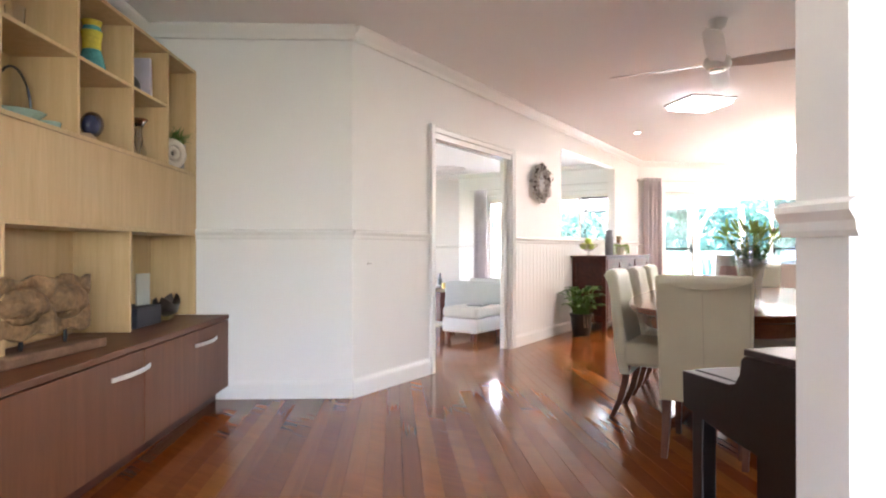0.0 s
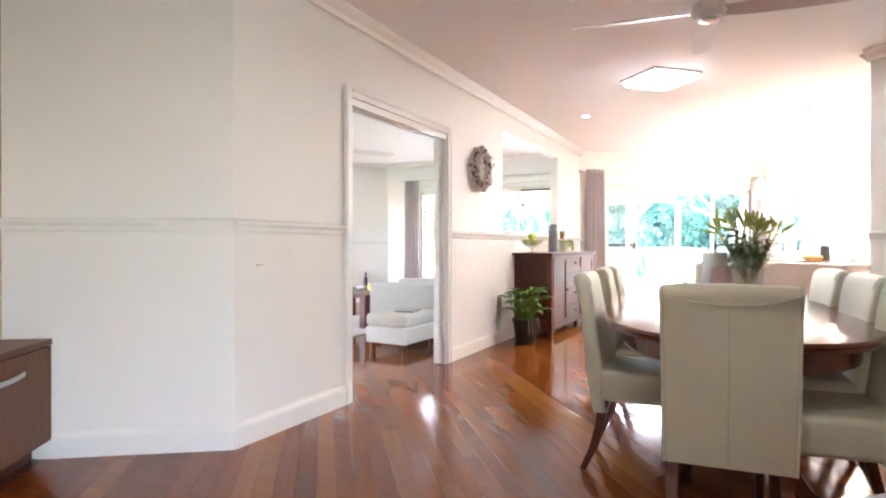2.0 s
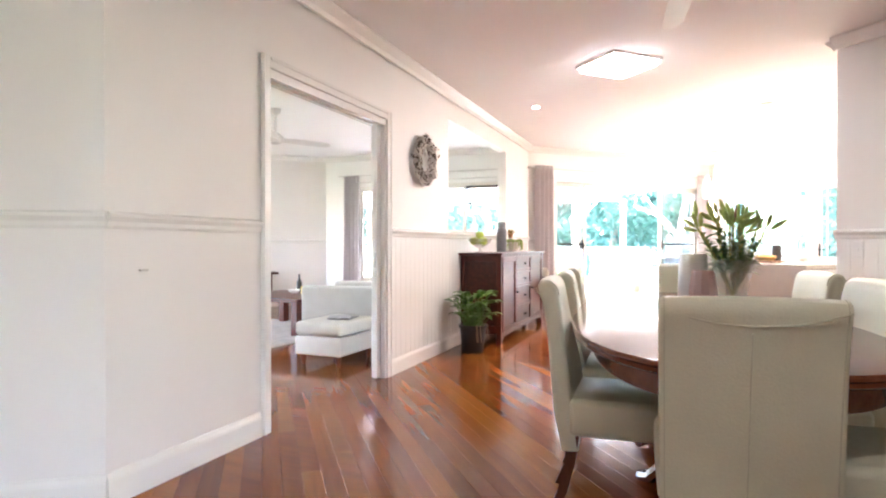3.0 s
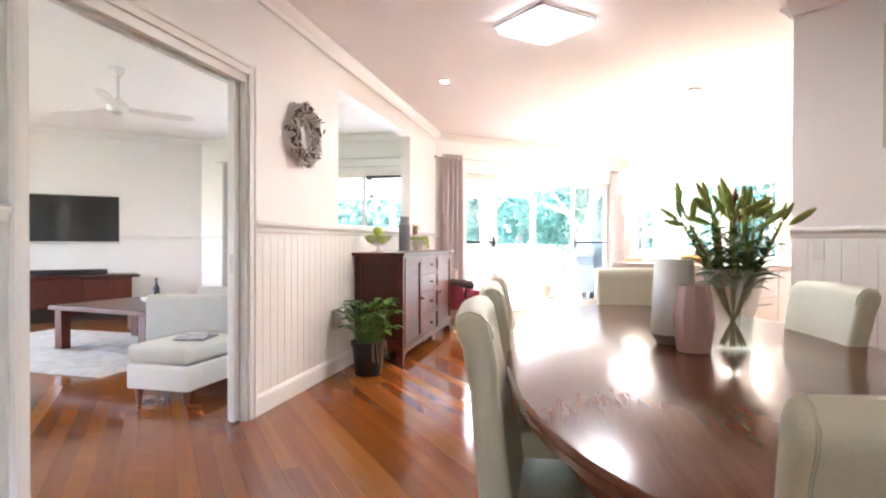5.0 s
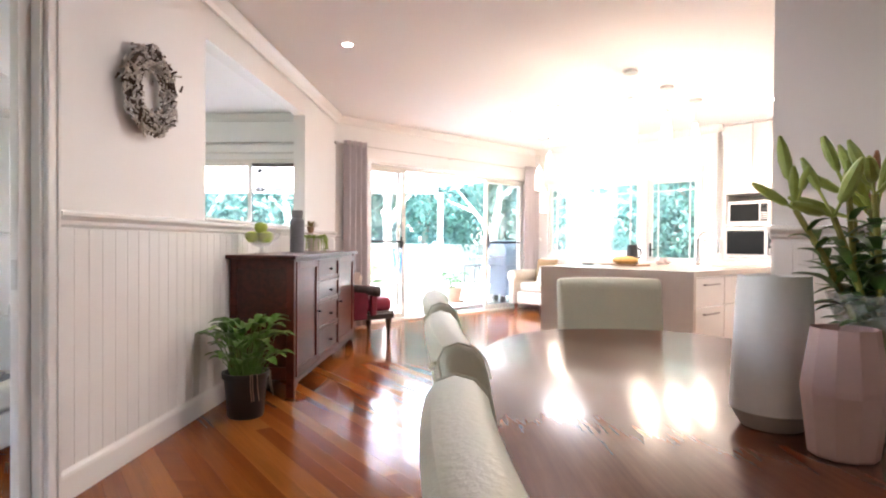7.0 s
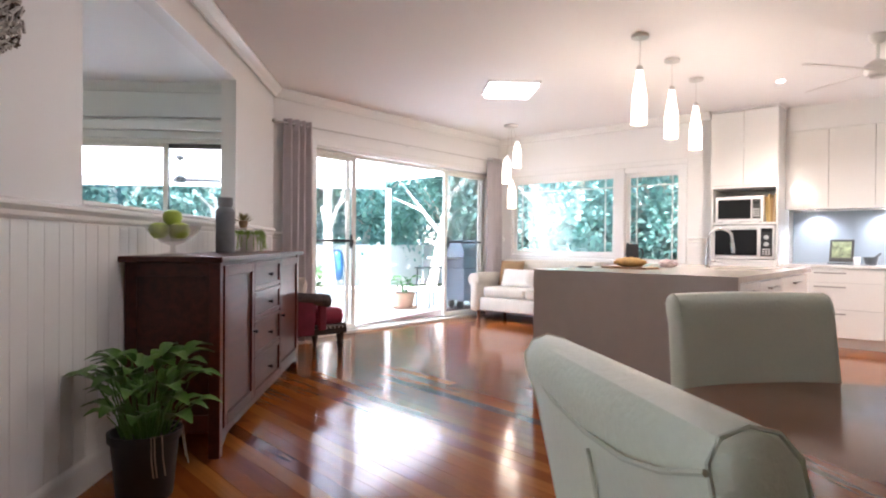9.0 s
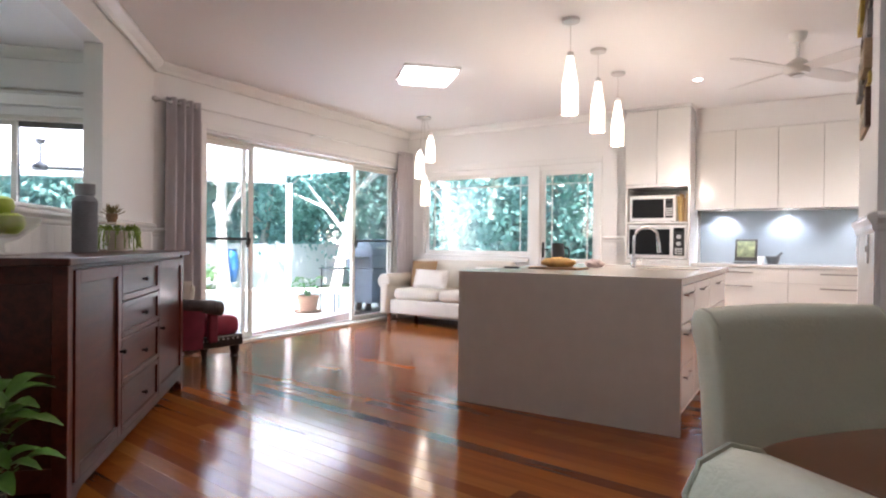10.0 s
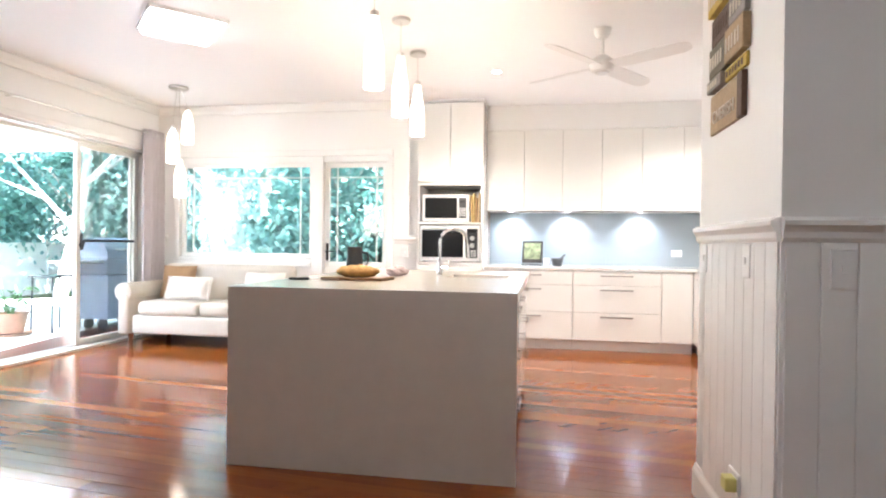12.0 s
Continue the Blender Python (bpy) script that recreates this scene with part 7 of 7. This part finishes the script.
lining("wall_switch", kp(-4.11, 6.40), kp(-2.5, 6.40), kp(0, -1))

BDIR = radians(90 + 38)
BD, BN = Vector((math.cos(BDIR), math.sin(BDIR), 0)), Vector((math.sin(BDIR), -math.cos(BDIR), 0))
BWID = 0.092


def boards_material(name, per_island):
    m = bpy.data.materials.new(name)
    m.use_nodes = True
    n, l = m.node_tree.nodes, m.node_tree.links
    b = n["Principled BSDF"]
    b.inputs["Coat Weight"].default_value, b.inputs["Coat Roughness"].default_value = 0.05, 0.05
    b.inputs["Specular IOR Level"].default_value = 0.27
    if per_island:
        rnd = n.new("ShaderNodeNewGeometry").outputs["Random Per Island"]
        src = n.new("ShaderNodeTexCoord").outputs["Object"]
    else:
        rnd = n.new("ShaderNodeObjectInfo").outputs["Random"]
        src = n.new("ShaderNodeTexCoord").outputs["Object"]
    mp = n.new("ShaderNodeMapping")
    mp.inputs["Rotation"].default_value = (0, 0, -BDIR if per_island else 0)
    mp.inputs["Scale"].default_value = (0.5, 9, 9) if per_island else (1.3, 9, 9)
    l.new(src, mp.inputs["Vector"])
    mul = n.new("ShaderNodeMath")
    mul.operation = "MULTIPLY"
    mul.inputs[1].default_value = 53.0
    l.new(rnd, mul.inputs[0])
    add = n.new("ShaderNodeVectorMath")
    add.operation = "ADD"
    cmb = n.new("ShaderNodeCombineXYZ")
    for i in range(3):
        l.new(mul.outputs[0], cmb.inputs[i])
    l.new(mp.outputs[0], add.inputs[0])
    l.new(cmb.outputs[0], add.inputs[1])
    g1, g2 = n.new("ShaderNodeTexNoise"), n.new("ShaderNodeTexNoise")
    g1.inputs["Scale"].default_value, g1.inputs["Detail"].default_value, g1.inputs["Distortion"].default_value = 1.6, 5, 1.2
    g2.inputs["Scale"].default_value, g2.inputs["Detail"].default_value = 14, 4
    for g_ in (g1, g2):
        l.new(add.outputs[0], g_.inputs["Vector"])
    ramp = n.new("ShaderNodeValToRGB")
    e = ramp.color_ramp.elements
    e[0].position, e[0].color = 0.0, (0.13, 0.038, 0.012, 1)
    e[1].position, e[1].color = 1.0, (0.36, 0.132, 0.028, 1)
    for pos, c in ((0.03, (0.17, 0.046, 0.011, 1)), (0.07, (0.22, 0.058, 0.011, 1)), (0.5, (0.255, 0.069, 0.013, 1)), (0.82, (0.30, 0.092, 0.018, 1))):
        k = e.new(pos)
        k.color = c
    l.new(rnd, ramp.inputs[0])
    dark = n.new("ShaderNodeMix")
    dark.data_type, dark.blend_type = "RGBA", "MULTIPLY"
    grain = n.new("ShaderNodeValToRGB")
    grain.color_ramp.elements[0].position, grain.color_ramp.elements[1].position = 0.3, 0.75
    grain.color_ramp.elements[0].color, grain.color_ramp.elements[1].color = (0.74, 0.70, 0.67, 1), (1.1, 1.08, 1.06, 1)
    mx = n.new("ShaderNodeMix")
    mx.data_type = "FLOAT"
    mx.inputs[0].default_value = 0.35
    l.new(g1.outputs["Fac"], mx.inputs[2])
    l.new(g2.outputs["Fac"], mx.inputs[3])
    l.new(mx.outputs[0], grain.inputs[0])
    dark.inputs[0].default_value = 1.0
    l.new(ramp.outputs[0], dark.inputs[6])
    l.new(grain.outputs[0], dark.inputs[7])
    l.new(dark.outputs[2], b.inputs["Base Color"])
    wear = n.new("ShaderNodeTexNoise")
    wear.inputs["Scale"].default_value = 2.2
    l.new(src, wear.inputs["Vector"])
    rr = n.new("ShaderNodeMapRange")
    rr.inputs["From Min"].default_value, rr.inputs["From Max"].default_value = 0.3, 0.7
    rr.inputs["To Min"].default_value, rr.inputs["To Max"].default_value = 0.09, 0.16
    l.new(wear.outputs["Fac"], rr.inputs["Value"])
    l.new(rr.outputs[0], b.inputs["Roughness"])
    bp = n.new("ShaderNodeBump")
    bp.inputs["Strength"].default_value, bp.inputs["Distance"].default_value = 0.06, 0.002
    l.new(g1.outputs["Fac"], bp.inputs["Height"])
    l.new(bp.outputs[0], b.inputs["Normal"])
    return m


FB = box((1.0, BWID - 0.0006, 0.012))
bmesh.ops.bevel(FB, geom=[e for e in FB.edges if min(v.co.z for v in e.verts) > 0.011 and abs(e.verts[0].co.x - e.verts[1].co.x) > 0.5], offset=0.0006, segments=1, affect="EDGES")
FBM = mesh_of(FB, "floor_board", boards_material("red_gum_board", False))


def indoors(p):
    u, v = (p.x - p.y) * S2, (p.x + p.y) * S2
    if v > 6.86 and p.x > WX:
        return u > SU - 0.06 and v < 11.64 and u < -2.3
    return p.x > -8.6 and p.y < LY + 0.1 and p.y > -1.8 and p.x < 4.2 and u < 3.0


rng = random.Random(19)
near, far = [], []
for k in range(-155, 127):
    off = k * BWID
    run, s = None, -16.0
    spans = []
    while s < 20.0:
        inside = indoors(BN * off + BD * s)
        if inside and run is None:
            run = s
        if not inside and run is not None:
            spans.append((run, s - 0.05))
            run = None
        s += 0.05
    for a, b in spans:
        at = a - rng.uniform(0, 1.6)
        while at < b:
            ln = rng.uniform(2.2, 5.4)
            s0, s1 = max(a, at), min(b, at + ln)
            at += ln
            if s1 - s0 > 0.12:
                c = BN * off + BD * ((s0 + s1) / 2)
                close = -2.2 < c.x < 1.6 and 3.2 < c.y < 11.5
                (near if close and len(near) < 300 else far).append((c, s1 - s0 - 0.0006))
for c, ln in near:
    part("floor_board", FBM, None, floor, m=Matrix.Translation((c.x, c.y, -0.0118)) @ Matrix.Rotation(BDIR, 4, "Z") @ Matrix.Diagonal((ln, 1, 1, 1)))
vs, fs = [], []
for c, ln in far:
    n0 = len(vs)
    for z in (-0.0118, 0.0002):
        for sx, sy in ((-1, -1), (1, -1), (1, 1), (-1, 1)):
            p = c + BD * (sx * ln / 2) + BN * (sy * (BWID / 2 - 0.0003))
            vs.append((p.x, p.y, z))
    fs += [tuple(n0 + i for i in f) for f in ((4, 5, 6, 7), (0, 1, 5, 4), (1, 2, 6, 5), (2, 3, 7, 6), (3, 0, 4, 7))]
me = bpy.data.meshes.new("floor_boards")
me.from_pydata(vs, [], fs)
me.materials.append(boards_material("red_gum_boards_far", True))
tagged(part("floor_boards", me, None, floor), kind="stuff")
